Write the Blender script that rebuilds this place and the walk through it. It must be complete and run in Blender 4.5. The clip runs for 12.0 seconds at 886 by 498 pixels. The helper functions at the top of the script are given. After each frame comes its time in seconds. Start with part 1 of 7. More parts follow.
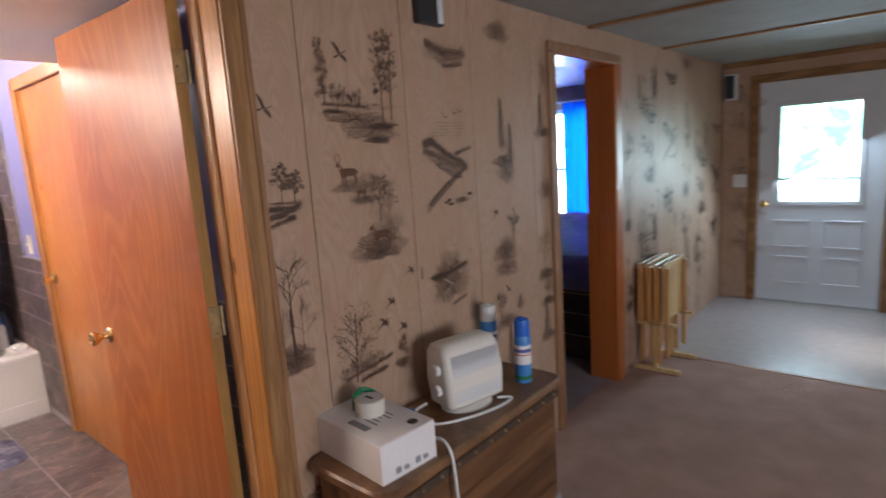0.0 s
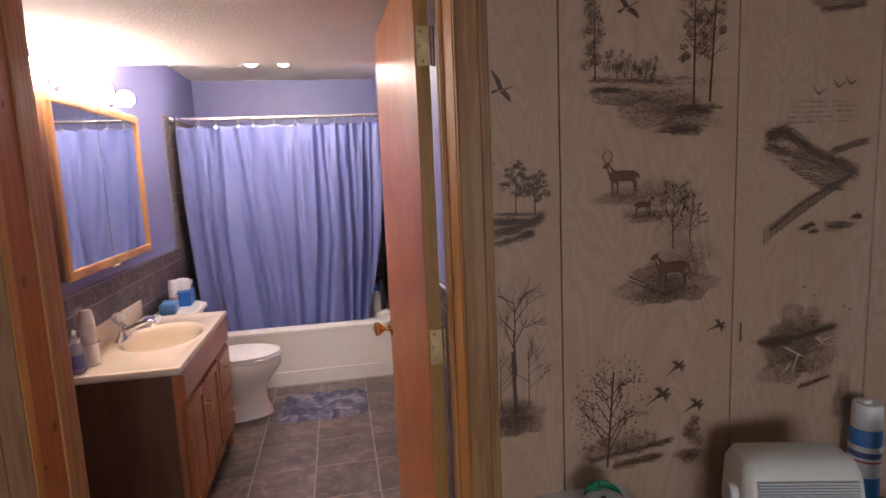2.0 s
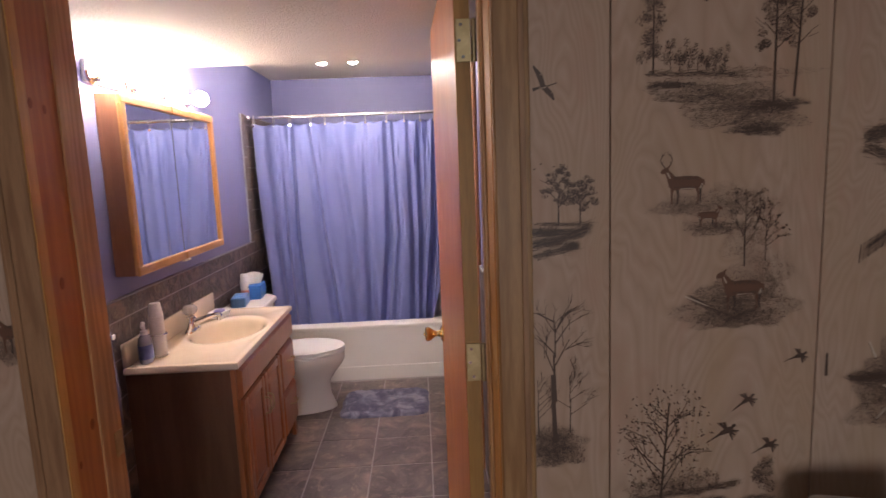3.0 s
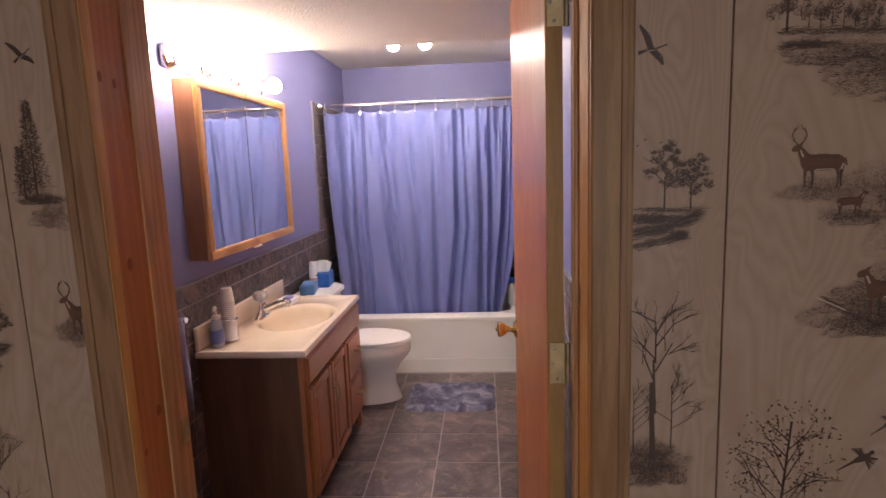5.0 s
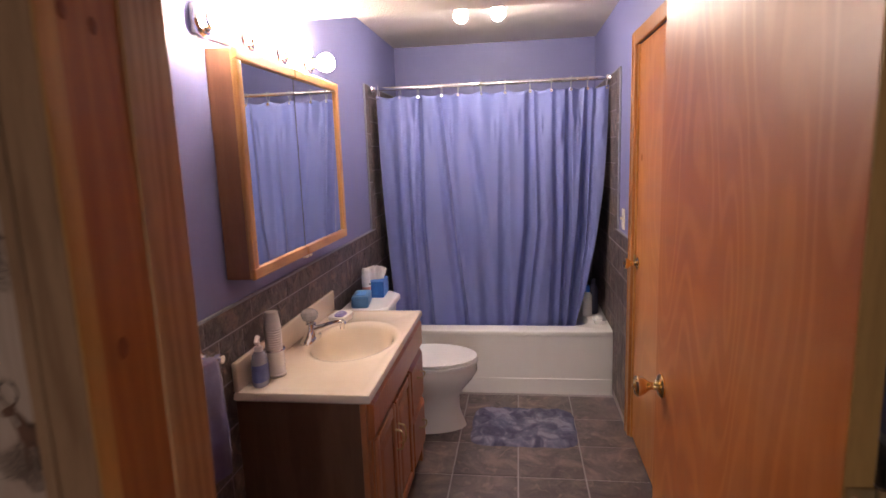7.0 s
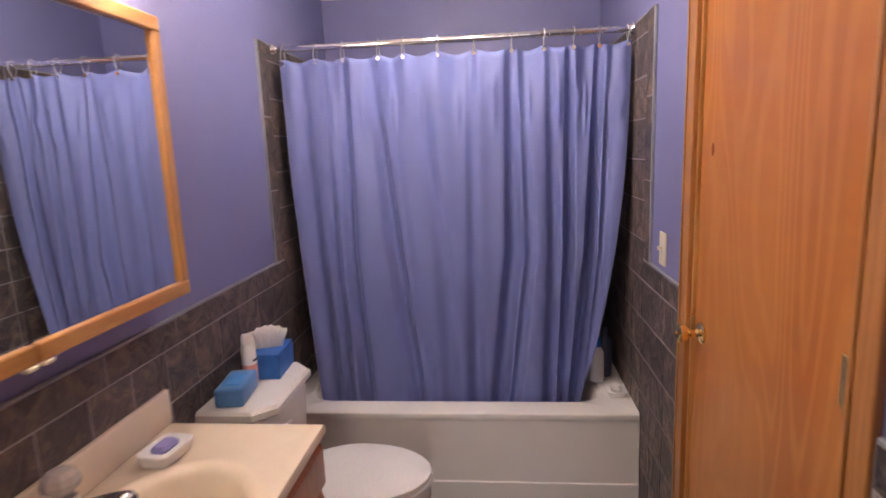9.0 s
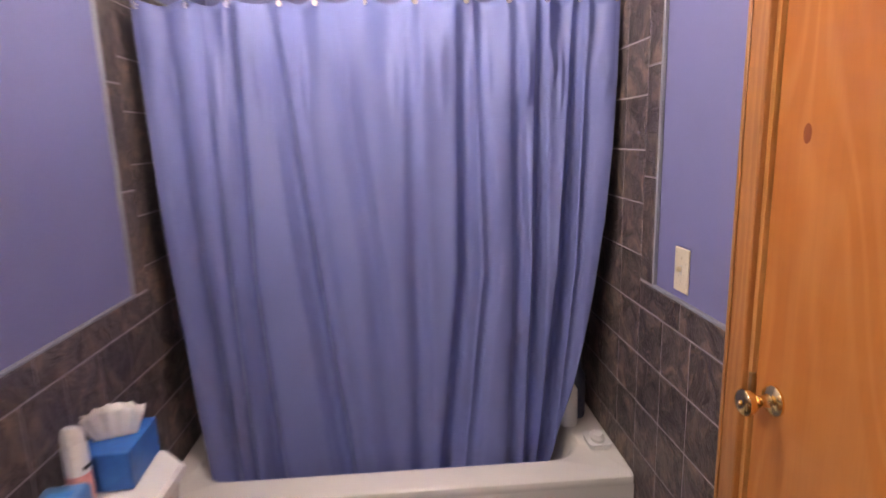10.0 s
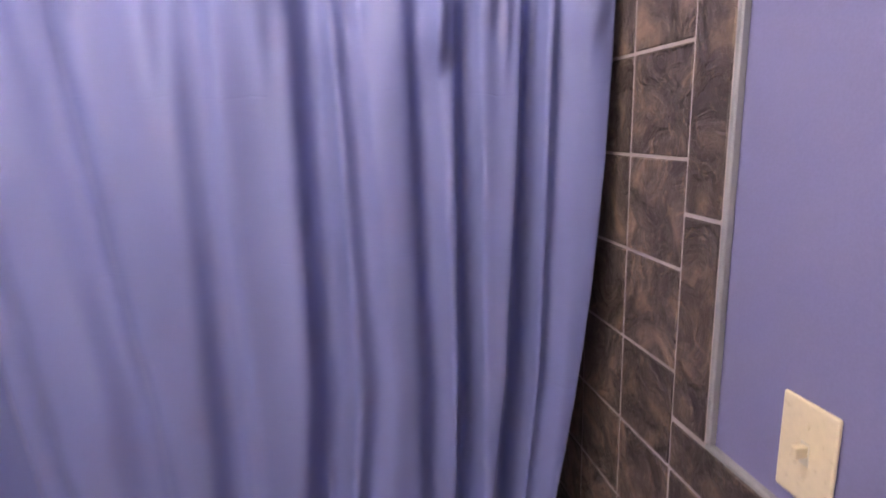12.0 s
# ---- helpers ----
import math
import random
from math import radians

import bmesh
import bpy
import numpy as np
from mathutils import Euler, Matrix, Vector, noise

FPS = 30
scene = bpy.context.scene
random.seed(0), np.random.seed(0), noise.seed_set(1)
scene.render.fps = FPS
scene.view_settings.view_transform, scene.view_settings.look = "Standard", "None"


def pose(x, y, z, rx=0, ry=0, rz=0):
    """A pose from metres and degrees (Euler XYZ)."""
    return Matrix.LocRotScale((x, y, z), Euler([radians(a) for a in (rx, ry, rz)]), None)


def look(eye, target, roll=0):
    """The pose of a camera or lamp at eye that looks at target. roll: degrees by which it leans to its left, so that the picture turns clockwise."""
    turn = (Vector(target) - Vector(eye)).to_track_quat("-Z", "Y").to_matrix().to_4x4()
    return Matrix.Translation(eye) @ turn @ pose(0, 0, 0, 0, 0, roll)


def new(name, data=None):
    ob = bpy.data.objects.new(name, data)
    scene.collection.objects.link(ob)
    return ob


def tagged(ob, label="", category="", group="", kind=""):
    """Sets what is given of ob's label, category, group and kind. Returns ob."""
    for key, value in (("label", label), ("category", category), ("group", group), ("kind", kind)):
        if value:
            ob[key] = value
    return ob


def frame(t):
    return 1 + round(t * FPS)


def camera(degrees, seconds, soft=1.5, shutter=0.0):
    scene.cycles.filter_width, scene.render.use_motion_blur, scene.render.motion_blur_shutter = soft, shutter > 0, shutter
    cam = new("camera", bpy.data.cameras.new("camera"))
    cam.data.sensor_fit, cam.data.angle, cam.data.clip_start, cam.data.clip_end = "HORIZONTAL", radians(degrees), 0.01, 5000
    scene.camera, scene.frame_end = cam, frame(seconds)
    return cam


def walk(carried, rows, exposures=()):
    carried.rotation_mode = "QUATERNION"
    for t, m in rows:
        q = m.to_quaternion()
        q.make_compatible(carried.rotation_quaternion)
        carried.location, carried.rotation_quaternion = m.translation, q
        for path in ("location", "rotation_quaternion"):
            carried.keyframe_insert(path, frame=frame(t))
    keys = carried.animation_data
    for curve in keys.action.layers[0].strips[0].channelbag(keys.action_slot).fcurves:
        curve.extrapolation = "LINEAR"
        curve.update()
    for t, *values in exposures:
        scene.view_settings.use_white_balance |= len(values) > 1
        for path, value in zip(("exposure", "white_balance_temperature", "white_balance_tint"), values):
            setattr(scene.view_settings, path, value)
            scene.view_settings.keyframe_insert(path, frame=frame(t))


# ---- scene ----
cam = camera(76.4, 12.0, shutter=0.5)
PATH = [
    (0, (0.175, -0.126, 1.504), (-1.109, 1.371, 1.173), -3.8),
    (0.5, (0.033, 0.094, 1.499), (-1.507, 1.329, 1.177), -3.6),
    (1, (-0.062, 0.277, 1.527), (-1.863, 1.088, 1.218), -3.4),
    (1.5, (-0.072, 0.366, 1.496), (-1.977, 0.904, 1.212), -2.7),
    (2, (-0.046, 0.433, 1.494), (-1.994, 0.794, 1.223), -2.5),
    (2.5, (-0.085, 0.501, 1.516), (-2.054, 0.715, 1.241), -2.5),
    (3, (-0.126, 0.545, 1.511), (-2.105, 0.622, 1.233), -2.3),
    (5, (-0.239, 0.512, 1.484), (-2.212, 0.36, 1.19), -2.1),
    (5.5, (-0.295, 0.507, 1.483), (-2.262, 0.299, 1.187), -2.1),
    (6, (-0.417, 0.378, 1.479), (-2.38, 0.149, 1.177), -1.9),
    (6.5, (-0.554, 0.287, 1.498), (-2.512, 0.027, 1.182), -2.0),
    (7, (-0.731, 0.255, 1.515), (-2.685, -0.014, 1.183), -2.0),
    (9, (-1.953, 0.268, 1.496), (-3.912, 0.066, 1.148), -2.3),
    (9.5, (-2.261, 0.198, 1.485), (-4.225, 0.114, 1.116), -2.4),
    (10, (-2.568, 0.128, 1.48), (-4.526, 0.252, 1.091), -1.7),
    (10.5, (-2.858, 0.171, 1.455), (-4.802, 0.433, 1.064), -2.1),
    (11, (-3.127, 0.253, 1.47), (-5.065, 0.538, 1.067), -2.0),
    (11.5, (-3.327, 0.277, 1.477), (-5.262, 0.571, 1.067), -1.8),
    (12, (-3.467, 0.356, 1.48), (-5.391, 0.7, 1.055), -1.7),
]
EXPOSURES = [(0.0, 1.2), (1.0, 1.15), (1.5, 0.75), (2.0, 0.6), (3.0, 0.55), (5.0, 0.55), (6.0, 0.42), (7.0, 0.22), (9.0, 0.08), (10.0, 0.2), (11.0, 0.35), (12.0, 0.35)]
walk(cam, [(t, look(eye, target, roll)) for t, eye, target, roll in PATH], EXPOSURES)

# ---------------------------------------------------------------- light
world = bpy.data.worlds.new("world")
scene.world = world
world.use_nodes = True
sky = world.node_tree.nodes.new("ShaderNodeTexSky")
sky.sky_type, sky.sun_disc = "NISHITA", False
sky.sun_elevation, sky.sun_rotation = radians(42), radians(-20)
background = world.node_tree.nodes["Background"]
background.inputs["Strength"].default_value = 0.12
world.node_tree.links.new(sky.outputs[0], background.inputs["Color"])


def lamp(name, kind, m, energy, colour, size=0.1, size_y=0.0):
    data = bpy.data.lights.new(name, kind)
    data.energy, data.color = energy, colour
    if kind == "SUN":
        data.angle = size
    elif kind == "AREA":
        data.shape, data.size, data.size_y = "RECTANGLE", size, size_y or size
    else:
        data.shadow_soft_size = size
    ob = new(name, data)
    ob.matrix_world = m
    return ob


lamp("sun", "SUN", look((0, 0, 10), (1.2, -3.0, 6.5)), 1.2, (1, 0.96, 0.9), radians(10))
# daylight through the glazed door and the openings of the big room
lamp("door_daylight", "AREA", look((-0.49, 5.5, 1.3), (0.5, 3.4, -0.5)), 11, (0.62, 0.82, 1.0), 0.55, 0.8)
lamp("bedroom_daylight", "AREA", look((-2.68, 5.68, 1.25), (-2.6, 3, 1.1)), 45, (0.75, 0.9, 1.0), 0.8, 1.2)
lamp("room_daylight", "AREA", look((3.05, 0.3, 1.25), (-0.9, 0.5, 0.0)), 31, (0.95, 0.945, 1.0), 1.6, 1.0)

# ---------------------------------------------------------------- materials


class Mat:
    """A node material with a few shorthands."""

    def __init__(self, name, rough=0.5, metal=0.0):
        self.m = bpy.data.materials.new(name)
        self.m.use_nodes = True
        self.t = self.m.node_tree
        self.n = self.t.nodes
        self.b = self.n["Principled BSDF"]
        self.b.inputs["Roughness"].default_value = rough
        self.b.inputs["Metallic"].default_value = metal
        self.coord = self.n.new("ShaderNodeTexCoord")

    def link(self, a, b):
        self.t.links.new(a, b)

    def mapped(self, scale=(1, 1, 1), rot=(0, 0, 0), shift=None, source="Object"):
        m = self.n.new("ShaderNodeMapping")
        m.inputs["Scale"].default_value = scale
        m.inputs["Rotation"].default_value = [radians(a) for a in rot]
        self.link(self.coord.outputs[source], m.inputs["Vector"])
        if shift:
            self.link(shift, m.inputs["Location"])
        return m.outputs[0]

    def noise(self, vec, scale, detail=4, rough=0.55, distort=0.0):
        t = self.n.new("ShaderNodeTexNoise")
        t.inputs["Scale"].default_value, t.inputs["Detail"].default_value = scale, detail
        t.inputs["Roughness"].default_value, t.inputs["Distortion"].default_value = rough, distort
        self.link(vec, t.inputs["Vector"])
        return t.outputs["Fac"]

    def voronoi(self, vec, scale):
        t = self.n.new("ShaderNodeTexVoronoi")
        t.inputs["Scale"].default_value = scale
        self.link(vec, t.inputs["Vector"])
        return t.outputs["Distance"]

    def wave(self, vec, scale, distort, detail=3):
        t = self.n.new("ShaderNodeTexWave")
        t.inputs["Scale"].default_value, t.inputs["Distortion"].default_value = scale, distort
        t.inputs["Detail"].default_value, t.inputs["Detail Scale"].default_value = detail, 1.5
        self.link(vec, t.inputs["Vector"])
        return t.outputs["Fac"]

    def ramp(self, fac, stops):
        r = self.n.new("ShaderNodeValToRGB")
        e = r.color_ramp.elements
        while len(e) < len(stops):
            e.new(0.5)
        for k, (p, c) in zip(e, stops):
            k.position, k.color = p, (*c, 1) if len(c) == 3 else c
        self.link(fac, r.inputs[0])
        return r.outputs[0]

    def mix(self, fac, a, b, mode="MIX"):
        x = self.n.new("ShaderNodeMix")
        x.data_type, x.blend_type = "RGBA", mode
        for v, k in ((fac, 0), (a, 6), (b, 7)):
            if isinstance(v, (int, float)):
                x.inputs[k].default_value = v
            elif isinstance(v, tuple):
                x.inputs[k].default_value = (*v, 1)
            else:
                self.link(v, x.inputs[k])
        return x.outputs[2]

    def math(self, op, a, b=0.0):
        x = self.n.new("ShaderNodeMath")
        x.operation = op
        for k, v in enumerate((a, b)):
            if isinstance(v, (int, float)):
                x.inputs[k].default_value = v
            else:
                self.link(v, x.inputs[k])
        return x.outputs[0]

    def random(self):
        return self.n.new("ShaderNodeObjectInfo").outputs["Random"]

    def colour(self, c):
        if isinstance(c, tuple):
            self.b.inputs["Base Color"].default_value = (*c, 1)
        else:
            self.link(c, self.b.inputs["Base Color"])
        return self

    def rough(self, fac, lo, hi):
        r = self.n.new("ShaderNodeMapRange")
        r.inputs["To Min"].default_value, r.inputs["To Max"].default_value = lo, hi
        self.link(fac, r.inputs[0])
        self.link(r.outputs[0], self.b.inputs["Roughness"])
        return self

    def bump(self, height, strength, distance=0.002):
        x = self.n.new("ShaderNodeBump")
        x.inputs["Strength"].default_value, x.inputs["Distance"].default_value = strength, distance
        self.link(height, x.inputs["Height"])
        self.link(x.outputs[0], self.b.inputs["Normal"])
        return self


def mottled(name, a, b, scale=6, rough=0.5, bump=0.1, grain=120, metal=0.0, bump_at=0.001, coat=0.0, fleck=0.15):
    m = Mat(name, rough, metal)
    v = m.mapped()
    big, fine = m.noise(v, scale, 5), m.noise(v, grain, 3)
    c = m.ramp(big, [(0.3, a), (0.7, b)])
    m.colour(m.mix(fleck, c, m.ramp(fine, [(0.3, tuple(x * 0.75 for x in a)), (0.7, tuple(min(1, x * 1.2) for x in b))])))
    m.rough(fine, max(0.02, rough - 0.08), min(1, rough + 0.08))
    if bump:
        m.bump(fine, bump, bump_at)
    m.b.inputs["Coat Weight"].default_value = coat
    return m.m


def wood(name, dark, light, axis="z", rough=0.35, scale=1.0, knots=False, coat=0.0, figure=0.5):
    """Planed timber with long grain along an axis, broad figure and pores."""
    m = Mat(name, rough)
    long = 0.9
    s = {"x": (long, 9, 9), "y": (9, long, 9), "z": (9, 9, long)}[axis]
    s = tuple(k * scale for k in s)
    info = m.random()
    comb = m.n.new("ShaderNodeCombineXYZ")
    for k in range(3):
        m.link(m.math("MULTIPLY", info, 7.0 + 3 * k), comb.inputs[k])
    v = m.mapped(s, shift=comb.outputs[0])
    broad = m.noise(v, 0.8, 4, 0.5, 0.6)
    rings = m.wave(v, 0.7, 9, 3)
    pores = m.noise(m.mapped(tuple(k * 9 for k in s)), 2.2, 3)
    c = m.ramp(m.math("ADD", m.math("MULTIPLY", broad, 1 - figure), m.math("MULTIPLY", rings, figure)),
               [(0.18, dark), (0.5, tuple((p + q) / 2 for p, q in zip(dark, light))), (0.8, light)])
    c = m.mix(m.math("MULTIPLY", m.math("SUBTRACT", 0.55, pores), 0.8), c, tuple(x * 0.45 for x in dark))
    if knots:
        k = m.voronoi(m.mapped({"z": (3.2, 3.2, 1.5), "x": (1.5, 3.2, 3.2), "y": (3.2, 1.5, 3.2)}[axis], shift=comb.outputs[0]), 1.7)
        c = m.mix(m.ramp(k, [(0.035, (1, 1, 1)), (0.085, (0, 0, 0))]), c, tuple(x * 0.30 for x in dark))
    m.colour(c)
    m.rough(pores, max(0.05, rough - 0.08), min(1, rough + 0.12))
    m.bump(pores, 0.12, 0.0006)
    m.b.inputs["Coat Weight"].default_value = coat
    m.b.inputs["Coat Roughness"].default_value = 0.18
    return m.m


def slate(name, dark, mid, tan, scale=9, rough=0.38, bump=0.5):
    """Printed-slate ceramic tile: dark clouds with rust and tan veins, different on every tile."""
    m = Mat(name, rough)
    comb = m.n.new("ShaderNodeCombineXYZ")
    info = m.random()
    for k in range(3):
        m.link(m.math("MULTIPLY", info, 13.0 + 5 * k), comb.inputs[k])
    v = m.mapped(shift=comb.outputs[0])
    cloud = m.noise(v, scale, 6, 0.62, 1.2)
    vein = m.noise(v, scale * 2.1, 5, 0.6, 2.2)
    fine = m.noise(v, scale * 14, 3)
    c = m.ramp(cloud, [(0.32, dark), (0.52, mid), (0.7, tan)])
    c = m.mix(m.ramp(vein, [(0.56, (0, 0, 0)), (0.68, (0.7, 0.7, 0.7))]), c, tan)
    c = m.mix(m.math("MULTIPLY", fine, 0.35), c, dark)
    hsv = m.n.new("ShaderNodeHueSaturation")
    m.link(m.math("ADD", 0.8, m.math("MULTIPLY", info, 0.4)), hsv.inputs["Value"])
    m.link(c, hsv.inputs["Color"])
    m.colour(hsv.outputs[0])
    m.rough(fine, rough - 0.08, rough + 0.2)
    m.bump(m.math("ADD", m.ramp(cloud, [(0.40, (0, 0, 0)), (0.47, (0.6, 0.6, 0.6)), (0.60, (1, 1, 1))]), m.math("MULTIPLY", vein, 0.9)), bump, 0.005)
    return m.m


def clear(name, colour=(1, 1, 1), rough=0.03, ior=1.45):
    m = Mat(name, rough)
    m.colour(colour)
    m.b.inputs["Transmission Weight"].default_value = 1
    m.b.inputs["IOR"].default_value = ior
    return m.m


def glow(name, colour, strength):
    m = Mat(name, 0.4)
    m.colour((0.9, 0.9, 0.88))
    m.b.inputs["Emission Color"].default_value = (*colour, 1)
    m.b.inputs["Emission Strength"].default_value = strength
    return m.m


M = {}
M["purple"] = mottled("periwinkle_wall_paint", (0.185, 0.187, 0.38), (0.202, 0.205, 0.41), 3, 0.5, 0.25, 260)
M["ceiling"] = Mat("textured_white_ceiling", 0.9)
_v = M["ceiling"].mapped()
_n = M["ceiling"].noise(_v, 95, 4, 0.6)
M["ceiling"].colour(M["ceiling"].mix(M["ceiling"].noise(_v, 3, 4), (0.74, 0.68, 0.64), (0.82, 0.76, 0.72))).bump(M["ceiling"].ramp(_n, [(0.4, (0, 0, 0)), (0.65, (1, 1, 1))]), 0.45, 0.005)
M["ceiling"] = M["ceiling"].m
# off-white board darkened in its colour, to offset lamp light spilling on the ceiling
M["hall_ceiling"] = mottled("dimmed_off_white_ceiling_board", (0.29, 0.285, 0.265), (0.35, 0.345, 0.325), 5, 0.8, 0.3, 90)
M["floor_tile"] = slate("brown_slate_floor_tile", (0.060, 0.047, 0.050), (0.13, 0.100, 0.099), (0.275, 0.205, 0.175), 5, 0.36, 0.25)
M["wall_tile"] = slate("dark_slate_wall_tile", (0.046, 0.036, 0.042), (0.100, 0.077, 0.078), (0.27, 0.190, 0.150), 10, 0.40, 1.0)
M["grout"] = mottled("grey_grout", (0.27, 0.245, 0.25), (0.36, 0.33, 0.33), 12, 0.85, 0.4, 300)
M["wall_grout"] = mottled("pale_grey_grout", (0.30, 0.27, 0.29), (0.40, 0.365, 0.39), 12, 0.85, 0.4, 300)
M["edge_trim"] = mottled("grey_edge_strip", (0.22, 0.23, 0.27), (0.28, 0.29, 0.33), 9, 0.5, 0.1)


def veneer(name, dark, mid, light, sap, rough):
    """Flat-sawn door veneer: nested cathedral arches of pale sapwood over fine vertical grain."""
    m = Mat(name, rough)
    comb = m.n.new("ShaderNodeCombineXYZ")
    info = m.random()
    for k in range(3):
        m.link(m.math("MULTIPLY", info, 3.0 + 4 * k), comb.inputs[k])
    broad = m.noise(m.mapped((2.2, 2.2, 0.40), shift=comb.outputs[0]), 1.6, 3, 0.45, 0.3)
    hill = m.noise(m.mapped((2.6, 2.6, 0.55), shift=comb.outputs[0]), 1.3, 2, 0.35, 0.4)
    arch = m.math("MULTIPLY", m.math("PINGPONG", m.math("MULTIPLY", hill, 17), 0.5), 2)
    streak = m.noise(m.mapped((30, 30, 0.8), shift=comb.outputs[0]), 1.2, 5, 0.6)
    pore = m.noise(m.mapped((130, 130, 3.5), shift=comb.outputs[0]), 1.4, 3, 0.5)
    flame = m.noise(m.mapped((5, 5, 9), shift=comb.outputs[0]), 1.0, 3, 0.5, 0.5)
    c = m.ramp(broad, [(0.3, dark), (0.5, mid), (0.7, light)])
    c = m.mix(m.ramp(arch, [(0.50, (0, 0, 0)), (0.80, (0.40, 0.40, 0.40)), (0.97, (0.50, 0.50, 0.50))]), c, sap)
    c = m.mix(m.ramp(flame, [(0.48, (0, 0, 0)), (0.72, (0.30, 0.30, 0.30))]), c, sap)
    c = m.mix(m.ramp(streak, [(0.40, (0.12, 0.12, 0.12)), (0.58, (0, 0, 0))]), c, tuple(0.75 * k for k in dark))
    m.colour(m.mix(m.math("MULTIPLY", pore, 0.22), c, tuple(0.65 * k for k in dark)))
    m.b.inputs["Specular IOR Level"].default_value = 0.4
    m.rough(streak, rough - 0.04, rough + 0.06)
    m.bump(pore, 0.05, 0.0005)
    return m.m


M["door_wood"] = veneer("varnished_red_brown_door_veneer", (0.31, 0.080, 0.016), (0.375, 0.110, 0.023), (0.43, 0.140, 0.033), (0.52, 0.205, 0.064), 0.38)
M["closet_wood"] = veneer("varnished_golden_door_veneer", (0.39, 0.128, 0.025), (0.46, 0.165, 0.034), (0.52, 0.202, 0.045), (0.59, 0.258, 0.076), 0.30)
M["door_edge"] = wood("yellow_brown_door_edge", (0.26, 0.128, 0.030), (0.39, 0.207, 0.057), "z", 0.5, 1.2)
M["pine"] = wood("knotty_orange_pine", (0.33, 0.084, 0.018), (0.46, 0.146, 0.032), "z", 0.36, 2.0, True, 0.15, 0.3)
M["pine_light"] = wood("light_brown_pine_moulding", (0.38, 0.18, 0.07), (0.54, 0.29, 0.13), "z", 0.4, 2.4, False, 0.1)
M["old_trim"] = wood("weathered_brown_casing", (0.215, 0.102, 0.045), (0.335, 0.174, 0.085), "z", 0.5, 3.2)
M["beam"] = wood("brown_ceiling_batten_wood", (0.20, 0.095, 0.035), (0.33, 0.17, 0.07), "x", 0.5, 1.0)
M["cherry"] = wood("reddish_oak_cabinet_front", (0.30, 0.100, 0.034), (0.43, 0.165, 0.062), "z", 0.34, 1.6, False, 0.15, 0.3)
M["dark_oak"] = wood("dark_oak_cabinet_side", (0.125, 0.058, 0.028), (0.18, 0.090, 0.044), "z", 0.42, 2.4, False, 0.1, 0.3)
M["oak"] = wood("golden_oak_frame", (0.44, 0.20, 0.055), (0.62, 0.32, 0.11), "z", 0.34, 1.5, False, 0.2)
M["oak_x"] = wood("golden_oak_rail", (0.44, 0.20, 0.055), (0.62, 0.32, 0.11), "x", 0.34, 1.5, False, 0.2)
M["raw_pine"] = wood("pale_raw_pine", (0.52, 0.34, 0.15), (0.70, 0.50, 0.26), "z", 0.55, 1.2)
M["chest"] = wood("worn_dark_trunk_boards", (0.085, 0.036, 0.014), (0.20, 0.095, 0.038), "y", 0.5, 0.9)
M["chest_top"] = mottled("scuffed_brown_trunk_top", (0.095, 0.042, 0.018), (0.31, 0.165, 0.078), 7, 0.45, 0.3, 60)
M["bed_wood"] = wood("dark_bed_drawer_wood", (0.035, 0.02, 0.014), (0.07, 0.04, 0.026), "x", 0.4, 1.0)
M["carpet"] = mottled("brown_carpet_pile", (0.35, 0.208, 0.168), (0.47, 0.294, 0.240), 5, 0.95, 1.0, 420, bump_at=0.004)
M["vinyl"] = mottled("beige_vinyl_sheet", (0.30, 0.255, 0.245), (0.38, 0.325, 0.315), 14, 0.34, 0.15, 80)
M["porcelain"] = mottled("white_porcelain", (0.78, 0.76, 0.74), (0.81, 0.79, 0.77), 3, 0.08, 0, 60, fleck=0.01)
M["tub"] = mottled("white_tub_enamel", (0.78, 0.76, 0.74), (0.82, 0.80, 0.78), 3, 0.22, 0, 60, fleck=0.01)
M["marble"] = mottled("cream_cultured_marble", (0.74, 0.62, 0.48), (0.80, 0.69, 0.56), 5, 0.09, 0, 30, coat=0.4, fleck=0.02)
M["chrome"] = mottled("chrome", (0.78, 0.78, 0.80), (0.86, 0.86, 0.87), 4, 0.07, 0, 60, 1.0)
M["brass"] = mottled("polished_brass", (0.86, 0.62, 0.27), (0.94, 0.73, 0.38), 8, 0.2, 0, 60, 1.0)
M["old_brass"] = mottled("dull_brass_hinge", (0.40, 0.31, 0.16), (0.55, 0.44, 0.25), 30, 0.38, 0.1, 200, 0.9)
M["mirror"] = Mat("mirror_glass", 0.005, 1.0).colour((0.86, 0.88, 0.88)).m
M["white_plastic"] = mottled("white_plastic", (0.74, 0.74, 0.74), (0.80, 0.80, 0.80), 4, 0.35, 0.05, 120)
M["cream_plastic"] = mottled("ivory_switch_plastic", (0.74, 0.66, 0.50), (0.80, 0.72, 0.56), 4, 0.3, 0, 120)
M["heater_body"] = mottled("warm_white_heater_plastic", (0.76, 0.73, 0.68), (0.80, 0.77, 0.72), 5, 0.45, 0.1, 200)
M["grille"] = mottled("pale_grey_grille", (0.60, 0.63, 0.68), (0.68, 0.71, 0.76), 8, 0.5, 0, 120)
M["card"] = mottled("white_cardboard", (0.78, 0.76, 0.78), (0.82, 0.80, 0.82), 4, 0.7, 0.1, 150)
M["ink"] = Mat("black_print", 0.6).colour((0.03, 0.03, 0.035)).m
M["grey_print"] = Mat("grey_print", 0.6).colour((0.28, 0.28, 0.30)).m
M["blue_plastic"] = mottled("bright_blue_plastic", (0.02, 0.13, 0.60), (0.03, 0.17, 0.70), 5, 0.3, 0, 80)
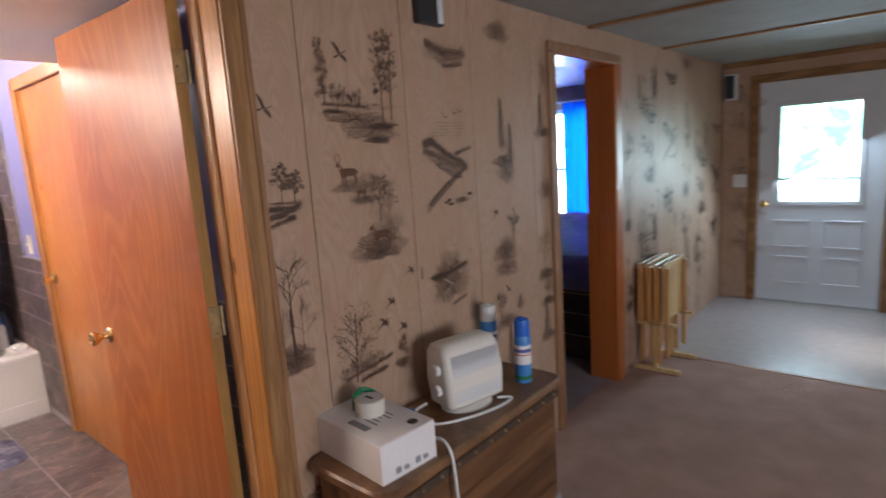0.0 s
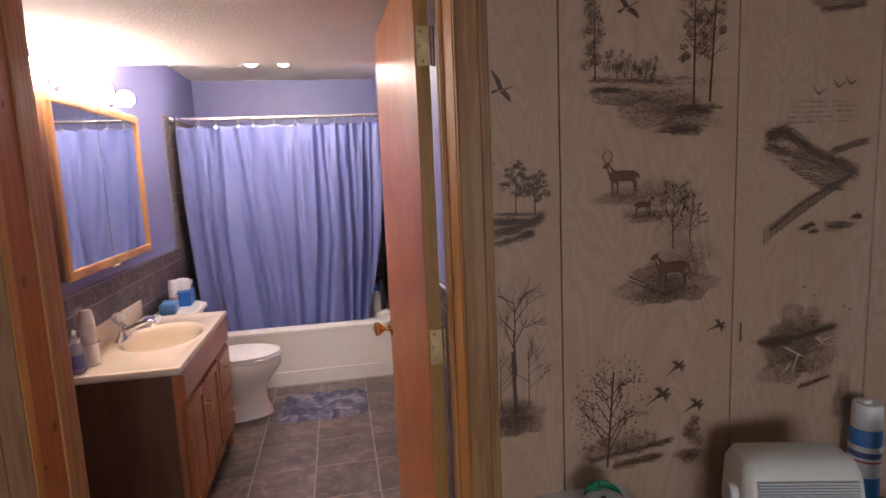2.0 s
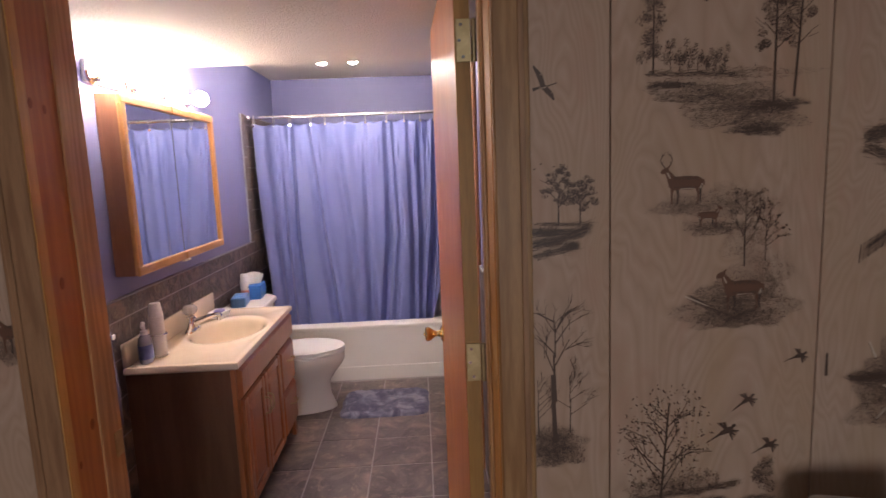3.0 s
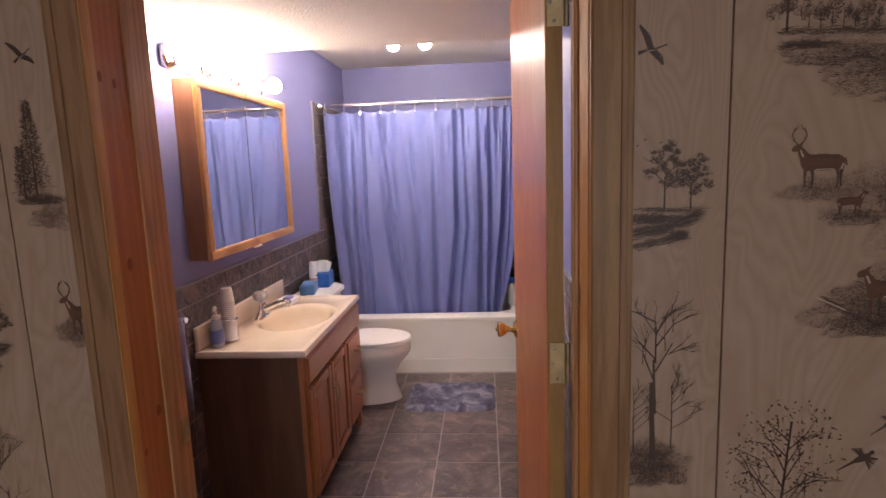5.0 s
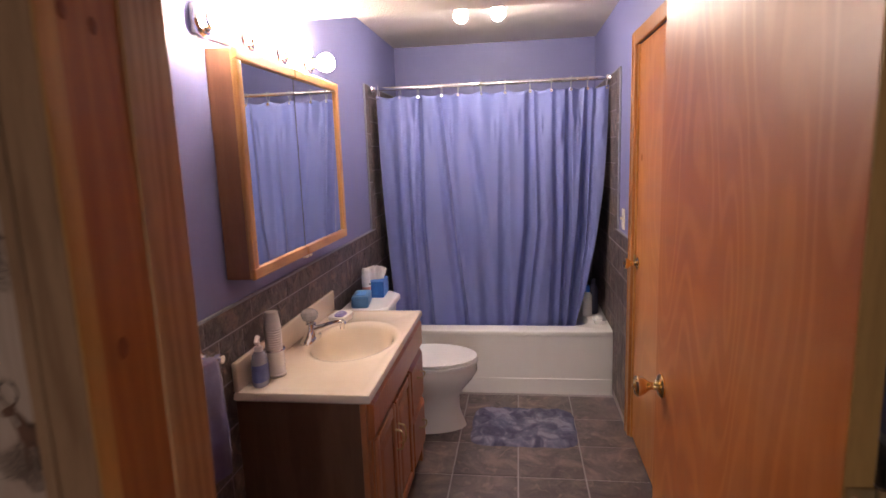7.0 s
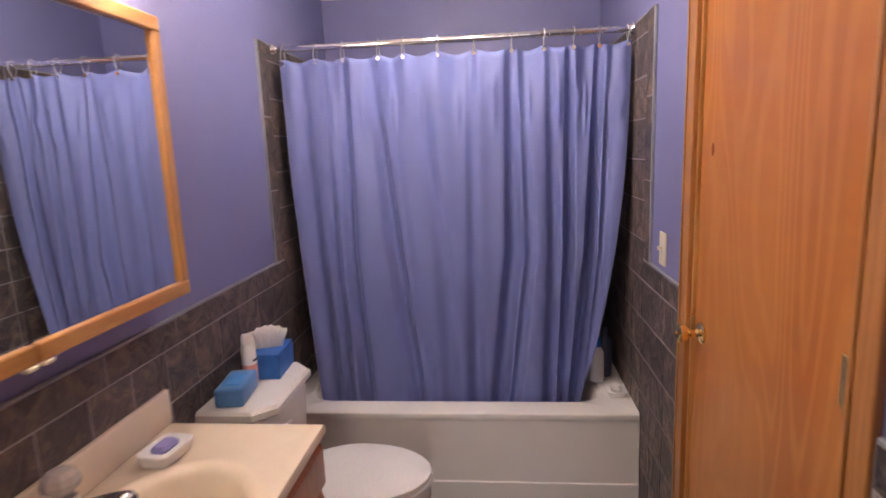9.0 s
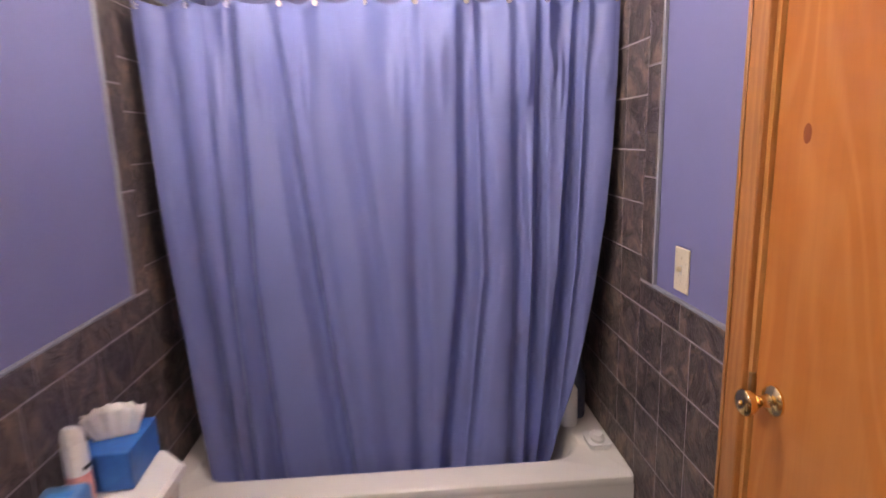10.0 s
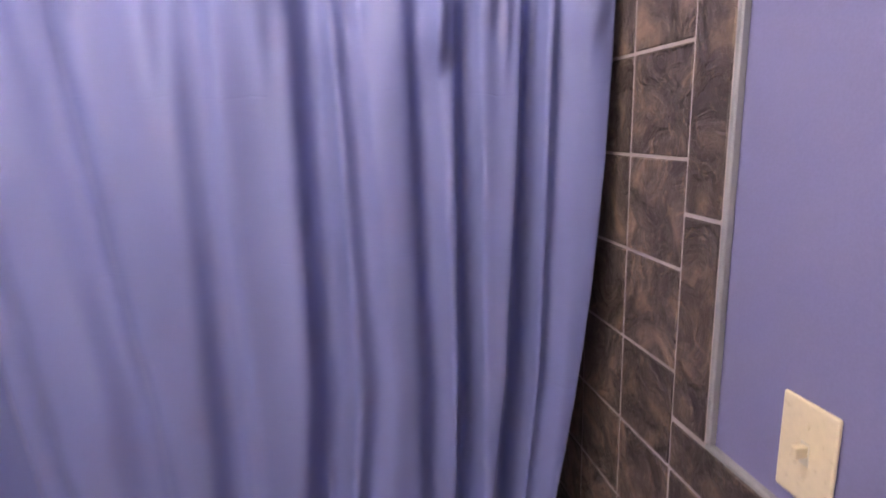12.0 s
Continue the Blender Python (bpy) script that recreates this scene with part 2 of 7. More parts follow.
M["blue_label"] = mottled("blue_printed_label", (0.04, 0.19, 0.58), (0.09, 0.33, 0.72), 18, 0.35, 0, 80)
M["red_print"] = Mat("red_print", 0.4).colour((0.55, 0.07, 0.06)).m
M["green_print"] = mottled("green_tape", (0.015, 0.16, 0.07), (0.02, 0.22, 0.10), 20, 0.5, 0.1, 90)
M["yellow_plastic"] = Mat("yellow_plastic", 0.4).colour((0.70, 0.55, 0.03)).m
M["tape_roll"] = mottled("cream_paper_roll", (0.66, 0.62, 0.54), (0.72, 0.68, 0.60), 9, 0.7, 0.1, 150)
M["sponge_blue"] = mottled("light_blue_packet", (0.08, 0.20, 0.46), (0.11, 0.26, 0.54), 14, 0.35, 0.1, 90)
M["tissue"] = mottled("white_tissue", (0.76, 0.75, 0.74), (0.82, 0.81, 0.80), 8, 0.9, 0.3, 90)
M["pink_print"] = mottled("pink_red_label", (0.62, 0.20, 0.20), (0.76, 0.42, 0.38), 16, 0.35, 0, 80)
M["soap"] = clear("clear_soap_bottle", (0.62, 0.64, 0.80), 0.12, 1.3)
M["soap"].node_tree.nodes["Principled BSDF"].inputs["Transmission Weight"].default_value = 0.55
M["soap_label"] = mottled("dark_blue_soap_label", (0.055, 0.075, 0.25), (0.12, 0.15, 0.38), 25, 0.35, 0, 80)
M["paper_cup"] = mottled("off_white_paper_cup", (0.70, 0.67, 0.64), (0.76, 0.73, 0.70), 9, 0.6, 0.1, 120)
M["crystal"] = clear("clear_acrylic_knob", (0.90, 0.88, 0.88), 0.08, 1.3)
M["crystal"].node_tree.nodes["Principled BSDF"].inputs["Transmission Weight"].default_value = 0.55
M["ring_plastic"] = clear("clear_ring_plastic", (0.85, 0.85, 0.90), 0.15, 1.45)
M["ring_plastic"].node_tree.nodes["Principled BSDF"].inputs["Transmission Weight"].default_value = 0.45
_m = Mat("blue_grey_shag", 0.95)
_v = _m.mapped()
_o = _m.ramp(_m.noise(_v, 11, 4, 0.55, 0.8), [(0.38, (0.075, 0.078, 0.145)), (0.52, (0.17, 0.17, 0.26)), (0.64, (0.36, 0.36, 0.46))])
_f = _m.noise(_v, 210, 3)
_m.colour(_m.mix(_m.math("MULTIPLY", _f, 0.6), _o, (0.06, 0.06, 0.11)))
_m.bump(_f, 1.0, 0.008)
M["rug"] = _m.m
M["towel"] = mottled("lavender_grey_terry", (0.12, 0.10, 0.18), (0.18, 0.155, 0.25), 16, 0.95, 0.9, 380, bump_at=0.003)
M["white_door"] = mottled("white_steel_door_paint", (0.60, 0.63, 0.68), (0.66, 0.69, 0.74), 4, 0.4, 0.08, 160)
M["black"] = mottled("black_plastic", (0.02, 0.02, 0.022), (0.035, 0.035, 0.04), 8, 0.4, 0.05, 120)
M["bulb"] = glow("lit_bulb_glass", (1.0, 0.82, 0.67), 168)
M["bulb_small"] = glow("lit_ceiling_bulb", (1.0, 0.85, 0.73), 225)
M["bedspread"] = mottled("grey_lavender_bedspread", (0.16, 0.16, 0.24), (0.26, 0.26, 0.36), 9, 0.9, 0.5, 150)
M["pane"] = clear("window_glass", (1, 1, 1), 0.0, 1.45)
M["print_ink"] = Mat("sepia_print_ink", 0.5).colour((0.078, 0.043, 0.030)).m
M["print_wash"] = Mat("pale_sepia_print_wash", 0.5).colour((0.205, 0.126, 0.087)).m
M["print_red"] = Mat("red_brown_print", 0.5).colour((0.135, 0.058, 0.032)).m
M["print_haze"] = Mat("faint_sepia_print_haze", 0.5).colour((0.315, 0.205, 0.148)).m
M["print_line"] = M["print_ink"]
M["print_pale"] = Mat("pale_print_highlight", 0.5).colour((0.50, 0.38, 0.29)).m
M["navy_bottle"] = mottled("dark_blue_grey_bottle", (0.045, 0.05, 0.09), (0.07, 0.08, 0.13), 9, 0.3, 0, 80)
M["pine_yellow"] = wood("golden_pine_jamb", (0.42, 0.175, 0.040), (0.60, 0.29, 0.085), "z", 0.34, 2.0, True, 0.2, 0.3)
M["brown_trim"] = wood("golden_brown_casing", (0.25, 0.120, 0.043), (0.38, 0.205, 0.083), "z", 0.45, 3.2)
M["blue_box"] = mottled("deep_blue_printed_card", (0.015, 0.085, 0.36), (0.03, 0.15, 0.48), 22, 0.4, 0, 80)
M["pine_brown"] = wood("orange_brown_moulding", (0.33, 0.130, 0.034), (0.47, 0.210, 0.066), "z", 0.36, 2.2, False, 0.2, 0.3)
M["dark_iron"] = mottled("rusted_dark_iron", (0.06, 0.042, 0.032), (0.13, 0.090, 0.062), 30, 0.6, 0.2, 150, 0.4)
M["cabinet_side"] = wood("reddish_brown_cabinet_side", (0.20, 0.082, 0.036), (0.28, 0.125, 0.058), "z", 0.38, 2.4, False, 0.1, 0.3)
M["knot"] = mottled("red_brown_knot", (0.20, 0.045, 0.012), (0.28, 0.075, 0.020), 40, 0.65, 0.1, 200)
M["groove"] = wood("red_brown_groove_wood", (0.17, 0.076, 0.040), (0.25, 0.122, 0.066), "z", 0.6)

# vinyl curtain: translucent, faintly creased
_m = Mat("blue_vinyl_curtain", 0.46)
_v = _m.mapped()
_m.colour(_m.mix(_m.noise(_v, 5, 3), (0.140, 0.166, 0.385), (0.156, 0.182, 0.41)))
_z = _m.n.new("ShaderNodeSeparateXYZ")
_m.link(_v, _z.inputs[0])
_wob = _m.math("ADD", _z.outputs[2], _m.math("MULTIPLY", _m.noise(_m.mapped((1, 2, 1)), 3, 2), 0.05))
_cr = _m.math("PINGPONG", _m.math("DIVIDE", _wob, 0.13), 1.0)
_line = _m.math("MULTIPLY", _m.ramp(_cr, [(0.0, (1, 1, 1)), (0.022, (0, 0, 0))]), _m.ramp(_m.noise(_m.mapped((1, 6, 3)), 2.5, 2), [(0.5, (0, 0, 0)), (0.6, (1, 1, 1))]))
_m.bump(_m.math("ADD", _m.math("MULTIPLY", _line, 0.5), _m.noise(_m.mapped((1.2, 1.2, 4)), 5, 3, 0.5, 0.6)), 0.16, 0.004)
_m.b.inputs["Specular IOR Level"].default_value = 0.35
M["curtain"] = _m.m
_m = Mat("blue_window_curtain", 0.8)
_m.colour(_m.mix(_m.noise(_m.mapped(), 20, 3), (0.02, 0.10, 0.50), (0.03, 0.16, 0.66)))
_t = _m.n.new("ShaderNodeBsdfTranslucent")
_t.inputs[0].default_value = (0.04, 0.30, 0.95, 1)
_x = _m.n.new("ShaderNodeMixShader")
_x.inputs[0].default_value = 0.6
_m.link(_m.b.outputs[0], _x.inputs[1])
_m.link(_t.outputs[0], _x.inputs[2])
_m.link(_x.outputs[0], _m.n["Material Output"].inputs[0])
M["window_curtain"] = _m.m

# pale printed panelling with plywood figure
_m = Mat("pale_birch_panel", 0.42)
_i = _m.random()
_c = _m.n.new("ShaderNodeCombineXYZ")
_m.link(_m.math("MULTIPLY", _i, 9), _c.inputs[1])
_m.link(_m.math("MULTIPLY", _i, 5), _c.inputs[2])
_v = _m.mapped((1, 3.2, 0.55), shift=_c.outputs[0])
_lo = _m.noise(_m.mapped((1, 2.4, 0.75), shift=_c.outputs[0]), 2.0, 3, 0.45, 0.7)
_fig = _m.math("MULTIPLY", _m.math("PINGPONG", _m.math("MULTIPLY", _lo, 26), 0.5), 2)
_gr = _m.noise(_m.mapped((1, 60, 4)), 1.5, 3)
_cl = _m.noise(_m.mapped((1, 2.2, 0.8), shift=_c.outputs[0]), 2.4, 4, 0.55, 0.6)
_pk = _m.noise(_m.mapped((1, 5, 1.6), shift=_c.outputs[0]), 1.9, 4, 0.6, 1.0)
_c1 = _m.ramp(_fig, [(0.0, (0.405, 0.268, 0.192)), (0.3, (0.435, 0.292, 0.212)), (0.75, (0.455, 0.31, 0.228)), (1.0, (0.472, 0.326, 0.243))])
_c1 = _m.mix(_m.ramp(_cl, [(0.42, (0, 0, 0)), (0.72, (0.6, 0.6, 0.6))]), _c1, (0.41, 0.262, 0.155))
_c1 = _m.mix(_m.ramp(_pk, [(0.52, (0, 0, 0)), (0.70, (0.55, 0.55, 0.55))]), _c1, (0.42, 0.245, 0.175))
_m.colour(_m.mix(_m.math("MULTIPLY", _gr, 0.16), _c1, (0.30, 0.19, 0.135)))
_m.rough(_gr, 0.44, 0.56)
_m.b.inputs["Specular IOR Level"].default_value = 0.35
M["panel"] = _m.m

# ---------------------------------------------------------------- mesh helpers


def box(bm, x0, x1, y0, y1, z0, z1, bevel=0.0, seg=1):
    x0, x1, y0, y1, z0, z1 = min(x0, x1), max(x0, x1), min(y0, y1), max(y0, y1), min(z0, z1), max(z0, z1)
    r = bmesh.ops.create_cube(bm, size=1, matrix=Matrix.LocRotScale(((x0 + x1) / 2, (y0 + y1) / 2, (z0 + z1) / 2), None, (x1 - x0, y1 - y0, z1 - z0)))
    if bevel:
        edges = list({e for v in r["verts"] for e in v.link_edges})
        bmesh.ops.bevel(bm, geom=edges, offset=bevel, segments=seg, affect="EDGES", profile=0.5)
    return bm


def B(*a, **k):
    return box(bmesh.new(), *a, **k)


def lathe(bm, profile, seg=24, m=None):
    """Turned form about z from (radius, height) pairs."""
    rings = []
    for r, z in profile:
        rings.append([bm.verts.new((r * math.cos(2 * math.pi * k / seg), r * math.sin(2 * math.pi * k / seg), z)) for k in range(seg)])
    for a, b in zip(rings, rings[1:]):
        for k in range(seg):
            bm.faces.new((a[k], a[(k + 1) % seg], b[(k + 1) % seg], b[k]))
    bm.faces.new(rings[0][::-1])
    bm.faces.new(rings[-1])
    if m is not None:
        bmesh.ops.transform(bm, matrix=m, verts=[v for r in rings for v in r])
    return bm


def loft(bm, sections, cap=True):
    """Skin through closed rings of equal length."""
    rings = [[bm.verts.new(p) for p in s] for s in sections]
    n = len(rings[0])
    for a, b in zip(rings, rings[1:]):
        for k in range(n):
            bm.faces.new((a[k], a[(k + 1) % n], b[(k + 1) % n], b[k]))
    if cap:
        bm.faces.new(rings[0][::-1])
        bm.faces.new(rings[-1])
    return bm


def ellipse(cx, cy, rx, ry, z, n=28, power=2.0):
    pts = []
    for k in range(n):
        a = 2 * math.pi * k / n
        c, s = math.cos(a), math.sin(a)
        pts.append((cx + rx * math.copysign(abs(c) ** (2 / power), c), cy + ry * math.copysign(abs(s) ** (2 / power), s), z))
    return pts


def tube(bm, points, r, seg=10, closed=False):
    pts = [Vector(p) for p in points]
    rings, n = [], len(pts)
    for i, p in enumerate(pts):
        a = pts[(i - 1) % n] if closed or i else p
        b = pts[(i + 1) % n] if closed or i < n - 1 else p
        d = (b - a).normalized()
        u = d.cross(Vector((0, 0, 1)))
        u = u.normalized() if u.length > 1e-3 else Vector((1, 0, 0))
        w = u.cross(d).normalized()
        rings.append([bm.verts.new(p + r * (math.cos(2 * math.pi * k / seg) * u + math.sin(2 * math.pi * k / seg) * w)) for k in range(seg)])
    pairs = list(zip(rings, rings[1:])) + ([(rings[-1], rings[0])] if closed else [])
    for a, b in pairs:
        for k in range(seg):
            bm.faces.new((a[k], a[(k + 1) % seg], b[(k + 1) % seg], b[k]))
    if not closed:
        bm.faces.new(rings[0][::-1])
        bm.faces.new(rings[-1])
    return bm


def smooth(points, steps=6):
    """Catmull-Rom through points."""
    p = [Vector(q) for q in points]
    p = [p[0] * 2 - p[1]] + p + [p[-1] * 2 - p[-2]]
    out = []
    for i in range(1, len(p) - 2):
        for k in range(steps):
            t = k / steps
            out.append(0.5 * (2 * p[i] + (p[i + 1] - p[i - 1]) * t + (2 * p[i - 1] - 5 * p[i] + 4 * p[i + 1] - p[i + 2]) * t * t + (3 * p[i] - p[i - 1] - 3 * p[i + 1] + p[i + 2]) * t ** 3))
    out.append(p[-2])
    return out


def part(name, bm, material, parent=None, label="", soft=False, m=None):
    """One mesh object under a thing, or at top level."""
    bmesh.ops.recalc_face_normals(bm, faces=bm.faces)
    data = bpy.data.meshes.new(name)
    bm.to_mesh(data)
    bm.free()
    for f in data.polygons:
        f.use_smooth = soft
    if soft:
        data.set_sharp_from_angle(angle=radians(38))
    data.materials.append(material)
    ob = new(name, data)
    if parent is not None:
        ob.parent = parent
    if m is not None:
        ob.matrix_local = m
    if label:
        tagged(ob, label)
    return ob


def thing(name, m, label, category, group="", kind=""):
    ob = new(name)
    ob.empty_display_size = 0.1
    ob.matrix_world = m if isinstance(m, Matrix) else Matrix.Translation(m)
    return tagged(ob, label, category, group, kind)


def structure(name, bm, material, label, category, soft=False):
    return tagged(part(name, bm, material, None, "", soft), label, category, "", "structure")


def piece(name, data, parent, m):
    ob = new(name, data)
    ob.parent = parent
    ob.matrix_local = m
    return ob


def shared(name, bm, material):
    bmesh.ops.recalc_face_normals(bm, faces=bm.faces)
    data = bpy.data.meshes.new(name)
    bm.to_mesh(data)
    bm.free()
    data.materials.append(material)
    return data

# ---------------------------------------------------------------- plan
HALL_X, WALL_B = -1.24, -1.40          # faces of the partition: big room, bathroom
Y0, Y1 = -0.185, 0.692                  # bathroom doorway
LEFT, RIGHT = -0.69, 0.83              # bathroom side walls (paint)
BACK = -5.2
LOW, HIGH, EDGE = 2.03, 2.335, -2.885   # bathroom ceilings and the step between them
HALL_TOP, END_Y = 2.13, 5.54
D2A, D2B, D2_TOP = 2.45, 3.15, 1.95    # bedroom doorway
TUB_X, TUB_H = -4.14, 0.415
TOP_TILE = 1.045

# ---------------------------------------------------------------- structure
structure("floor_bathroom", B(-5.3, -1.30, -0.79, 0.93, -0.12, -0.0022), M["grout"], "grey grout bed under the bathroom floor tiles", "floor")
FLOOR = bpy.data.objects["floor_bathroom"]
structure("floor_carpet", B(-1.30, 3.1, -3.1, 3.79, -0.12, 0.0), M["carpet"], "brown cut-pile carpet of the panelled room", "carpet")
structure("floor_vinyl", B(-1.30, 3.1, 3.79, 5.6, -0.12, -0.004), M["vinyl"], "shiny beige vinyl floor by the white entry door", "floor")
structure("floor_bedroom", B(-5.0, -1.30, 0.95, 5.6, -0.12, -0.004), M["vinyl"], "pale vinyl floor of the bedroom", "floor")
structure("threshold_strip", B(-1.22, 3.1, 3.775, 3.805, 0.0, 0.004), M["old_trim"], "thin brown strip between carpet and vinyl", "trim")

# partition between the big room and the bathroom
wall_hall = B(WALL_B, HALL_X - 0.008, -3.1, Y0 - 0.02, 0, HALL_TOP + 0.3)
box(wall_hall, WALL_B, HALL_X - 0.008, Y0 - 0.02, Y1 + 0.02, 2.03, HALL_TOP + 0.3)
box(wall_hall, WALL_B, HALL_X - 0.008, Y1 + 0.02, D2A - 0.02, 0, HALL_TOP + 0.3)
box(wall_hall, WALL_B, HALL_X - 0.008, D2A - 0.02, D2B + 0.02, D2_TOP + 0.02, HALL_TOP + 0.3)
box(wall_hall, WALL_B, HALL_X - 0.008, D2B + 0.02, END_Y + 0.1, 0, HALL_TOP + 0.3)
wall_hall = structure("wall_partition", wall_hall, M["groove"], "partition wall faced with pale printed wood panelling", "wall")
skin = B(WALL_B - 0.006, WALL_B - 0.001, LEFT, Y0 - 0.02, 0, LOW)
box(skin, WALL_B - 0.006, WALL_B - 0.001, Y1 + 0.02, RIGHT, 0, LOW)
part("paint_skin", skin, M["purple"], wall_hall, "periwinkle painted bathroom side")

GROOVES = [-3.09, -2.55, -2.15, -1.72, -1.28, -0.82, -0.384, Y0 - 0.02]
for a, b in zip(GROOVES, GROOVES[1:]):
    part("panel", B(HALL_X - 0.008, HALL_X, a + 0.0014, b - 0.0014, 0.0, HALL_TOP, bevel=0.0012), M["panel"], wall_hall)
GROOVES = [Y1 + 0.02, 0.927, 1.37, 1.766, 2.23, D2A - 0.02]
for a, b in zip(GROOVES, GROOVES[1:]):
    part("panel", B(HALL_X - 0.008, HALL_X, a + 0.0014, b - 0.0014, 0.0, HALL_TOP, bevel=0.0012), M["panel"], wall_hall)
GROOVES = [D2B + 0.02, 3.46, 3.9, 4.3, 4.74, 5.14, END_Y]
for a, b in zip(GROOVES, GROOVES[1:]):
    part("panel", B(HALL_X - 0.008, HALL_X, a + 0.0014, b - 0.0014, 0.0, HALL_TOP, bevel=0.0012), M["panel"], wall_hall)
for a, b, z in ((Y0 - 0.02, Y1 + 0.02, 2.03), (D2A - 0.02, D2B + 0.02, D2_TOP + 0.02)):
    part("panel", B(HALL_X - 0.008, HALL_X, a + 0.003, b - 0.003, z, HALL_TOP, bevel=0.0015), M["panel"], wall_hall)

# end wall with the entry door, in the big room
DOOR_A, DOOR_B, DOOR_T = -0.94, -0.03, 1.93
wall_end = B(HALL_X, DOOR_A - 0.02, END_Y + 0.008, END_Y + 0.15, 0, HALL_TOP + 0.3)
box(wall_end, DOOR_B + 0.02, 3.2, END_Y + 0.008, END_Y + 0.15, 0, HALL_TOP + 0.3)
box(wall_end, DOOR_A - 0.02, DOOR_B + 0.02, END_Y + 0.008, END_Y + 0.15, DOOR_T + 0.02, HALL_TOP + 0.3)
wall_end = structure("wall_end", wall_end, M["groove"], "end wall faced with pale printed wood panelling", "wall")
for a, b in ((HALL_X, DOOR_A - 0.02), (DOOR_B + 0.02, 0.4), (0.4, 0.85), (0.85, 1.3), (1.3, 1.72), (1.72, 2.2), (2.2, 2.65), (2.65, 3.1)):
    part("panel", B(a + 0.003, b - 0.003, END_Y, END_Y + 0.008, 0, HALL_TOP, bevel=0.0015), M["panel"], wall_end)
part("panel", B(DOOR_A - 0.017, DOOR_B + 0.017, END_Y, END_Y + 0.008, DOOR_T + 0.02, HALL_TOP, bevel=0.0015), M["panel"], wall_end)

# far sides of the big room, behind the camera
structure("wall_south", B(HALL_X - 0.12, 3.2, -3.2, -3.1, 0, HALL_TOP + 0.3), M["panel"], "plain pale panelled wall", "wall")
w = B(3.1, 3.2, -3.1, -0.35, 0, HALL_TOP + 0.3)
box(w, 3.1, 3.2, 1.55, END_Y, 0, HALL_TOP + 0.3)
box(w, 3.1, 3.2, -0.35, 1.55, 0, 0.75)
box(w, 3.1, 3.2, -0.35, 1.55, 1.9, HALL_TOP + 0.3)
structure("wall_east", w, M["panel"], "plain pale panelled wall with a window opening", "wall")
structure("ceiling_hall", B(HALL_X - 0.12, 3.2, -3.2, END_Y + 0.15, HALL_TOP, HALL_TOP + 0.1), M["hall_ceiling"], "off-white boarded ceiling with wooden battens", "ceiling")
for y in (-2.1, -0.85, 0.4, 1.65, 2.85, 4.0):
    structure("trim_batten", B(HALL_X, 3.1, y - 0.022, y + 0.022, HALL_TOP - 0.014, HALL_TOP, bevel=0.003), M["beam"], "brown wooden batten across the ceiling joint", "batten")
structure("trim_end", B(HALL_X, 3.1, END_Y - 0.02, END_Y, HALL_TOP - 0.045, HALL_TOP, bevel=0.004), M["beam"], "brown wooden moulding along the ceiling edge", "moulding")

# bathroom shell
wall_left = structure("wall_left", B(-5.3, WALL_B, -0.79, LEFT, 0, 2.5), M["purple"], "periwinkle painted wall above dark slate tile", "wall")
DB_A, DB_B, DB_T = -3.622, -2.865, 2.0
w = B(-5.3, DB_A, RIGHT, 0.93, 0, 2.5)
box(w, DB_B, WALL_B, RIGHT, 0.93, 0, 2.5)
box(w, DB_A, DB_B, RIGHT, 0.93, DB_T, 2.5)
wall_right = structure("wall_right", w, M["purple"], "periwinkle painted wall above dark slate tile", "wall")
wall_back = structure("wall_back", B(-5.3, BACK, LEFT, RIGHT, 0, 2.5), M["purple"], "periwinkle painted wall behind the bath", "wall")
structure("ceiling_bathroom", B(EDGE, WALL_B + 0.001, LEFT, RIGHT, LOW, LOW + 0.05), M["ceiling"], "white textured low ceiling by the bathroom door", "ceiling")
structure("ceiling_step", B(EDGE, EDGE + 0.05, LEFT, RIGHT, LOW + 0.05, HIGH + 0.06), M["ceiling"], "white textured step between the two ceiling heights", "ceiling")
structure("ceiling_bath", B(BACK, EDGE, LEFT, RIGHT, HIGH, HIGH + 0.06), M["ceiling"], "white textured higher ceiling over the bath", "ceiling")

# bedroom shell
BW0, BW1 = -3.1, -2.25
w = B(-4.9, BW0, END_Y, END_Y + 0.15, 0, 2.4)
box(w, BW1, WALL_B, END_Y, END_Y + 0.15, 0, 2.4)
box(w, BW0, BW1, END_Y, END_Y + 0.15, 0, 0.6)
box(w, BW0, BW1, END_Y, END_Y + 0.15, 1.9, 2.4)
structure("wall_bedroom_end", w, M["panel"], "bedroom wall with a window", "wall")
structure("wall_bedroom_far", B(-5.0, -4.9, 0.93, END_Y + 0.15, 0, 2.4), M["panel"], "plain bedroom wall", "wall")
structure("ceiling_bedroom", B(-4.9, WALL_B, 0.93, END_Y, HALL_TOP, HALL_TOP + 0.1), M["purple"], "plain bedroom ceiling", "ceiling")

# ---------------------------------------------------------------- door frames


def casing(parent, x0, x1, y0, y1, z0, z1, material=None, name="casing"):
    return part(name, B(x0, x1, y0, y1, z0, z1, bevel=0.004), material or M["old_trim"], parent)


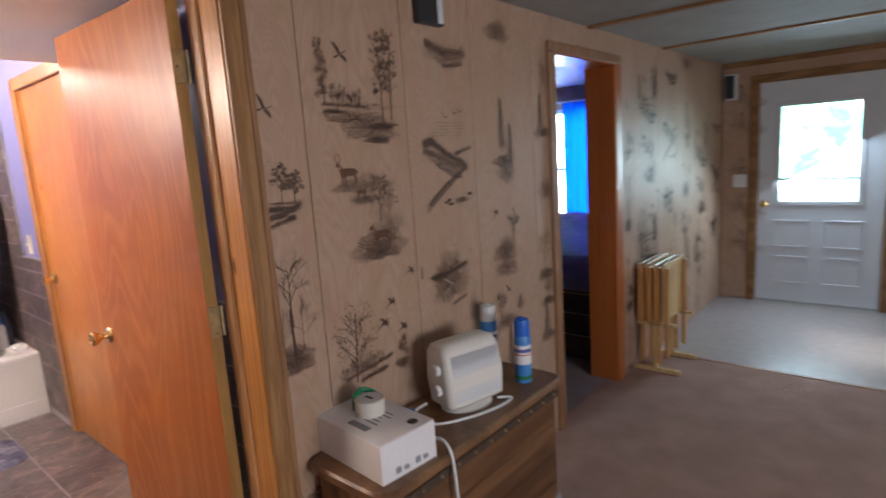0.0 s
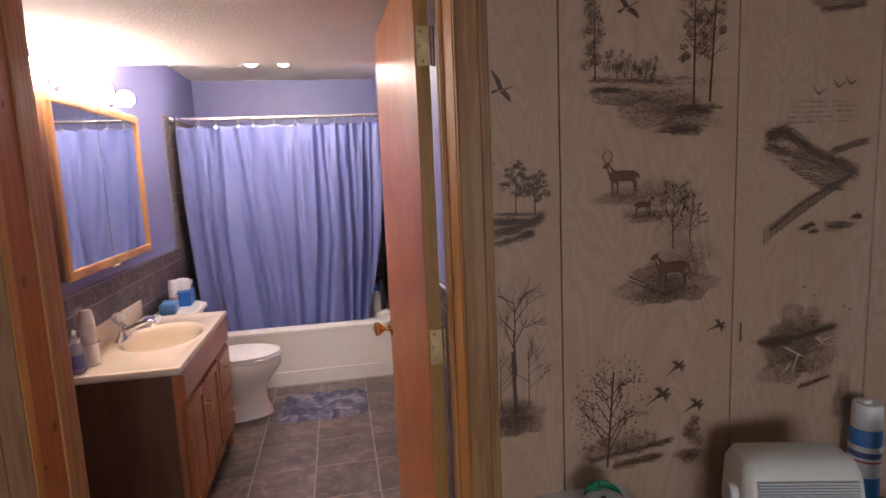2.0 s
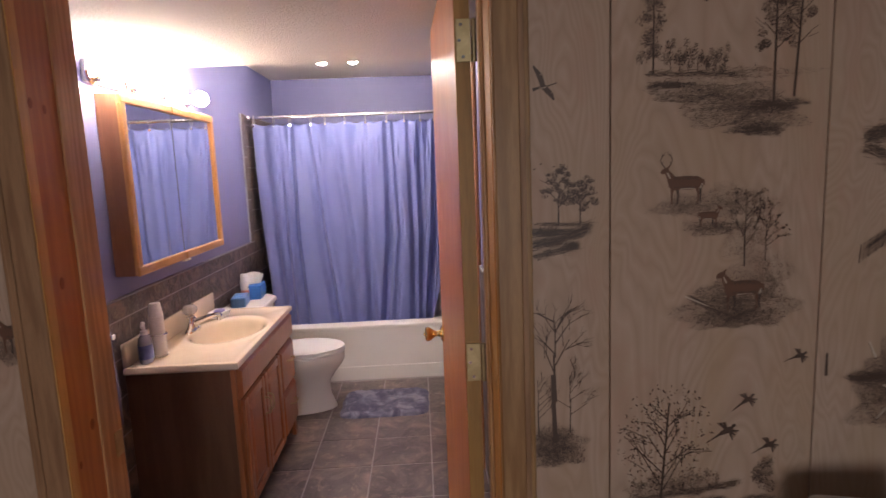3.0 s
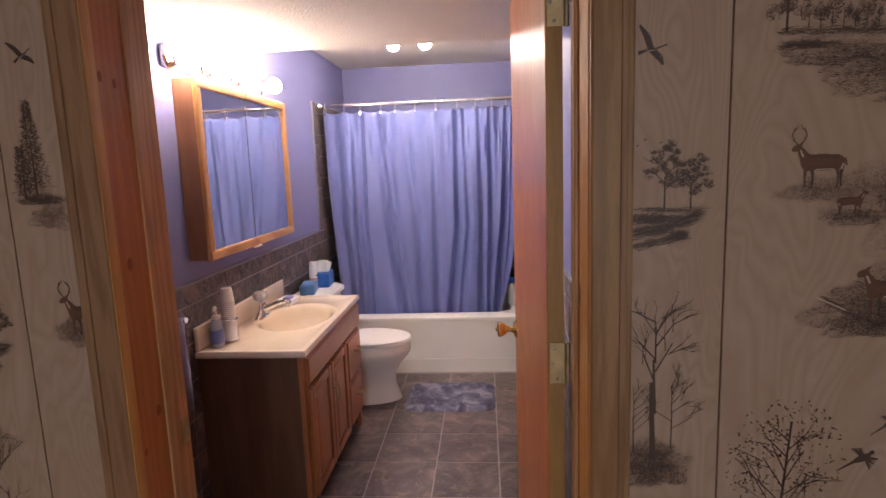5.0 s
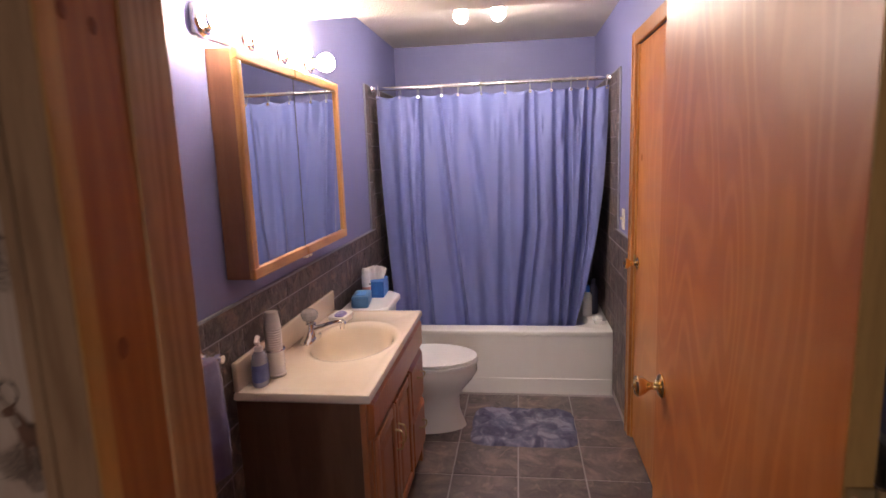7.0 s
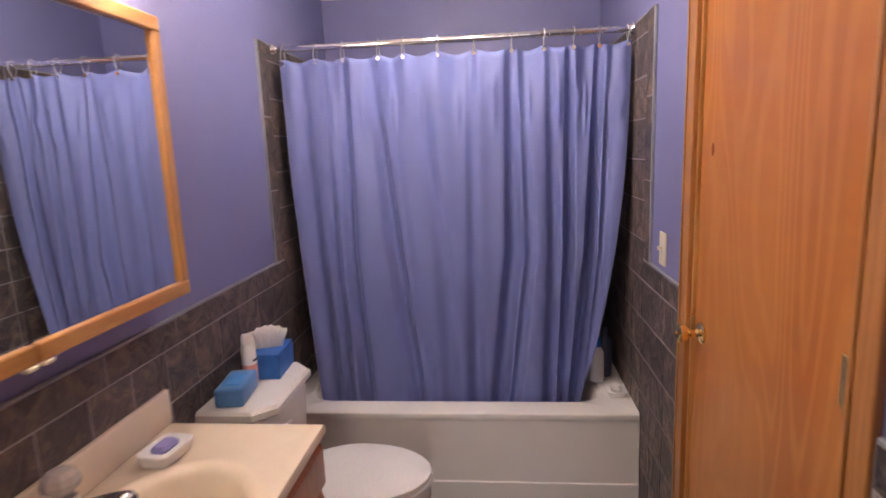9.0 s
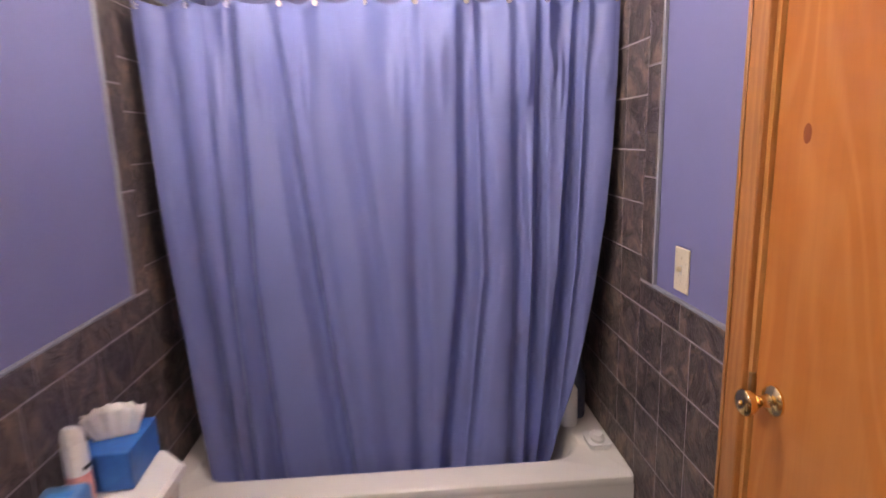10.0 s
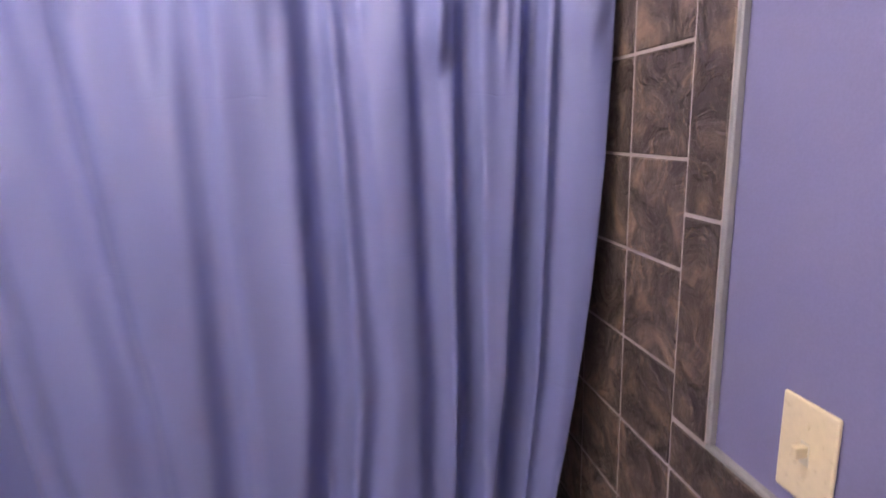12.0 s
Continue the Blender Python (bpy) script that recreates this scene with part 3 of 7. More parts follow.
frame_1 = thing("door_frame_1", (0, 0, 0), "knotty orange pine jambs with weathered brown casing", "door frame", "", "structure")
part("jamb", B(-1.352, HALL_X - 0.0005, Y0 - 0.02, Y0, 0, 2.02, bevel=0.002), M["pine"], frame_1)
part("jamb", B(WALL_B - 0.002, HALL_X - 0.0005, Y1, Y1 + 0.02, 0, 2.02, bevel=0.002), M["pine_yellow"], frame_1)
part("head", B(WALL_B - 0.018, HALL_X - 0.0005, Y0 - 0.02, Y1 + 0.02, 2.02, 2.04), M["pine"], frame_1)
part("jamb_extension", B(-1.432, -1.353, Y0 - 0.02, Y0 - 0.002, 0, 2.02, bevel=0.002), M["pine_light"], frame_1, "lighter brown jamb strip")
part("stop", B(-1.366, -1.338, Y0 - 0.001, Y0 + 0.004, 0, 2.02, bevel=0.0015), M["pine_light"], frame_1)
part("stop", B(-1.375, -1.335, Y1 - 0.009, Y1, 0, 2.02, bevel=0.003), M["pine_light"], frame_1)
part("stop_edge", B(-1.396, -1.380, Y1 - 0.004, Y1, 0, 2.02, bevel=0.0015), M["pine_light"], frame_1)
casing(frame_1, HALL_X, HALL_X + 0.017, Y0 - 0.072, Y0 - 0.002, 0, 2.09)
casing(frame_1, HALL_X, HALL_X + 0.017, Y1 + 0.002, Y1 + 0.074, 0, 2.09, M["brown_trim"])
casing(frame_1, HALL_X, HALL_X + 0.017, Y0 - 0.072, Y1 + 0.074, 2.09, 2.125)
for y in (Y0 - 0.055, Y1 + 0.057):
    part("casing_bead", B(HALL_X + 0.017, HALL_X + 0.021, y - 0.006, y + 0.006, 0, 2.09, bevel=0.0015), M["old_trim"], frame_1)
part("edge_bead", B(HALL_X - 0.009, HALL_X + 0.0175, Y0 - 0.0015, Y0 + 0.0012, 0, 2.02), M["pine_yellow"], frame_1, "yellow timber edge")
for kx, kz, kr in ((-1.258, 1.668, 0.009), (-1.298, 1.660, 0.008), (-1.280, 1.314, 0.011), (-1.317, 0.995, 0.011), (-1.262, 0.93, 0.007), (-1.29, 0.50, 0.010)):
    part("knot", lathe(bmesh.new(), [(kr, 0), (kr * 0.6, 0.0006)], 12, pose(kx, Y0 + 0.0002, kz, -90, 0, 0) @ Matrix.Diagonal((0.75, 1.2, 1, 1))), M["knot"], frame_1, "dark knot in the pine")
plate = part("strike_plate", B(-1.425, -1.395, Y0 - 0.002, Y0 + 0.0005, 0.875, 0.935), M["old_brass"], frame_1, "dull brass strike plate")

frame_2 = thing("door_frame_2", (0, 0, 0), "orange pine frame of the bedroom doorway", "door frame", "", "structure")
part("jamb", B(WALL_B - 0.018, HALL_X + 0.012, D2A - 0.02, D2A, 0, D2_TOP, bevel=0.002), M["pine"], frame_2)
part("jamb", B(WALL_B - 0.018, HALL_X + 0.012, D2B, D2B + 0.02, 0, D2_TOP, bevel=0.002), M["pine"], frame_2)
part("head", B(WALL_B - 0.018, HALL_X + 0.012, D2A - 0.02, D2B + 0.02, D2_TOP, D2_TOP + 0.02), M["pine"], frame_2)
casing(frame_2, HALL_X, HALL_X + 0.017, D2A - 0.075, D2A - 0.008, 0, D2_TOP + 0.008)
casing(frame_2, HALL_X, HALL_X + 0.017, D2B + 0.008, D2B + 0.085, 0, D2_TOP + 0.008, M["pine"])
casing(frame_2, HALL_X, HALL_X + 0.017, D2A - 0.075, D2B + 0.085, D2_TOP + 0.010, D2_TOP + 0.06)

# ---------------------------------------------------------------- doors


def knob_mesh(seg=24):
    """Round door knob with rosette, out along +z."""
    return lathe(bmesh.new(), [(0.031, 0), (0.031, 0.004), (0.026, 0.009), (0.014, 0.013), (0.0105, 0.02), (0.0105, 0.03), (0.014, 0.036), (0.022, 0.046), (0.0265, 0.056), (0.0265, 0.063), (0.022, 0.068), (0.012, 0.070)], seg)


def hinge(parent, m, label="dull brass hinge"):
    h = part("hinge", B(-0.0015, 0.0015, -0.033, 0.0, -0.046, 0.046, bevel=0.001), M["old_brass"], parent, label, m=m)
    k = bmesh.new()
    for a in range(5):
        lathe(k, [(0.0055, -0.046 + a * 0.0184), (0.0055, -0.046 + a * 0.0184 + 0.0176)], 10, Matrix.Translation((0.002, 0.006, 0)))
    part("knuckle", k, M["old_brass"], h, soft=True)
    for y, z in ((-0.022, 0.033), (-0.026, 0.0), (-0.018, -0.035)):
        part("screw", lathe(bmesh.new(), [(0.0042, 0), (0.0036, 0.0012)], 10, Matrix.Translation((0.0015, y, z)) @ pose(0, 0, 0, 0, 90, 0)), M["chrome"], h)
    return h


door_1 = thing("door_1", pose(-1.41, 0.638, 0, 0, 0, 181.9), "open varnished orange-brown wooden bathroom door", "door", "", "structure")
part("slab", B(0.0, 0.806, -0.035, 0, 0.012, 2.0, bevel=0.0015), M["door_wood"], door_1)
part("edge_strip", B(-0.002, -0.0001, -0.0345, -0.0005, 0.012, 2.0), M["door_edge"], door_1, "yellow-brown bare door edge")
k = part("knob", knob_mesh(), M["brass"], door_1, "polished brass knob", True, pose(0.746, 0, 0.91, -90, 0, 0))
part("lock_button", lathe(bmesh.new(), [(0.006, 0.069), (0.006, 0.073), (0.004, 0.075)], 12), M["brass"], k, soft=True)
part("knob", knob_mesh(), M["brass"], door_1, "polished brass knob", True, pose(0.746, -0.035, 0.91, 90, 0, 0))
part("latch_plate", B(0.806, 0.808, -0.029, -0.006, 0.88, 0.94, bevel=0.0005), M["brass"], door_1)
for z in (1.79, 1.057, 0.25):
    hinge(door_1, Matrix.Translation((-0.0035, 0, z)) @ pose(0, 0, 0, 0, 0, 180) @ Matrix.Translation((0, 0.036, 0)))

door_2 = thing("door_2", (DB_A, RIGHT, 0), "closed varnished golden-orange wooden door in the bathroom wall", "door", "", "structure")
W2 = DB_B - DB_A
part("slab", B(0.012, W2 - 0.004, 0.004, 0.04, 0.012, DB_T - 0.004, bevel=0.0015), M["closet_wood"], door_2)
part("backing", B(0, W2, 0.06, 0.10, 0, DB_T), M["door_edge"], door_2)
part("knot", lathe(bmesh.new(), [(0.015, 0), (0.008, 0.0005)], 16, Matrix.Translation((0.095, 0.0038, 1.468)) @ pose(0, 0, 0, 90, 0, 0) @ Matrix.Diagonal((0.7, 1.2, 1, 1))), M["knot"], door_2, "small red-brown wood knot")
k = part("knob", knob_mesh(), M["brass"], door_2, "polished brass knob", True, pose(0.072, 0.004, 0.953, 90, 0, 0))
part("lock_button", lathe(bmesh.new(), [(0.006, 0.069), (0.006, 0.073), (0.004, 0.075)], 12), M["brass"], k, soft=True)
part("latch", B(0.001, 0.012, -0.006, 0.003, 0.935, 0.985, bevel=0.001), M["old_brass"], door_2)
for z in (1.80, 1.09, 0.25):
    h = part("hinge", B(W2 - 0.040, W2 - 0.012, 0.001, 0.004, z - 0.045, z + 0.045, bevel=0.001), M["old_brass"], door_2, "dull brass hinge")
    part("knuckle", lathe(bmesh.new(), [(0.006, z - 0.045), (0.006, z + 0.045)], 10, Matrix.Translation((W2 - 0.008, -0.004, 0))), M["old_brass"], h, soft=True)
frame_3 = thing("door_frame_3", (0, 0, 0), "brown varnished moulding round the closed door", "door frame", "", "structure")
for a, b in ((DB_A - 0.076, DB_A - 0.004), (DB_B + 0.006, DB_B + 0.076)):
    part("casing", B(a, b, RIGHT - 0.018, RIGHT - 0.0005, 0, DB_T + 0.062, bevel=0.004, seg=2), M["pine_brown"], frame_3)
    part("casing_bead", B(a + 0.010, a + 0.020, RIGHT - 0.0225, RIGHT - 0.018, 0, DB_T + 0.05, bevel=0.002), M["pine_brown"], frame_3)
part("casing", B(DB_A - 0.008, DB_B + 0.006, RIGHT - 0.018, RIGHT - 0.0005, DB_T - 0.004, DB_T + 0.062, bevel=0.004), M["pine_brown"], frame_3)
part("jamb", B(DB_A - 0.008, DB_A + 0.008, RIGHT - 0.004, RIGHT + 0.05, 0, DB_T - 0.004), M["oak"], frame_3)

door_3 = thing("door_3", (DOOR_A, END_Y, 0), "closed white steel entry door with a tall window", "door", "", "structure")
WX = DOOR_B - DOOR_A
GX0, GX1, GZ0, GZ1 = 0.165, 0.73, 0.90, 1.72
d = B(0, GX0, 0.02, 0.065, 0.02, DOOR_T)
box(d, GX1, WX, 0.02, 0.065, 0.02, DOOR_T)
box(d, GX0, GX1, 0.02, 0.065, 0.02, GZ0)
box(d, GX0, GX1, 0.02, 0.065, GZ1, DOOR_T)
part("slab", d, M["white_door"], door_3)
f = bmesh.new()
for a, b, z0, z1 in ((GX0 - 0.03, GX0 + 0.005, GZ0 - 0.03, GZ1 + 0.03), (GX1 - 0.005, GX1 + 0.03, GZ0 - 0.03, GZ1 + 0.03), (GX0 + 0.005, GX1 - 0.005, GZ0 - 0.03, GZ0 + 0.005), (GX0 + 0.005, GX1 - 0.005, GZ1 - 0.005, GZ1 + 0.03)):
    box(f, a, b, 0.008, 0.02, z0, z1, bevel=0.003)
part("window_frame", f, M["white_door"], door_3)
part("muntin", B(GX0, GX1, 0.028, 0.044, 1.085, 1.105), M["white_door"], door_3)
g = part("pane", B(GX0 + 0.002, GX1 - 0.002, 0.034, 0.038, GZ0 + 0.002, GZ1 - 0.002), M["pane"], door_3)
g.visible_shadow = False
for a, b in ((0.13, 0.40), (0.51, 0.78)):
    for z0, z1 in ((0.18, 0.42), (0.50, 0.74)):
        f = bmesh.new()
        for q in ((a, b, z1 - 0.012, z1), (a, b, z0, z0 + 0.012), (a, a + 0.012, z0 + 0.012, z1 - 0.012), (b - 0.012, b, z0 + 0.012, z1 - 0.012)):
            box(f, q[0], q[1], 0.013, 0.0199, q[2], q[3], bevel=0.002)
        part("moulding", f, M["white_door"], door_3)
part("knob", knob_mesh(), M["brass"], door_3, "brass knob", True, pose(0.06, 0.02, 0.88, 90, 0, 0))
part("threshold", B(0, WX, -0.01, 0.1, 0, 0.02), M["chrome"], door_3)
frame_4 = thing("door_frame_4", (0, 0, 0), "brown wooden casing round the white door", "door frame", "", "structure")
for a, b in ((DOOR_A - 0.07, DOOR_A - 0.002), (DOOR_B + 0.002, DOOR_B + 0.07)):
    part("casing", B(a, b, END_Y - 0.016, END_Y - 0.0005, 0, DOOR_T + 0.008, bevel=0.004), M["beam"], frame_4)
part("head", B(DOOR_A - 0.02, DOOR_B + 0.02, END_Y - 0.0005, END_Y + 0.12, DOOR_T + 0.002, DOOR_T + 0.019), M["beam"], frame_4)
for a, b in ((DOOR_A - 0.019, DOOR_A - 0.002), (DOOR_B + 0.002, DOOR_B + 0.019)):
    part("jamb", B(a, b, END_Y - 0.0004, END_Y + 0.12, 0, DOOR_T + 0.001), M["beam"], frame_4)
part("casing", B(DOOR_A - 0.07, DOOR_B + 0.07, END_Y - 0.016, END_Y - 0.0005, DOOR_T + 0.010, DOOR_T + 0.07, bevel=0.004), M["beam"], frame_4)

# ---------------------------------------------------------------- bath, curtain, rod
tub = thing("bathtub", (TUB_X, (LEFT + RIGHT) / 2, 0), "white enamel alcove bathtub between tiled walls", "bathtub")
HALF = (RIGHT - LEFT) / 2 - 0.014
TL = 0.80
b = B(-0.035, 0.003, -HALF, HALF, 0.0, TUB_H - 0.034, bevel=0.002)
part("apron", b, M["tub"], tub)
part("skirt", B(0.003, 0.010, -HALF, HALF, 0.0, 0.105, bevel=0.003), M["tub"], tub)


def rounded_rect(x0, x1, y0, y1, r, z, n=6):
    pts = []
    for cx, cy, a0 in ((x1 - r, y1 - r, 0), (x0 + r, y1 - r, 90), (x0 + r, y0 + r, 180), (x1 - r, y0 + r, 270)):
        for k in range(n + 1):
            a = radians(a0 + 90 * k / n)
            pts.append((cx + r * math.cos(a), cy + r * math.sin(a), z))
    return pts


rim = [rounded_rect(-TL, 0.0035, -HALF, HALF, 0.012, TUB_H - 0.036),
       rounded_rect(-TL, 0.0060, -HALF, HALF, 0.014, TUB_H - 0.030),
       rounded_rect(-TL, 0.0070, -HALF, HALF, 0.014, TUB_H - 0.016),
       rounded_rect(-TL, 0.0050, -HALF, HALF, 0.014, TUB_H - 0.007),
       rounded_rect(-TL + 0.003, -0.001, -HALF + 0.001, HALF - 0.001, 0.014, TUB_H - 0.003),
       rounded_rect(-TL + 0.006, -0.012, -HALF + 0.002, HALF - 0.002, 0.014, TUB_H),
       rounded_rect(-TL + 0.06, -0.10, -HALF + 0.07, HALF - 0.12, 0.12, TUB_H),
       rounded_rect(-TL + 0.08, -0.12, -HALF + 0.09, HALF - 0.14, 0.12, TUB_H - 0.02),
       rounded_rect(-TL + 0.14, -0.17, -HALF + 0.2, HALF - 0.22, 0.12, 0.08)]
rim.append(rounded_rect(-0.42, -0.38, -0.02, 0.02, 0.01, 0.072))
part("basin", loft(bmesh.new(), rim, False), M["tub"], tub, soft=True)
structure("trim_tub_shelf", B(BACK, TUB_X - TL, LEFT, RIGHT, 0, TUB_H - 0.01), M["wall_tile"], "tiled ledge behind the bath", "ledge")

ROD_X, ROD_Z = -4.36, 1.937
rod = thing("curtain_rod", (ROD_X, (LEFT + RIGHT) / 2, ROD_Z), "chrome shower curtain rod with a twisted end", "curtain rod")
part("pole", lathe(bmesh.new(), [(0.0125, -0.745), (0.0125, 0.745)], 16, pose(0, 0, 0, 90, 0, 0)), M["chrome"], rod, soft=True)
tw = bmesh.new()
for s in range(2):
    tube(tw, [(0.0125 * math.cos(a * 0.9 + s * math.pi), 0.16 + a * 0.0125, 0.0125 * math.sin(a * 0.9 + s * math.pi)) for a in range(46)], 0.0022, 5)
part("twist", tw, M["chrome"], rod, soft=True)
for s in (-1, 1):
    part("end_cap", lathe(bmesh.new(), [(0.024, 0), (0.024, 0.008), (0.016, 0.018), (0.014, 0.03)], 18, pose(0, s * 0.747, 0, 90 * s, 0, 0)), M["chrome"], rod, soft=True)

RINGS = [-0.627, -0.486, -0.369, -0.218, -0.114, 0.029, 0.179, 0.332, 0.461, 0.579, 0.678, 0.79]
CT, CB = 1.893, 0.205                  # top and bottom of the curtain


def curtain_mesh():
    """Vinyl sheet hung from twelve rings: swags and pleats at the top run down into slanting folds."""
    nu, nv = 460, 72
    folds = ((-0.56, -0.545, -0.49, 0.026, 0.030), (-0.465, -0.455, -0.42, 0.016, 0.022), (-0.37, -0.385, -0.335, 0.020, 0.036), (-0.255, -0.19, -0.10, 0.024, 0.046), (-0.20, -0.130, -0.03, 0.022, 0.014),
             (-0.07, 0.02, 0.045, 0.028, 0.028), (0.165, 0.157, 0.15, 0.024, 0.030), (0.328, 0.324, 0.235, 0.024, 0.052), (0.375, 0.40, 0.30, 0.018, 0.020), (0.486, 0.50, 0.465, 0.020, 0.030),
             (0.565, 0.56, 0.525, 0.016, 0.044), (0.684, 0.652, 0.565, 0.017, 0.058), (0.735, 0.70, 0.61, 0.016, 0.018))
    ur = [(r - RINGS[0] + 0.012) / (RINGS[-1] - RINGS[0] + 0.024) for r in RINGS]
    bm = bmesh.new()
    grid = []
    for j in range(nv + 1):
        v = j / nv                      # 0 at the top
        row = []
        for i in range(nu + 1):
            u = i / nu
            a = RINGS[0] - 0.012 + 0.086 * v ** 1.8
            b = 0.802 - 0.245 * v ** 2.2
            y = a + u * (b - a)
            k = min(max(q for q in range(len(ur)) if ur[q] <= u or q == 0), len(ur) - 2)
            s = min(1, max(0, (u - ur[k]) / (ur[k + 1] - ur[k])))
            gap = ur[k + 1] - ur[k]
            sag = 0.014 * math.sin(math.pi * s) ** 1.4 * (0.5 + 5 * gap)
            swag = math.sin(math.pi * s) * math.exp(-((v - 0.05) / 0.085) ** 2)
            x = 0.010 * math.cos(2 * math.pi * s) * (1 - v) ** 3 + (-0.022 if k % 2 else 0.016) * swag * (gap * 11)
            x += 0.012 * math.exp(-(((s - 0.5) * (1 + 9 * v)) / 0.22) ** 2) * math.exp(-((v - 0.13) / 0.05) ** 2)
            dy = 0.0
            for t, m, l, wd, dp in folds:
                w = t + (m - t) * min(1, v / 0.5) if v < 0.5 else m + (l - m) * (v - 0.5) / 0.5
                d = (y - w) / (wd * (0.85 + 0.35 * v))
                if abs(d) < 3.5:
                    g = math.exp(-d * d) * min(1, 0.40 + 1.1 * v)
                    x -= 1.3 * dp * g
                    dy += dp * 0.36 * d * g
            x += 0.009 * math.sin(y * 17 + v * 2.1) * (0.3 + v) + 0.002 * math.sin(y * 52 - v * 3)
            x += 0.030 * v + 0.007 * noise.noise((y * 7, v * 4, 3.3)) + 0.0012 * noise.noise((y * 16, v * 22, 7.1)) * (0.4 + v)
            for cy_, cv, am, w in ((0.51, 0.165, 0.020, 0.022), (0.60, 0.12, 0.016, 0.016), (0.49, 0.63, 0.022, 0.030), (0.545, 0.84, 0.020, 0.014), (-0.07, 0.10, 0.013, 0.02), (0.25, 0.085, 0.012, 0.02), (0.76, 0.15, 0.016, 0.02)):
                q = ((y - cy_) / w) ** 2 + ((v - cv + 0.5 * abs(y - cy_)) / 0.022) ** 2
                x += am * math.exp(-q)
            z = CT - sag * (1 - v) ** 6 - v * (CT - CB) - 0.010 * v * (u - 0.5)
            row.append(bm.verts.new((ROD_X + x, y + dy, z)))
        grid.append(row)
    for a, b in zip(grid, grid[1:]):
        for i in range(nu):
            bm.faces.new((a[i], a[i + 1], b[i + 1], b[i]))
    return bm


cur = thing("shower_curtain", (0, 0, 0), "periwinkle blue vinyl shower curtain, drawn closed in folds", "shower curtain")
sheet = part("sheet", curtain_mesh(), M["curtain"], cur, soft=True)
so = sheet.modifiers.new("thickness", "SOLIDIFY")
so.thickness = 0.0012
for y in RINGS:
    part("eyelet", lathe(bmesh.new(), [(0.0085, -0.002), (0.010, 0.0), (0.0085, 0.002)], 14, pose(ROD_X + 0.014, y, CT - 0.016, 0, 90, 0)), M["chrome"], cur, soft=True)
for y in RINGS:
    r = tagged(part("curtain_ring", tube(bmesh.new(), [(ROD_X + 0.002 + 0.021 * math.cos(a), y + 0.003 * math.sin(2 * a), ROD_Z - 0.018 + 0.038 * math.sin(a)) for a in [2 * math.pi * k / 22 for k in range(22)]], 0.0022, 6, True), M["ring_plastic"], None, soft=True), "clear plastic curtain ring on the rod", "curtain ring", "rings on the curtain rod")

# ---------------------------------------------------------------- vanity
VX0, VX1, VY = -3.35, -2.36, -0.22      # far end, near end, front edge of the top
VZ = 0.770
vanity = thing("vanity_cabinet", (VX1 - 0.015, LEFT + 0.012, 0), "dark oak bathroom vanity cabinet with reddish doors and drawers", "cabinet")
VL, VD, VH = (VX1 - 0.015) - (VX0 + 0.015), (VY - 0.02) - (LEFT + 0.012), VZ - 0.03
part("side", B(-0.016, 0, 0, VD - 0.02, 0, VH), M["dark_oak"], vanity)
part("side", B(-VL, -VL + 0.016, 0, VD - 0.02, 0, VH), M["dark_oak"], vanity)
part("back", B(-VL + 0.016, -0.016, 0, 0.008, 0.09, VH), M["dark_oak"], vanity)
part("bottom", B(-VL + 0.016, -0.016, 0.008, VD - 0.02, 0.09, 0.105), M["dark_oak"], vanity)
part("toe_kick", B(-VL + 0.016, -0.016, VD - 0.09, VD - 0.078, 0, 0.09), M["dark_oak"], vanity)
ff = bmesh.new()
for q in ((-0.045, 0, 0, VH), (-VL, -VL + 0.035, 0, VH), (-VL + 0.035, -0.045, VH - 0.15, VH), (-VL + 0.035, -0.045, 0.09, 0.12), (-0.62, -0.585, 0.12, VH - 0.15)):
    box(ff, q[0], q[1], VD - 0.02, VD, q[2], q[3], bevel=0.001)
part("face_frame", ff, M["cherry"], vanity)


def pull(parent, m, length=0.08):
    pts = smooth([(0, 0, -length / 2), (0, 0.02, -length / 2 + 0.004), (0, 0.026, -length / 4), (0, 0.027, 0), (0, 0.026, length / 4), (0, 0.02, length / 2 - 0.004), (0, 0, length / 2)], 5)
    h = part("pull", tube(bmesh.new(), pts, 0.0036, 8), M["old_brass"], parent, "bowed antique brass pull", True, m)
    for s in (-1, 1):
        part("foot", lathe(bmesh.new(), [(0.007, 0), (0.006, 0.003)], 10, Matrix.Translation((0, 0, s * length / 2)) @ pose(0, 0, 0, -90, 0, 0)), M["old_brass"], h)
    return h


def sloped(x0, x1, z0, z1, y0, y1, slope, land=0.0):
    """Rectangular field whose border slopes up from y0 to y1."""
    def ring(d, y):
        return [(x0 + d, y, z0 + d), (x1 - d, y, z0 + d), (x1 - d, y, z1 - d), (x0 + d, y, z1 - d)]
    return loft(bmesh.new(), [ring(0, y0), ring(land, y0 + 0.35 * (y1 - y0)), ring(slope, y1)])


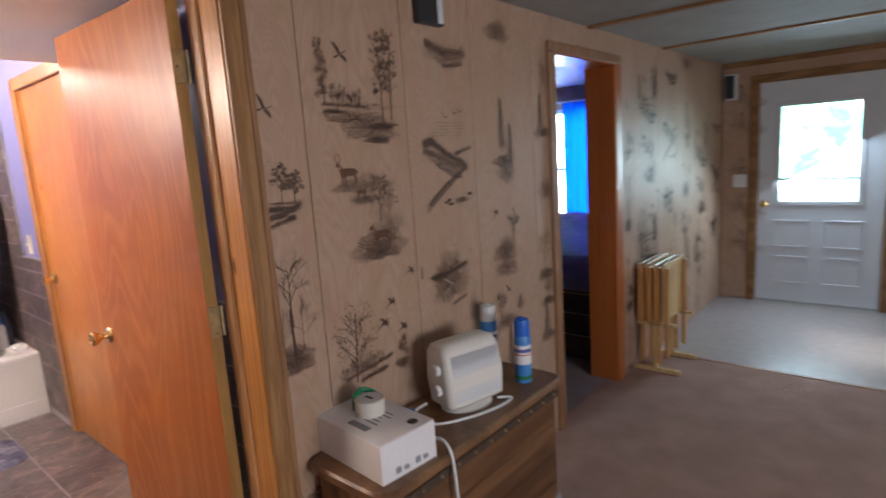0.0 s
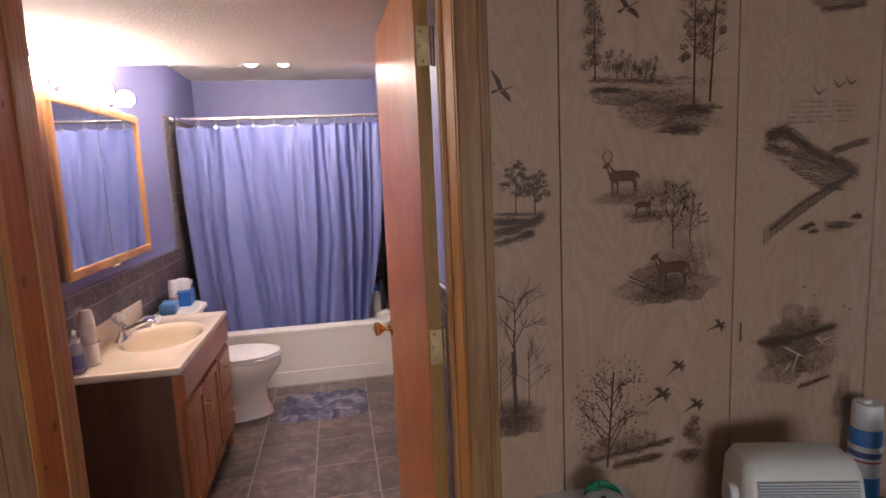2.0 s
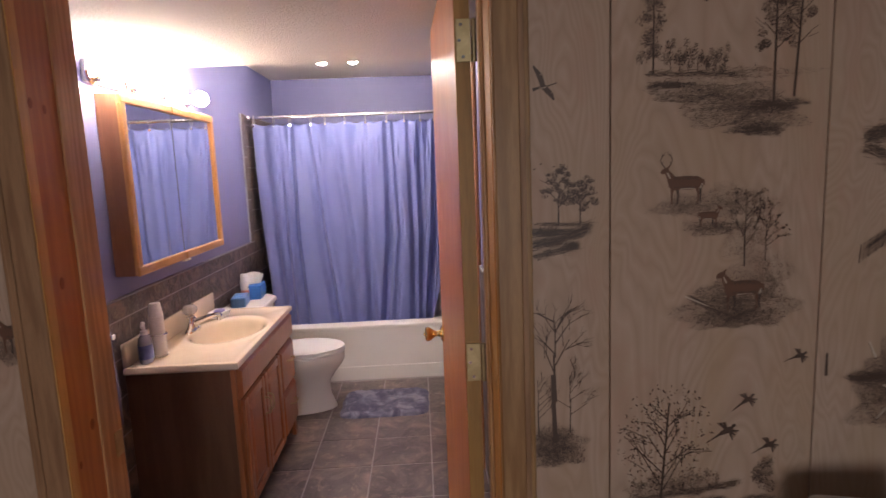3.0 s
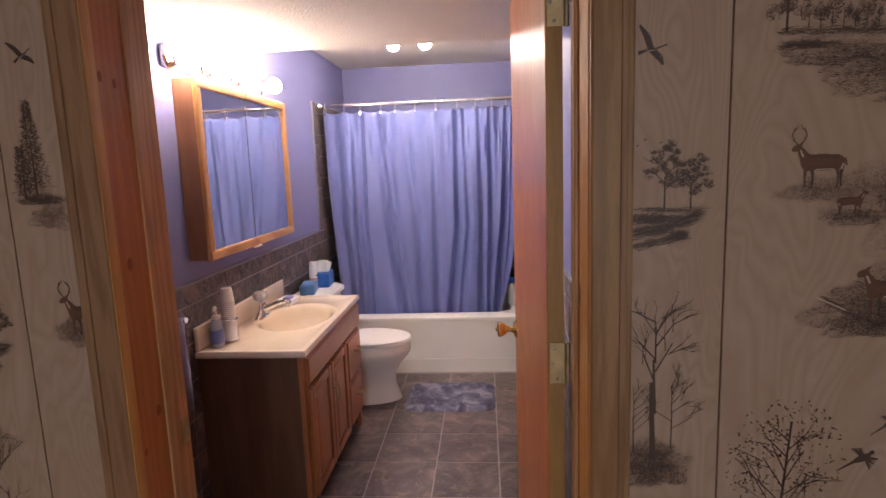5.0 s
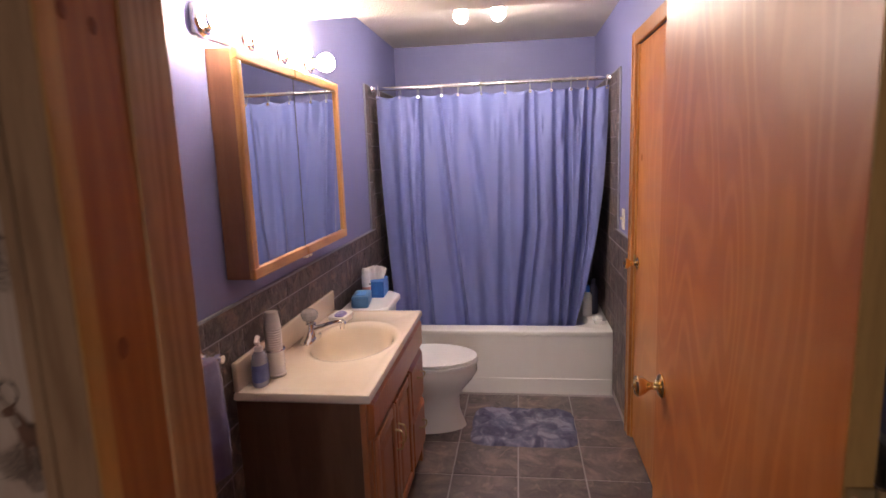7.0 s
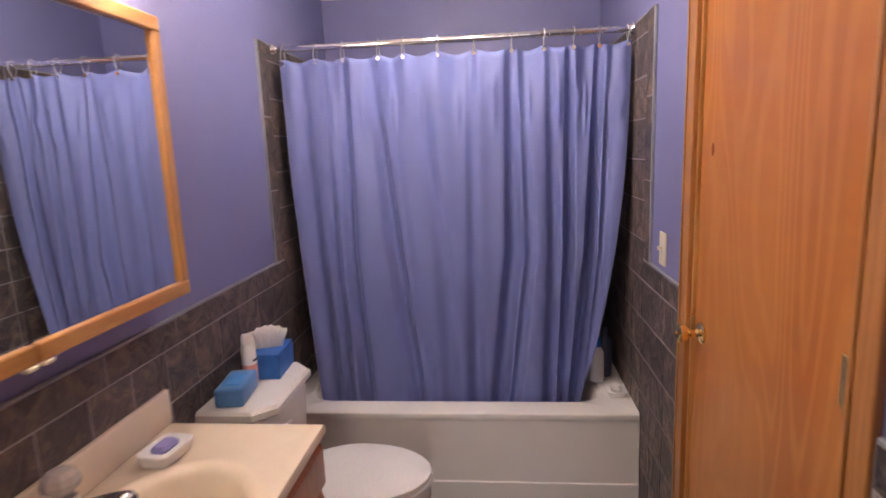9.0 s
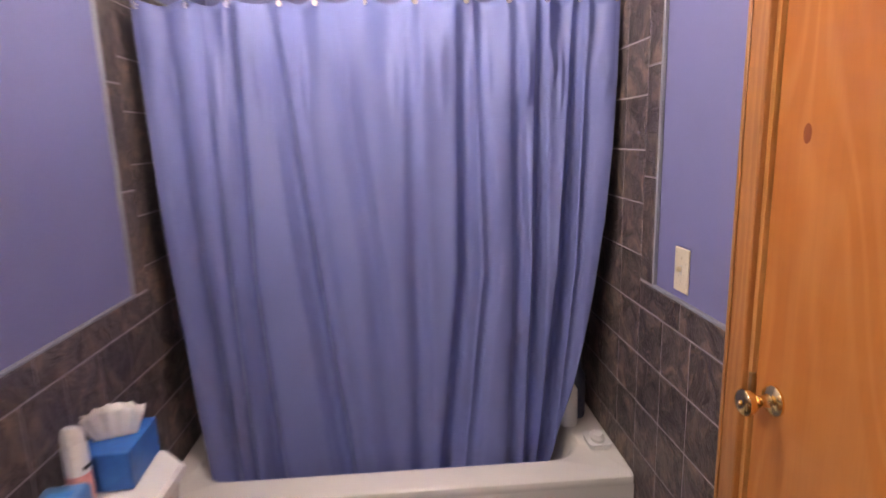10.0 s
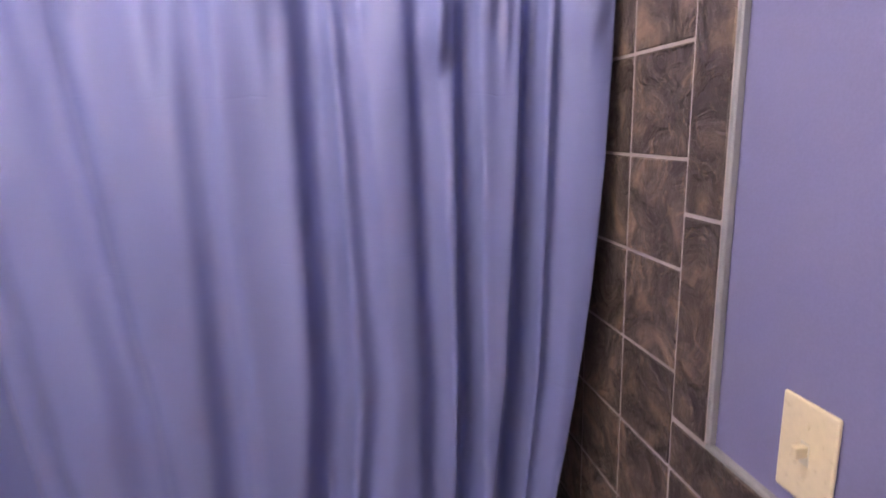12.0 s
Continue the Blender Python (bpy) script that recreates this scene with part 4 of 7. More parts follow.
def panel_door(parent, x0, x1, z0, z1, y, name="door"):
    """Framed door with a bevelled raised panel set into a groove."""
    s = 0.042
    d = part(name, B(x0, x1, y, y + 0.008, z0, z1), M["cherry"], parent)
    for q in ((x0, x0 + s, z0, z1), (x1 - s, x1, z0, z1)):
        part("stile", B(q[0], q[1], y + 0.008, y + 0.021, q[2], q[3], bevel=0.005, seg=2), M["cherry"], d, soft=True)
    for q in ((x0 + s, x1 - s, z0, z0 + s), (x0 + s, x1 - s, z1 - s, z1)):
        part("rail", B(q[0], q[1], y + 0.008, y + 0.0205, q[2], q[3], bevel=0.005, seg=2), M["cherry"], d, soft=True)
    part("raised_panel", sloped(x0 + s + 0.004, x1 - s - 0.004, z0 + s + 0.004, z1 - s - 0.004, y + 0.008, y + 0.020, 0.034, 0.006), M["cherry"], d)
    return d


da = panel_door(vanity, -0.325, -0.035, 0.11, VH - 0.150, VD + 0.001)
db = panel_door(vanity, -0.625, -0.333, 0.11, VH - 0.150, VD + 0.001)
pull(da, Matrix.Translation((-0.304, VD + 0.022, 0.45)))
pull(db, Matrix.Translation((-0.354, VD + 0.022, 0.45)))
part("false_drawer", sloped(-VL + 0.008, -0.008, VH - 0.138, VH - 0.006, VD + 0.001, VD + 0.021, 0.014, 0.002), M["cherry"], vanity, "plain bevelled rail under the basin")
for z0, z1 in ((0.11, 0.345), (0.357, 0.590)):
    dr = part("drawer", sloped(-VL + 0.02, -0.645, z0, z1, VD + 0.001, VD + 0.021, 0.016, 0.002), M["cherry"], vanity)
    pull(dr, Matrix.Translation((-VL + 0.145, VD + 0.021, (z0 + z1) / 2 + 0.03)) @ pose(0, 0, 0, 0, 90, 0))

sink = thing("washbasin", (0, 0, VZ), "cream cultured marble top with an oval basin", "sink")
cx, cy, rx, ry = -2.90, -0.435, 0.225, 0.165
n = 48
top = bmesh.new()
x0, x1, y0, y1 = VX0, VX1, LEFT + 0.012, VY


def on_edge(a):
    c, s = math.cos(a), math.sin(a)
    t = min((x1 - cx) / c if c > 1e-6 else (x0 - cx) / c if c < -1e-6 else 9, (y1 - cy) / s if s > 1e-6 else (y0 - cy) / s if s < -1e-6 else 9)
    return cx + c * t, cy + s * t


corner = [math.atan2(y - cy, x - cx) % (2 * math.pi) for x in (x0, x1) for y in (y0, y1)]
angles = sorted([2 * math.pi * k / n for k in range(n)] + corner)
edge = [on_edge(a) for a in angles]


def inset(d):
    return [(min(max(x, x0 + d), x1 - d), min(max(y, y0 + d), y1 - d)) for x, y in edge]


rings = [[(x, y, -0.032) for x, y in inset(0.006)], [(x, y, -0.026) for x, y in edge], [(x, y, -0.010) for x, y in edge], [(x, y, -0.002) for x, y in inset(0.004)], [(x, y, 0.0) for x, y in inset(0.012)], [(x, y, -0.003) for x, y in inset(0.035)]]
for r, z in ((1.24, -0.004), (1.17, 0.0005), (1.10, -0.001), (1.03, -0.007), (0.985, -0.020), (0.945, -0.045), (0.88, -0.085), (0.76, -0.120), (0.56, -0.142), (0.34, -0.150), (0.12, -0.152)):
    rings.append([(cx + rx * r * math.cos(a), cy + ry * r * math.sin(a), z) for a in angles])
loft(top, rings, False)
top.verts.ensure_lookup_table()
top.faces.new(top.verts[-len(angles):])
part("slab", top, M["marble"], sink, soft=True)
part("backsplash", B(x0, x1, y0, y0 + 0.02, -0.001, 0.10, bevel=0.007, seg=3), M["marble"], sink, soft=True)
part("drain", lathe(bmesh.new(), [(0.024, -0.151), (0.024, -0.147), (0.014, -0.146), (0.012, -0.142)], 18, Matrix.Translation((cx, cy, 0))), M["chrome"], sink, soft=True)

tap = thing("faucet", pose(cx + 0.005, -0.612, VZ, 0, 0, 0), "chrome basin faucet with a clear acrylic knob", "faucet")
part("base", loft(bmesh.new(), [ellipse(0, 0, 0.080, 0.031, -0.002, 28, 2.6), ellipse(0, 0, 0.080, 0.031, 0.006, 28, 2.6), ellipse(0, 0, 0.072, 0.028, 0.013, 28, 2.4), ellipse(0, 0.002, 0.045, 0.025, 0.024, 28), ellipse(0, 0.003, 0.029, 0.024, 0.046, 28), ellipse(0, 0.002, 0.025, 0.022, 0.070, 28), ellipse(0, 0, 0.016, 0.016, 0.076, 28)]), M["chrome"], tap, soft=True)
spout_rings = []
for k, (y, z, w, h) in enumerate(((0.010, 0.036, 0.021, 0.019), (0.045, 0.052, 0.019, 0.014), (0.085, 0.067, 0.0165, 0.011), (0.120, 0.076, 0.0145, 0.0095), (0.142, 0.078, 0.0135, 0.009), (0.152, 0.074, 0.010, 0.006))):
    spout_rings.append([(w * math.cos(2 * math.pi * a / 18), y - 0.35 * h * math.sin(2 * math.pi * a / 18), z + h * math.sin(2 * math.pi * a / 18)) for a in range(18)])
part("spout", loft(bmesh.new(), spout_rings), M["chrome"], tap, soft=True)
part("aerator", lathe(bmesh.new(), [(0.0105, -0.022), (0.0115, -0.006), (0.0115, 0.006)], 16, Matrix.Translation((0, 0.139, 0.070))), M["chrome"], tap, soft=True)
part("stem", lathe(bmesh.new(), [(0.010, 0.074), (0.008, 0.084)], 14), M["chrome"], tap, soft=True)
part("knob", lathe(bmesh.new(), [(0.014, 0.080), (0.024, 0.084), (0.034, 0.094), (0.037, 0.107), (0.033, 0.121), (0.022, 0.130), (0.008, 0.132)], 9), M["crystal"], tap, "clear faceted acrylic knob")

# things on the vanity top
sb = thing("soap_bottle", Matrix.Translation((-2.43, -0.612, VZ)) @ Matrix.Scale(1.08, 4), "clear pump bottle of hand soap with a dark blue label", "soap bottle")
part("bottle", loft(bmesh.new(), [ellipse(0, 0, 0.030, 0.021, 0.001), ellipse(0, 0, 0.034, 0.024, 0.008), ellipse(0, 0, 0.034, 0.024, 0.075), ellipse(0, 0, 0.028, 0.020, 0.098), ellipse(0, 0, 0.012, 0.012, 0.112)]), M["soap"], sb, soft=True)
part("label", loft(bmesh.new(), [ellipse(0, 0, 0.0347, 0.0247, 0.018), ellipse(0, 0, 0.0347, 0.0247, 0.072)], cap=False), M["soap_label"], sb)
part("collar", lathe(bmesh.new(), [(0.0135, 0.110), (0.0135, 0.124), (0.006, 0.126), (0.005, 0.150)], 16), M["white_plastic"], sb, soft=True)
part("pump", tube(bmesh.new(), smooth([(-0.006, 0, 0.150), (0.004, 0, 0.156), (0.02, 0.006, 0.155), (0.036, 0.011, 0.146)], 5), 0.0055, 10), M["white_plastic"], sb, soft=True)

ch = thing("cup_dispenser", (-2.52, -0.60, VZ), "grey plastic cup holder with a stack of paper cups", "cup holder")
part("holder", lathe(bmesh.new(), [(0.036, 0.0), (0.037, 0.006), (0.033, 0.010), (0.034, 0.085), (0.037, 0.090), (0.037, 0.095)], 24), M["tub"], ch, "pale grey round cup holder", True)
part("rim", lathe(bmesh.new(), [(0.036, 0.090), (0.039, 0.093), (0.036, 0.097)], 24), M["chrome"], ch, soft=True)
for k in range(9):
    z = 0.095 + k * 0.0085
    part("paper_cup", lathe(bmesh.new(), [(0.027, z), (0.0305, z + 0.006), (0.0295, z + 0.0085)], 20), M["paper_cup"], ch, soft=True)
part("paper_cup", lathe(bmesh.new(), [(0.029, 0.172), (0.0305, 0.174), (0.029, 0.178), (0.0225, 0.226), (0.021, 0.229)], 20), M["paper_cup"], ch, soft=True)

sd = thing("soap_dish", pose(-3.17, -0.57, VZ, 0, 0, -6), "white soap dish with a lavender bar of soap", "soap dish")
part("dish", loft(bmesh.new(), [rounded_rect(-0.055, 0.055, -0.037, 0.037, 0.015, 0.0), rounded_rect(-0.062, 0.062, -0.044, 0.044, 0.02, 0.028), rounded_rect(-0.060, 0.060, -0.042, 0.042, 0.02, 0.031), rounded_rect(-0.050, 0.050, -0.032, 0.032, 0.015, 0.024)]), M["white_plastic"], sd, soft=True)
so_ = bmesh.new()
loft(so_, [rounded_rect(-0.032, 0.032, -0.020, 0.020, 0.012, 0.024), rounded_rect(-0.034, 0.034, -0.022, 0.022, 0.014, 0.031), rounded_rect(-0.026, 0.026, -0.015, 0.015, 0.01, 0.039)])
part("soap", so_, mottled("lavender_soap", (0.22, 0.20, 0.50), (0.28, 0.26, 0.58), 10, 0.4, 0, 80), sd, "lavender bar of soap", True)

# ---------------------------------------------------------------- medicine cabinet and light bar
mc = thing("medicine_cabinet", (-2.40, LEFT, 1.135), "golden oak medicine cabinet with two mirror doors", "medicine cabinet")
ML, MH, MD = 0.99, 0.722, 0.085
part("body", B(-ML + 0.012, -0.012, 0.001, MD, 0, MH, bevel=0.002), M["cabinet_side"], mc, "reddish-brown cabinet box")
mid = -ML * 0.47
for a, b_ in ((-ML, mid - 0.0025), (mid + 0.0025, 0)):
    dr = part("mirror_door", B(a + 0.004, b_ - 0.004, MD + 0.001, MD + 0.006, 0.004, MH - 0.004), M["oak"], mc)
    left_end, right_end = a < -ML + 0.01, b_ > -0.01
    fx0 = a + (0.032 if left_end else 0.0)
    fx1 = b_ - (0.032 if right_end else 0.0)
    for q in ((a, b_, 0, 0.038), (a, b_, MH - 0.038, MH)):
        part("rail", B(q[0], q[1], MD + 0.006, MD + 0.022, q[2], q[3], bevel=0.005, seg=2), M["oak_x"], dr)
    if left_end:
        part("stile", B(a, a + 0.036, MD + 0.006, MD + 0.0215, 0.036, MH - 0.036, bevel=0.005, seg=2), M["oak"], dr)
    if right_end:
        part("stile", B(b_ - 0.036, b_, MD + 0.006, MD + 0.0215, 0.036, MH - 0.036, bevel=0.005, seg=2), M["oak"], dr)
    part("mirror", B(fx0, fx1, MD + 0.0062, MD + 0.0105, 0.03, MH - 0.03), M["mirror"], dr)
    part("door_tab", B((b_ - 0.03) if left_end else a + 0.004, (b_ - 0.004) if left_end else a + 0.03, MD + 0.010, MD + 0.026, -0.008, 0.001, bevel=0.002), M["cream_plastic"], dr)

# black strip laid over the seam, painting the shade of the door gap
part("door_gap", B(mid - 0.003, mid + 0.003, MD + 0.0062, MD + 0.0112, 0.0385, MH - 0.0385), M["black"], mc, "dark gap between the doors")

LZ = 1.932
vl = thing("vanity_light", (-2.81, LEFT, LZ), "white light bar with chrome cups and glowing round bulbs", "wall light")
# plate coloured white in place of chrome, so it burns out like the bulbs' glare
part("back_plate", B(-0.47, 0.465, 0.001, 0.020, -0.042, 0.042, bevel=0.009, seg=3), M["white_plastic"], vl, soft=True)
for k in range(4):
    x = -0.425 + k * 0.2835
    c = part("socket_cup", lathe(bmesh.new(), [(0.052, 0.0), (0.052, 0.004), (0.046, 0.008), (0.044, 0.013), (0.037, 0.016), (0.035, 0.021), (0.028, 0.024), (0.024, 0.034), (0.018, 0.036)], 28, pose(x, 0.020, 0, -90, 0, 0)), M["chrome"], vl, "ringed chrome socket cup", True)
    part("bulb", lathe(bmesh.new(), [(0.014, 0.034), (0.018, 0.046), (0.034, 0.062), (0.041, 0.084), (0.036, 0.106), (0.022, 0.120), (0.006, 0.125)], 22, pose(x, 0.020, 0, -90, 0, 0)), M["bulb"], c, "glowing round bulb", True)

cl = thing("ceiling_light", (-3.95, 0.055, HIGH), "white two-armed ceiling spotlight with glowing bulbs above the bath mat", "ceiling light")
part("plate", lathe(bmesh.new(), [(0.065, 0), (0.065, -0.012), (0.03, -0.024)], 28), M["white_plastic"], cl, soft=True)
part("bar", B(-0.016, 0.016, -0.15, 0.15, -0.036, -0.020, bevel=0.005, seg=2), M["white_plastic"], cl, soft=True)
for y in (-0.085, 0.085):
    tilt = pose(0, y, -0.014, -14 if y < 0 else 14, 0, 0)
    part("shade", lathe(bmesh.new(), [(0.016, 0.004), (0.024, -0.004), (0.030, -0.030), (0.031, -0.034)], 20, tilt), M["white_plastic"], cl, soft=True)
    part("bulb", lathe(bmesh.new(), [(0.022, -0.034), (0.034, -0.046), (0.040, -0.066), (0.036, -0.088), (0.022, -0.102), (0.008, -0.106)], 20, tilt), M["bulb_small"], cl, "glowing round bulb", True)

# ---------------------------------------------------------------- toilet
TX, TY = -3.70, LEFT + 0.012
wc = thing("toilet", (TX, TY, 0), "white porcelain toilet with its lid closed, beside the vanity", "toilet")
part("tank", loft(bmesh.new(), [rounded_rect(-0.17, 0.17, 0.01, 0.185, 0.03, 0.36), rounded_rect(-0.19, 0.19, 0.0, 0.20, 0.035, 0.40), rounded_rect(-0.20, 0.20, 0.0, 0.215, 0.035, 0.69)]), M["porcelain"], wc, soft=True)


def chamfered(x, y0, y1, c, z):
    return [(x, y0, z), (x, y1 - c, z), (x - c, y1, z), (-x + c, y1, z), (-x, y1 - c, z), (-x, y0, z)]


lid = part("tank_lid", loft(bmesh.new(), [chamfered(0.206, -0.002, 0.235, 0.06, 0.690), chamfered(0.214, -0.002, 0.243, 0.062, 0.698), chamfered(0.214, -0.002, 0.243, 0.062, 0.718), chamfered(0.206, 0.002, 0.235, 0.06, 0.728)]), M["porcelain"], wc)
part("flush_lever", tube(bmesh.new(), [(0.150, 0.216, 0.64), (0.150, 0.238, 0.64), (0.10, 0.246, 0.637), (0.075, 0.246, 0.633)], 0.007, 8), M["white_plastic"], wc, soft=True)


def bowl_ring(z, w, back, front, n=32):
    pts = []
    for k in range(n):
        a = 2 * math.pi * k / n
        c, s = math.cos(a), math.sin(a)
        my = (front + back) / 2 - 0.03
        ly = (front - my) if s > 0 else (my - back)
        pts.append((w * c, my + ly * s, z))
    return pts


part("bowl", loft(bmesh.new(), [bowl_ring(0.0, 0.135, 0.10, 0.625), bowl_ring(0.025, 0.132, 0.10, 0.618), bowl_ring(0.10, 0.116, 0.12, 0.590), bowl_ring(0.18, 0.122, 0.14, 0.590), bowl_ring(0.235, 0.150, 0.16, 0.625), bowl_ring(0.285, 0.176, 0.18, 0.668), bowl_ring(0.325, 0.186, 0.18, 0.692), bowl_ring(0.355, 0.184, 0.185, 0.692), bowl_ring(0.372, 0.180, 0.19, 0.688)]), M["porcelain"], wc, soft=True)
part("shelf", B(-0.15, 0.15, 0.03, 0.25, 0.25, 0.358, bevel=0.02, seg=3), M["porcelain"], wc, soft=True)
part("seat", loft(bmesh.new(), [bowl_ring(0.374, 0.180, 0.215, 0.690), bowl_ring(0.378, 0.187, 0.21, 0.699), bowl_ring(0.390, 0.187, 0.21, 0.699), bowl_ring(0.394, 0.182, 0.215, 0.693)]), M["white_plastic"], wc, soft=True)
part("seat_lid", loft(bmesh.new(), [bowl_ring(0.397, 0.178, 0.215, 0.687), bowl_ring(0.400, 0.185, 0.21, 0.696), bowl_ring(0.412, 0.184, 0.212, 0.694), bowl_ring(0.418, 0.165, 0.23, 0.67), bowl_ring(0.420, 0.09, 0.30, 0.60)]), M["white_plastic"], wc, soft=True)
for s in (-1, 1):
    part("hinge_cap", lathe(bmesh.new(), [(0.016, 0.37), (0.016, 0.40), (0.010, 0.405)], 14, Matrix.Translation((s * 0.075, 0.205, 0))), M["white_plastic"], wc, soft=True)
    part("bolt_cap", lathe(bmesh.new(), [(0.014, 0.0), (0.014, 0.012), (0.006, 0.02)], 14, Matrix.Translation((s * 0.132, 0.33, 0))), M["porcelain"], wc, soft=True)

LIDZ = 0.729
pk = thing("wipes_packet", pose(-3.60, -0.592, LIDZ, 0, 0, 8), "light blue plastic packet on the toilet tank", "packet")
part("pack", B(-0.085, 0.085, -0.045, 0.045, 0, 0.062, bevel=0.010, seg=3), M["sponge_blue"], pk, soft=True)
part("flap", B(-0.05, 0.05, -0.025, 0.025, 0.062, 0.0645, bevel=0.001), M["blue_label"], pk)
af = thing("spray_can", (-3.704, -0.592, LIDZ), "white and pink aerosol can on the toilet tank", "spray can")
part("can", lathe(bmesh.new(), [(0.023, 0.0), (0.0245, 0.003), (0.0245, 0.135), (0.020, 0.146)], 24), M["white_plastic"], af, soft=True)
part("label_band", lathe(bmesh.new(), [(0.0248, 0.008), (0.0248, 0.075)], 24), M["pink_print"], af, "pink and red printed band")
part("cap", loft(bmesh.new(), [ellipse(0, 0, 0.022, 0.022, 0.146, 20), ellipse(0, 0, 0.022, 0.022, 0.162, 20), ellipse(0.002, 0, 0.019, 0.019, 0.172, 20), ellipse(0.006, 0, 0.010, 0.014, 0.180, 20)]), M["white_plastic"], af, soft=True)
part("print_bar", B(-0.012, 0.014, 0.0, 0.0252, 0.086, 0.094), M["ink"], af)
tb = thing("tissue_box", pose(-3.822, -0.568, LIDZ, 0, 0, 4), "blue tissue box with white tissues standing out", "tissue box")
part("box", B(-0.084, 0.084, -0.058, 0.058, 0, 0.090, bevel=0.002), M["blue_box"], tb)
ts = bmesh.new()
for k in range(2):                      # two sheets fanned upright, with pleats running to the slot
    sec = []
    for v in range(7):
        h = v / 6
        sec.append([ts.verts.new(((u / 14 - 0.5) * (0.085 + 0.050 * h), (0.010 + 0.012 * h) * (k - 0.5) + 0.004 * math.sin(u * 1.9 + k) * (0.3 + h), 0.084 + h * (0.050 + 0.034 * math.sin(math.pi * (0.12 + 0.76 * u / 14)) + 0.004 * math.sin(u * 2.3 + k)))) for u in range(15)])
    for a, b_ in zip(sec, sec[1:]):
        for u in range(14):
            ts.faces.new((a[u], a[u + 1], b_[u + 1], b_[u]))
t_ = part("tissue", ts, M["tissue"], tb, "crumpled white tissues", True, pose(0, 0, 0, 0, 0, 108))
t_.modifiers.new("thickness", "SOLIDIFY").thickness = 0.001

# ---------------------------------------------------------------- mat, towel bar, switch, bottles by the tub
mat = bmesh.new()
sec = []
nx, ny = 60, 84
cxm, cym, ax, ay = -3.69, 0.265, 0.22, 0.285
for i in range(nx + 1):
    row = []
    for j in range(ny + 1):
        u, v = 2 * i / nx - 1, 2 * j / ny - 1
        r = (abs(u) ** 7 + abs(v) ** 7) ** (1 / 7)
        sq = max(abs(u), abs(v), 1e-6)
        x, y = u * (sq / max(r, 1e-6)) * ax, v * (sq / max(r, 1e-6)) * ay
        e = max(0, 1 - sq)
        h = 0.022 * min(1, (e * 9) ** 0.5) * (0.78 + 0.35 * noise.noise((x * 22, y * 22, 0))) + 0.006 * noise.noise((x * 130, y * 130, 2)) * (1 if e > 0 else 0)
        row.append(mat.verts.new((cxm + x + 0.006 * noise.noise((y * 14, 1, 0)), cym + y + 0.008 * noise.noise((x * 12, 5, 0)), 0.001 + max(0.0, h))))
    sec.append(row)
for a, b_ in zip(sec, sec[1:]):
    for j in range(ny):
        mat.faces.new((a[j], a[j + 1], b_[j + 1], b_[j]))
mat_ob = tagged(part("bath_mat", mat, M["rug"], None, soft=True), "blue-grey mottled shag bath mat with rounded corners on the tile floor", "bath mat")

tbar = thing("towel_bar", (-1.94, LEFT + 0.0125, 0.95), "chrome towel bar on the tiled wall", "towel bar")
part("bar", lathe(bmesh.new(), [(0.008, -0.25), (0.008, 0.25)], 14, pose(0, 0.062, 0, 0, 90, 0)), M["chrome"], tbar, soft=True)
for s in (-1, 1):
    part("post", lathe(bmesh.new(), [(0.026, 0), (0.026, 0.005), (0.016, 0.014), (0.011, 0.03), (0.015, 0.05), (0.016, 0.066), (0.012, 0.076)], 20, pose(s * 0.25, 0, 0, -90, 0, 0)), M["chrome"], tbar, soft=True)
tw = bmesh.new()
prof = [(0.040, -0.34)] + [(0.042, -0.2), (0.046, -0.02)] + [(0.062 - 0.014 * math.cos(a), 0.006 + 0.012 * math.sin(a)) for a in [math.pi * k / 6 for k in range(7)]] + [(0.082, -0.05), (0.088, -0.2), (0.090, -0.325)]
rows = []
for i in range(25):
    x = -0.205 + 0.37 * i / 24
    rows.append([tw.verts.new((x + 0.01 * math.sin(p * 0.5), y + (0.006 * math.sin(i * 0.9) if z < -0.05 else 0) * min(1, -z * 4), z + 0.008 * math.sin(i * 0.35))) for p, (y, z) in enumerate(prof)])
for a, b_ in zip(rows, rows[1:]):
    for j in range(len(prof) - 1):
        tw.faces.new((a[j], a[j + 1], b_[j + 1], b_[j]))
towel = tagged(part("hand_towel", tw, M["towel"], None, soft=True, m=Matrix.Translation((-1.94, LEFT + 0.0125, 0.95))), "lavender-grey hand towel hung over the towel bar", "towel")
towel.modifiers.new("thickness", "SOLIDIFY").thickness = 0.006

sw = thing("light_switch", (-3.930, RIGHT, 1.128), "ivory light switch with a toggle on the painted wall", "light switch")
part("plate", B(-0.0365, 0.0365, -0.006, -0.0005, -0.058, 0.058, bevel=0.003, seg=2), M["cream_plastic"], sw)
part("slot", B(-0.006, 0.006, -0.0068, -0.006, -0.013, 0.013), M["tape_roll"], sw)
part("toggle", B(-0.0045, 0.0045, -0.021, -0.006, -0.003, 0.010, bevel=0.0015, seg=2), M["cream_plastic"], sw)
for z in (-0.031, 0.031):
    part("screw", lathe(bmesh.new(), [(0.0035, 0.006), (0.0028, 0.0075)], 12, Matrix.Translation((0, 0, z)) @ pose(0, 0, 0, 90, 0, 0)), M["cream_plastic"], sw)

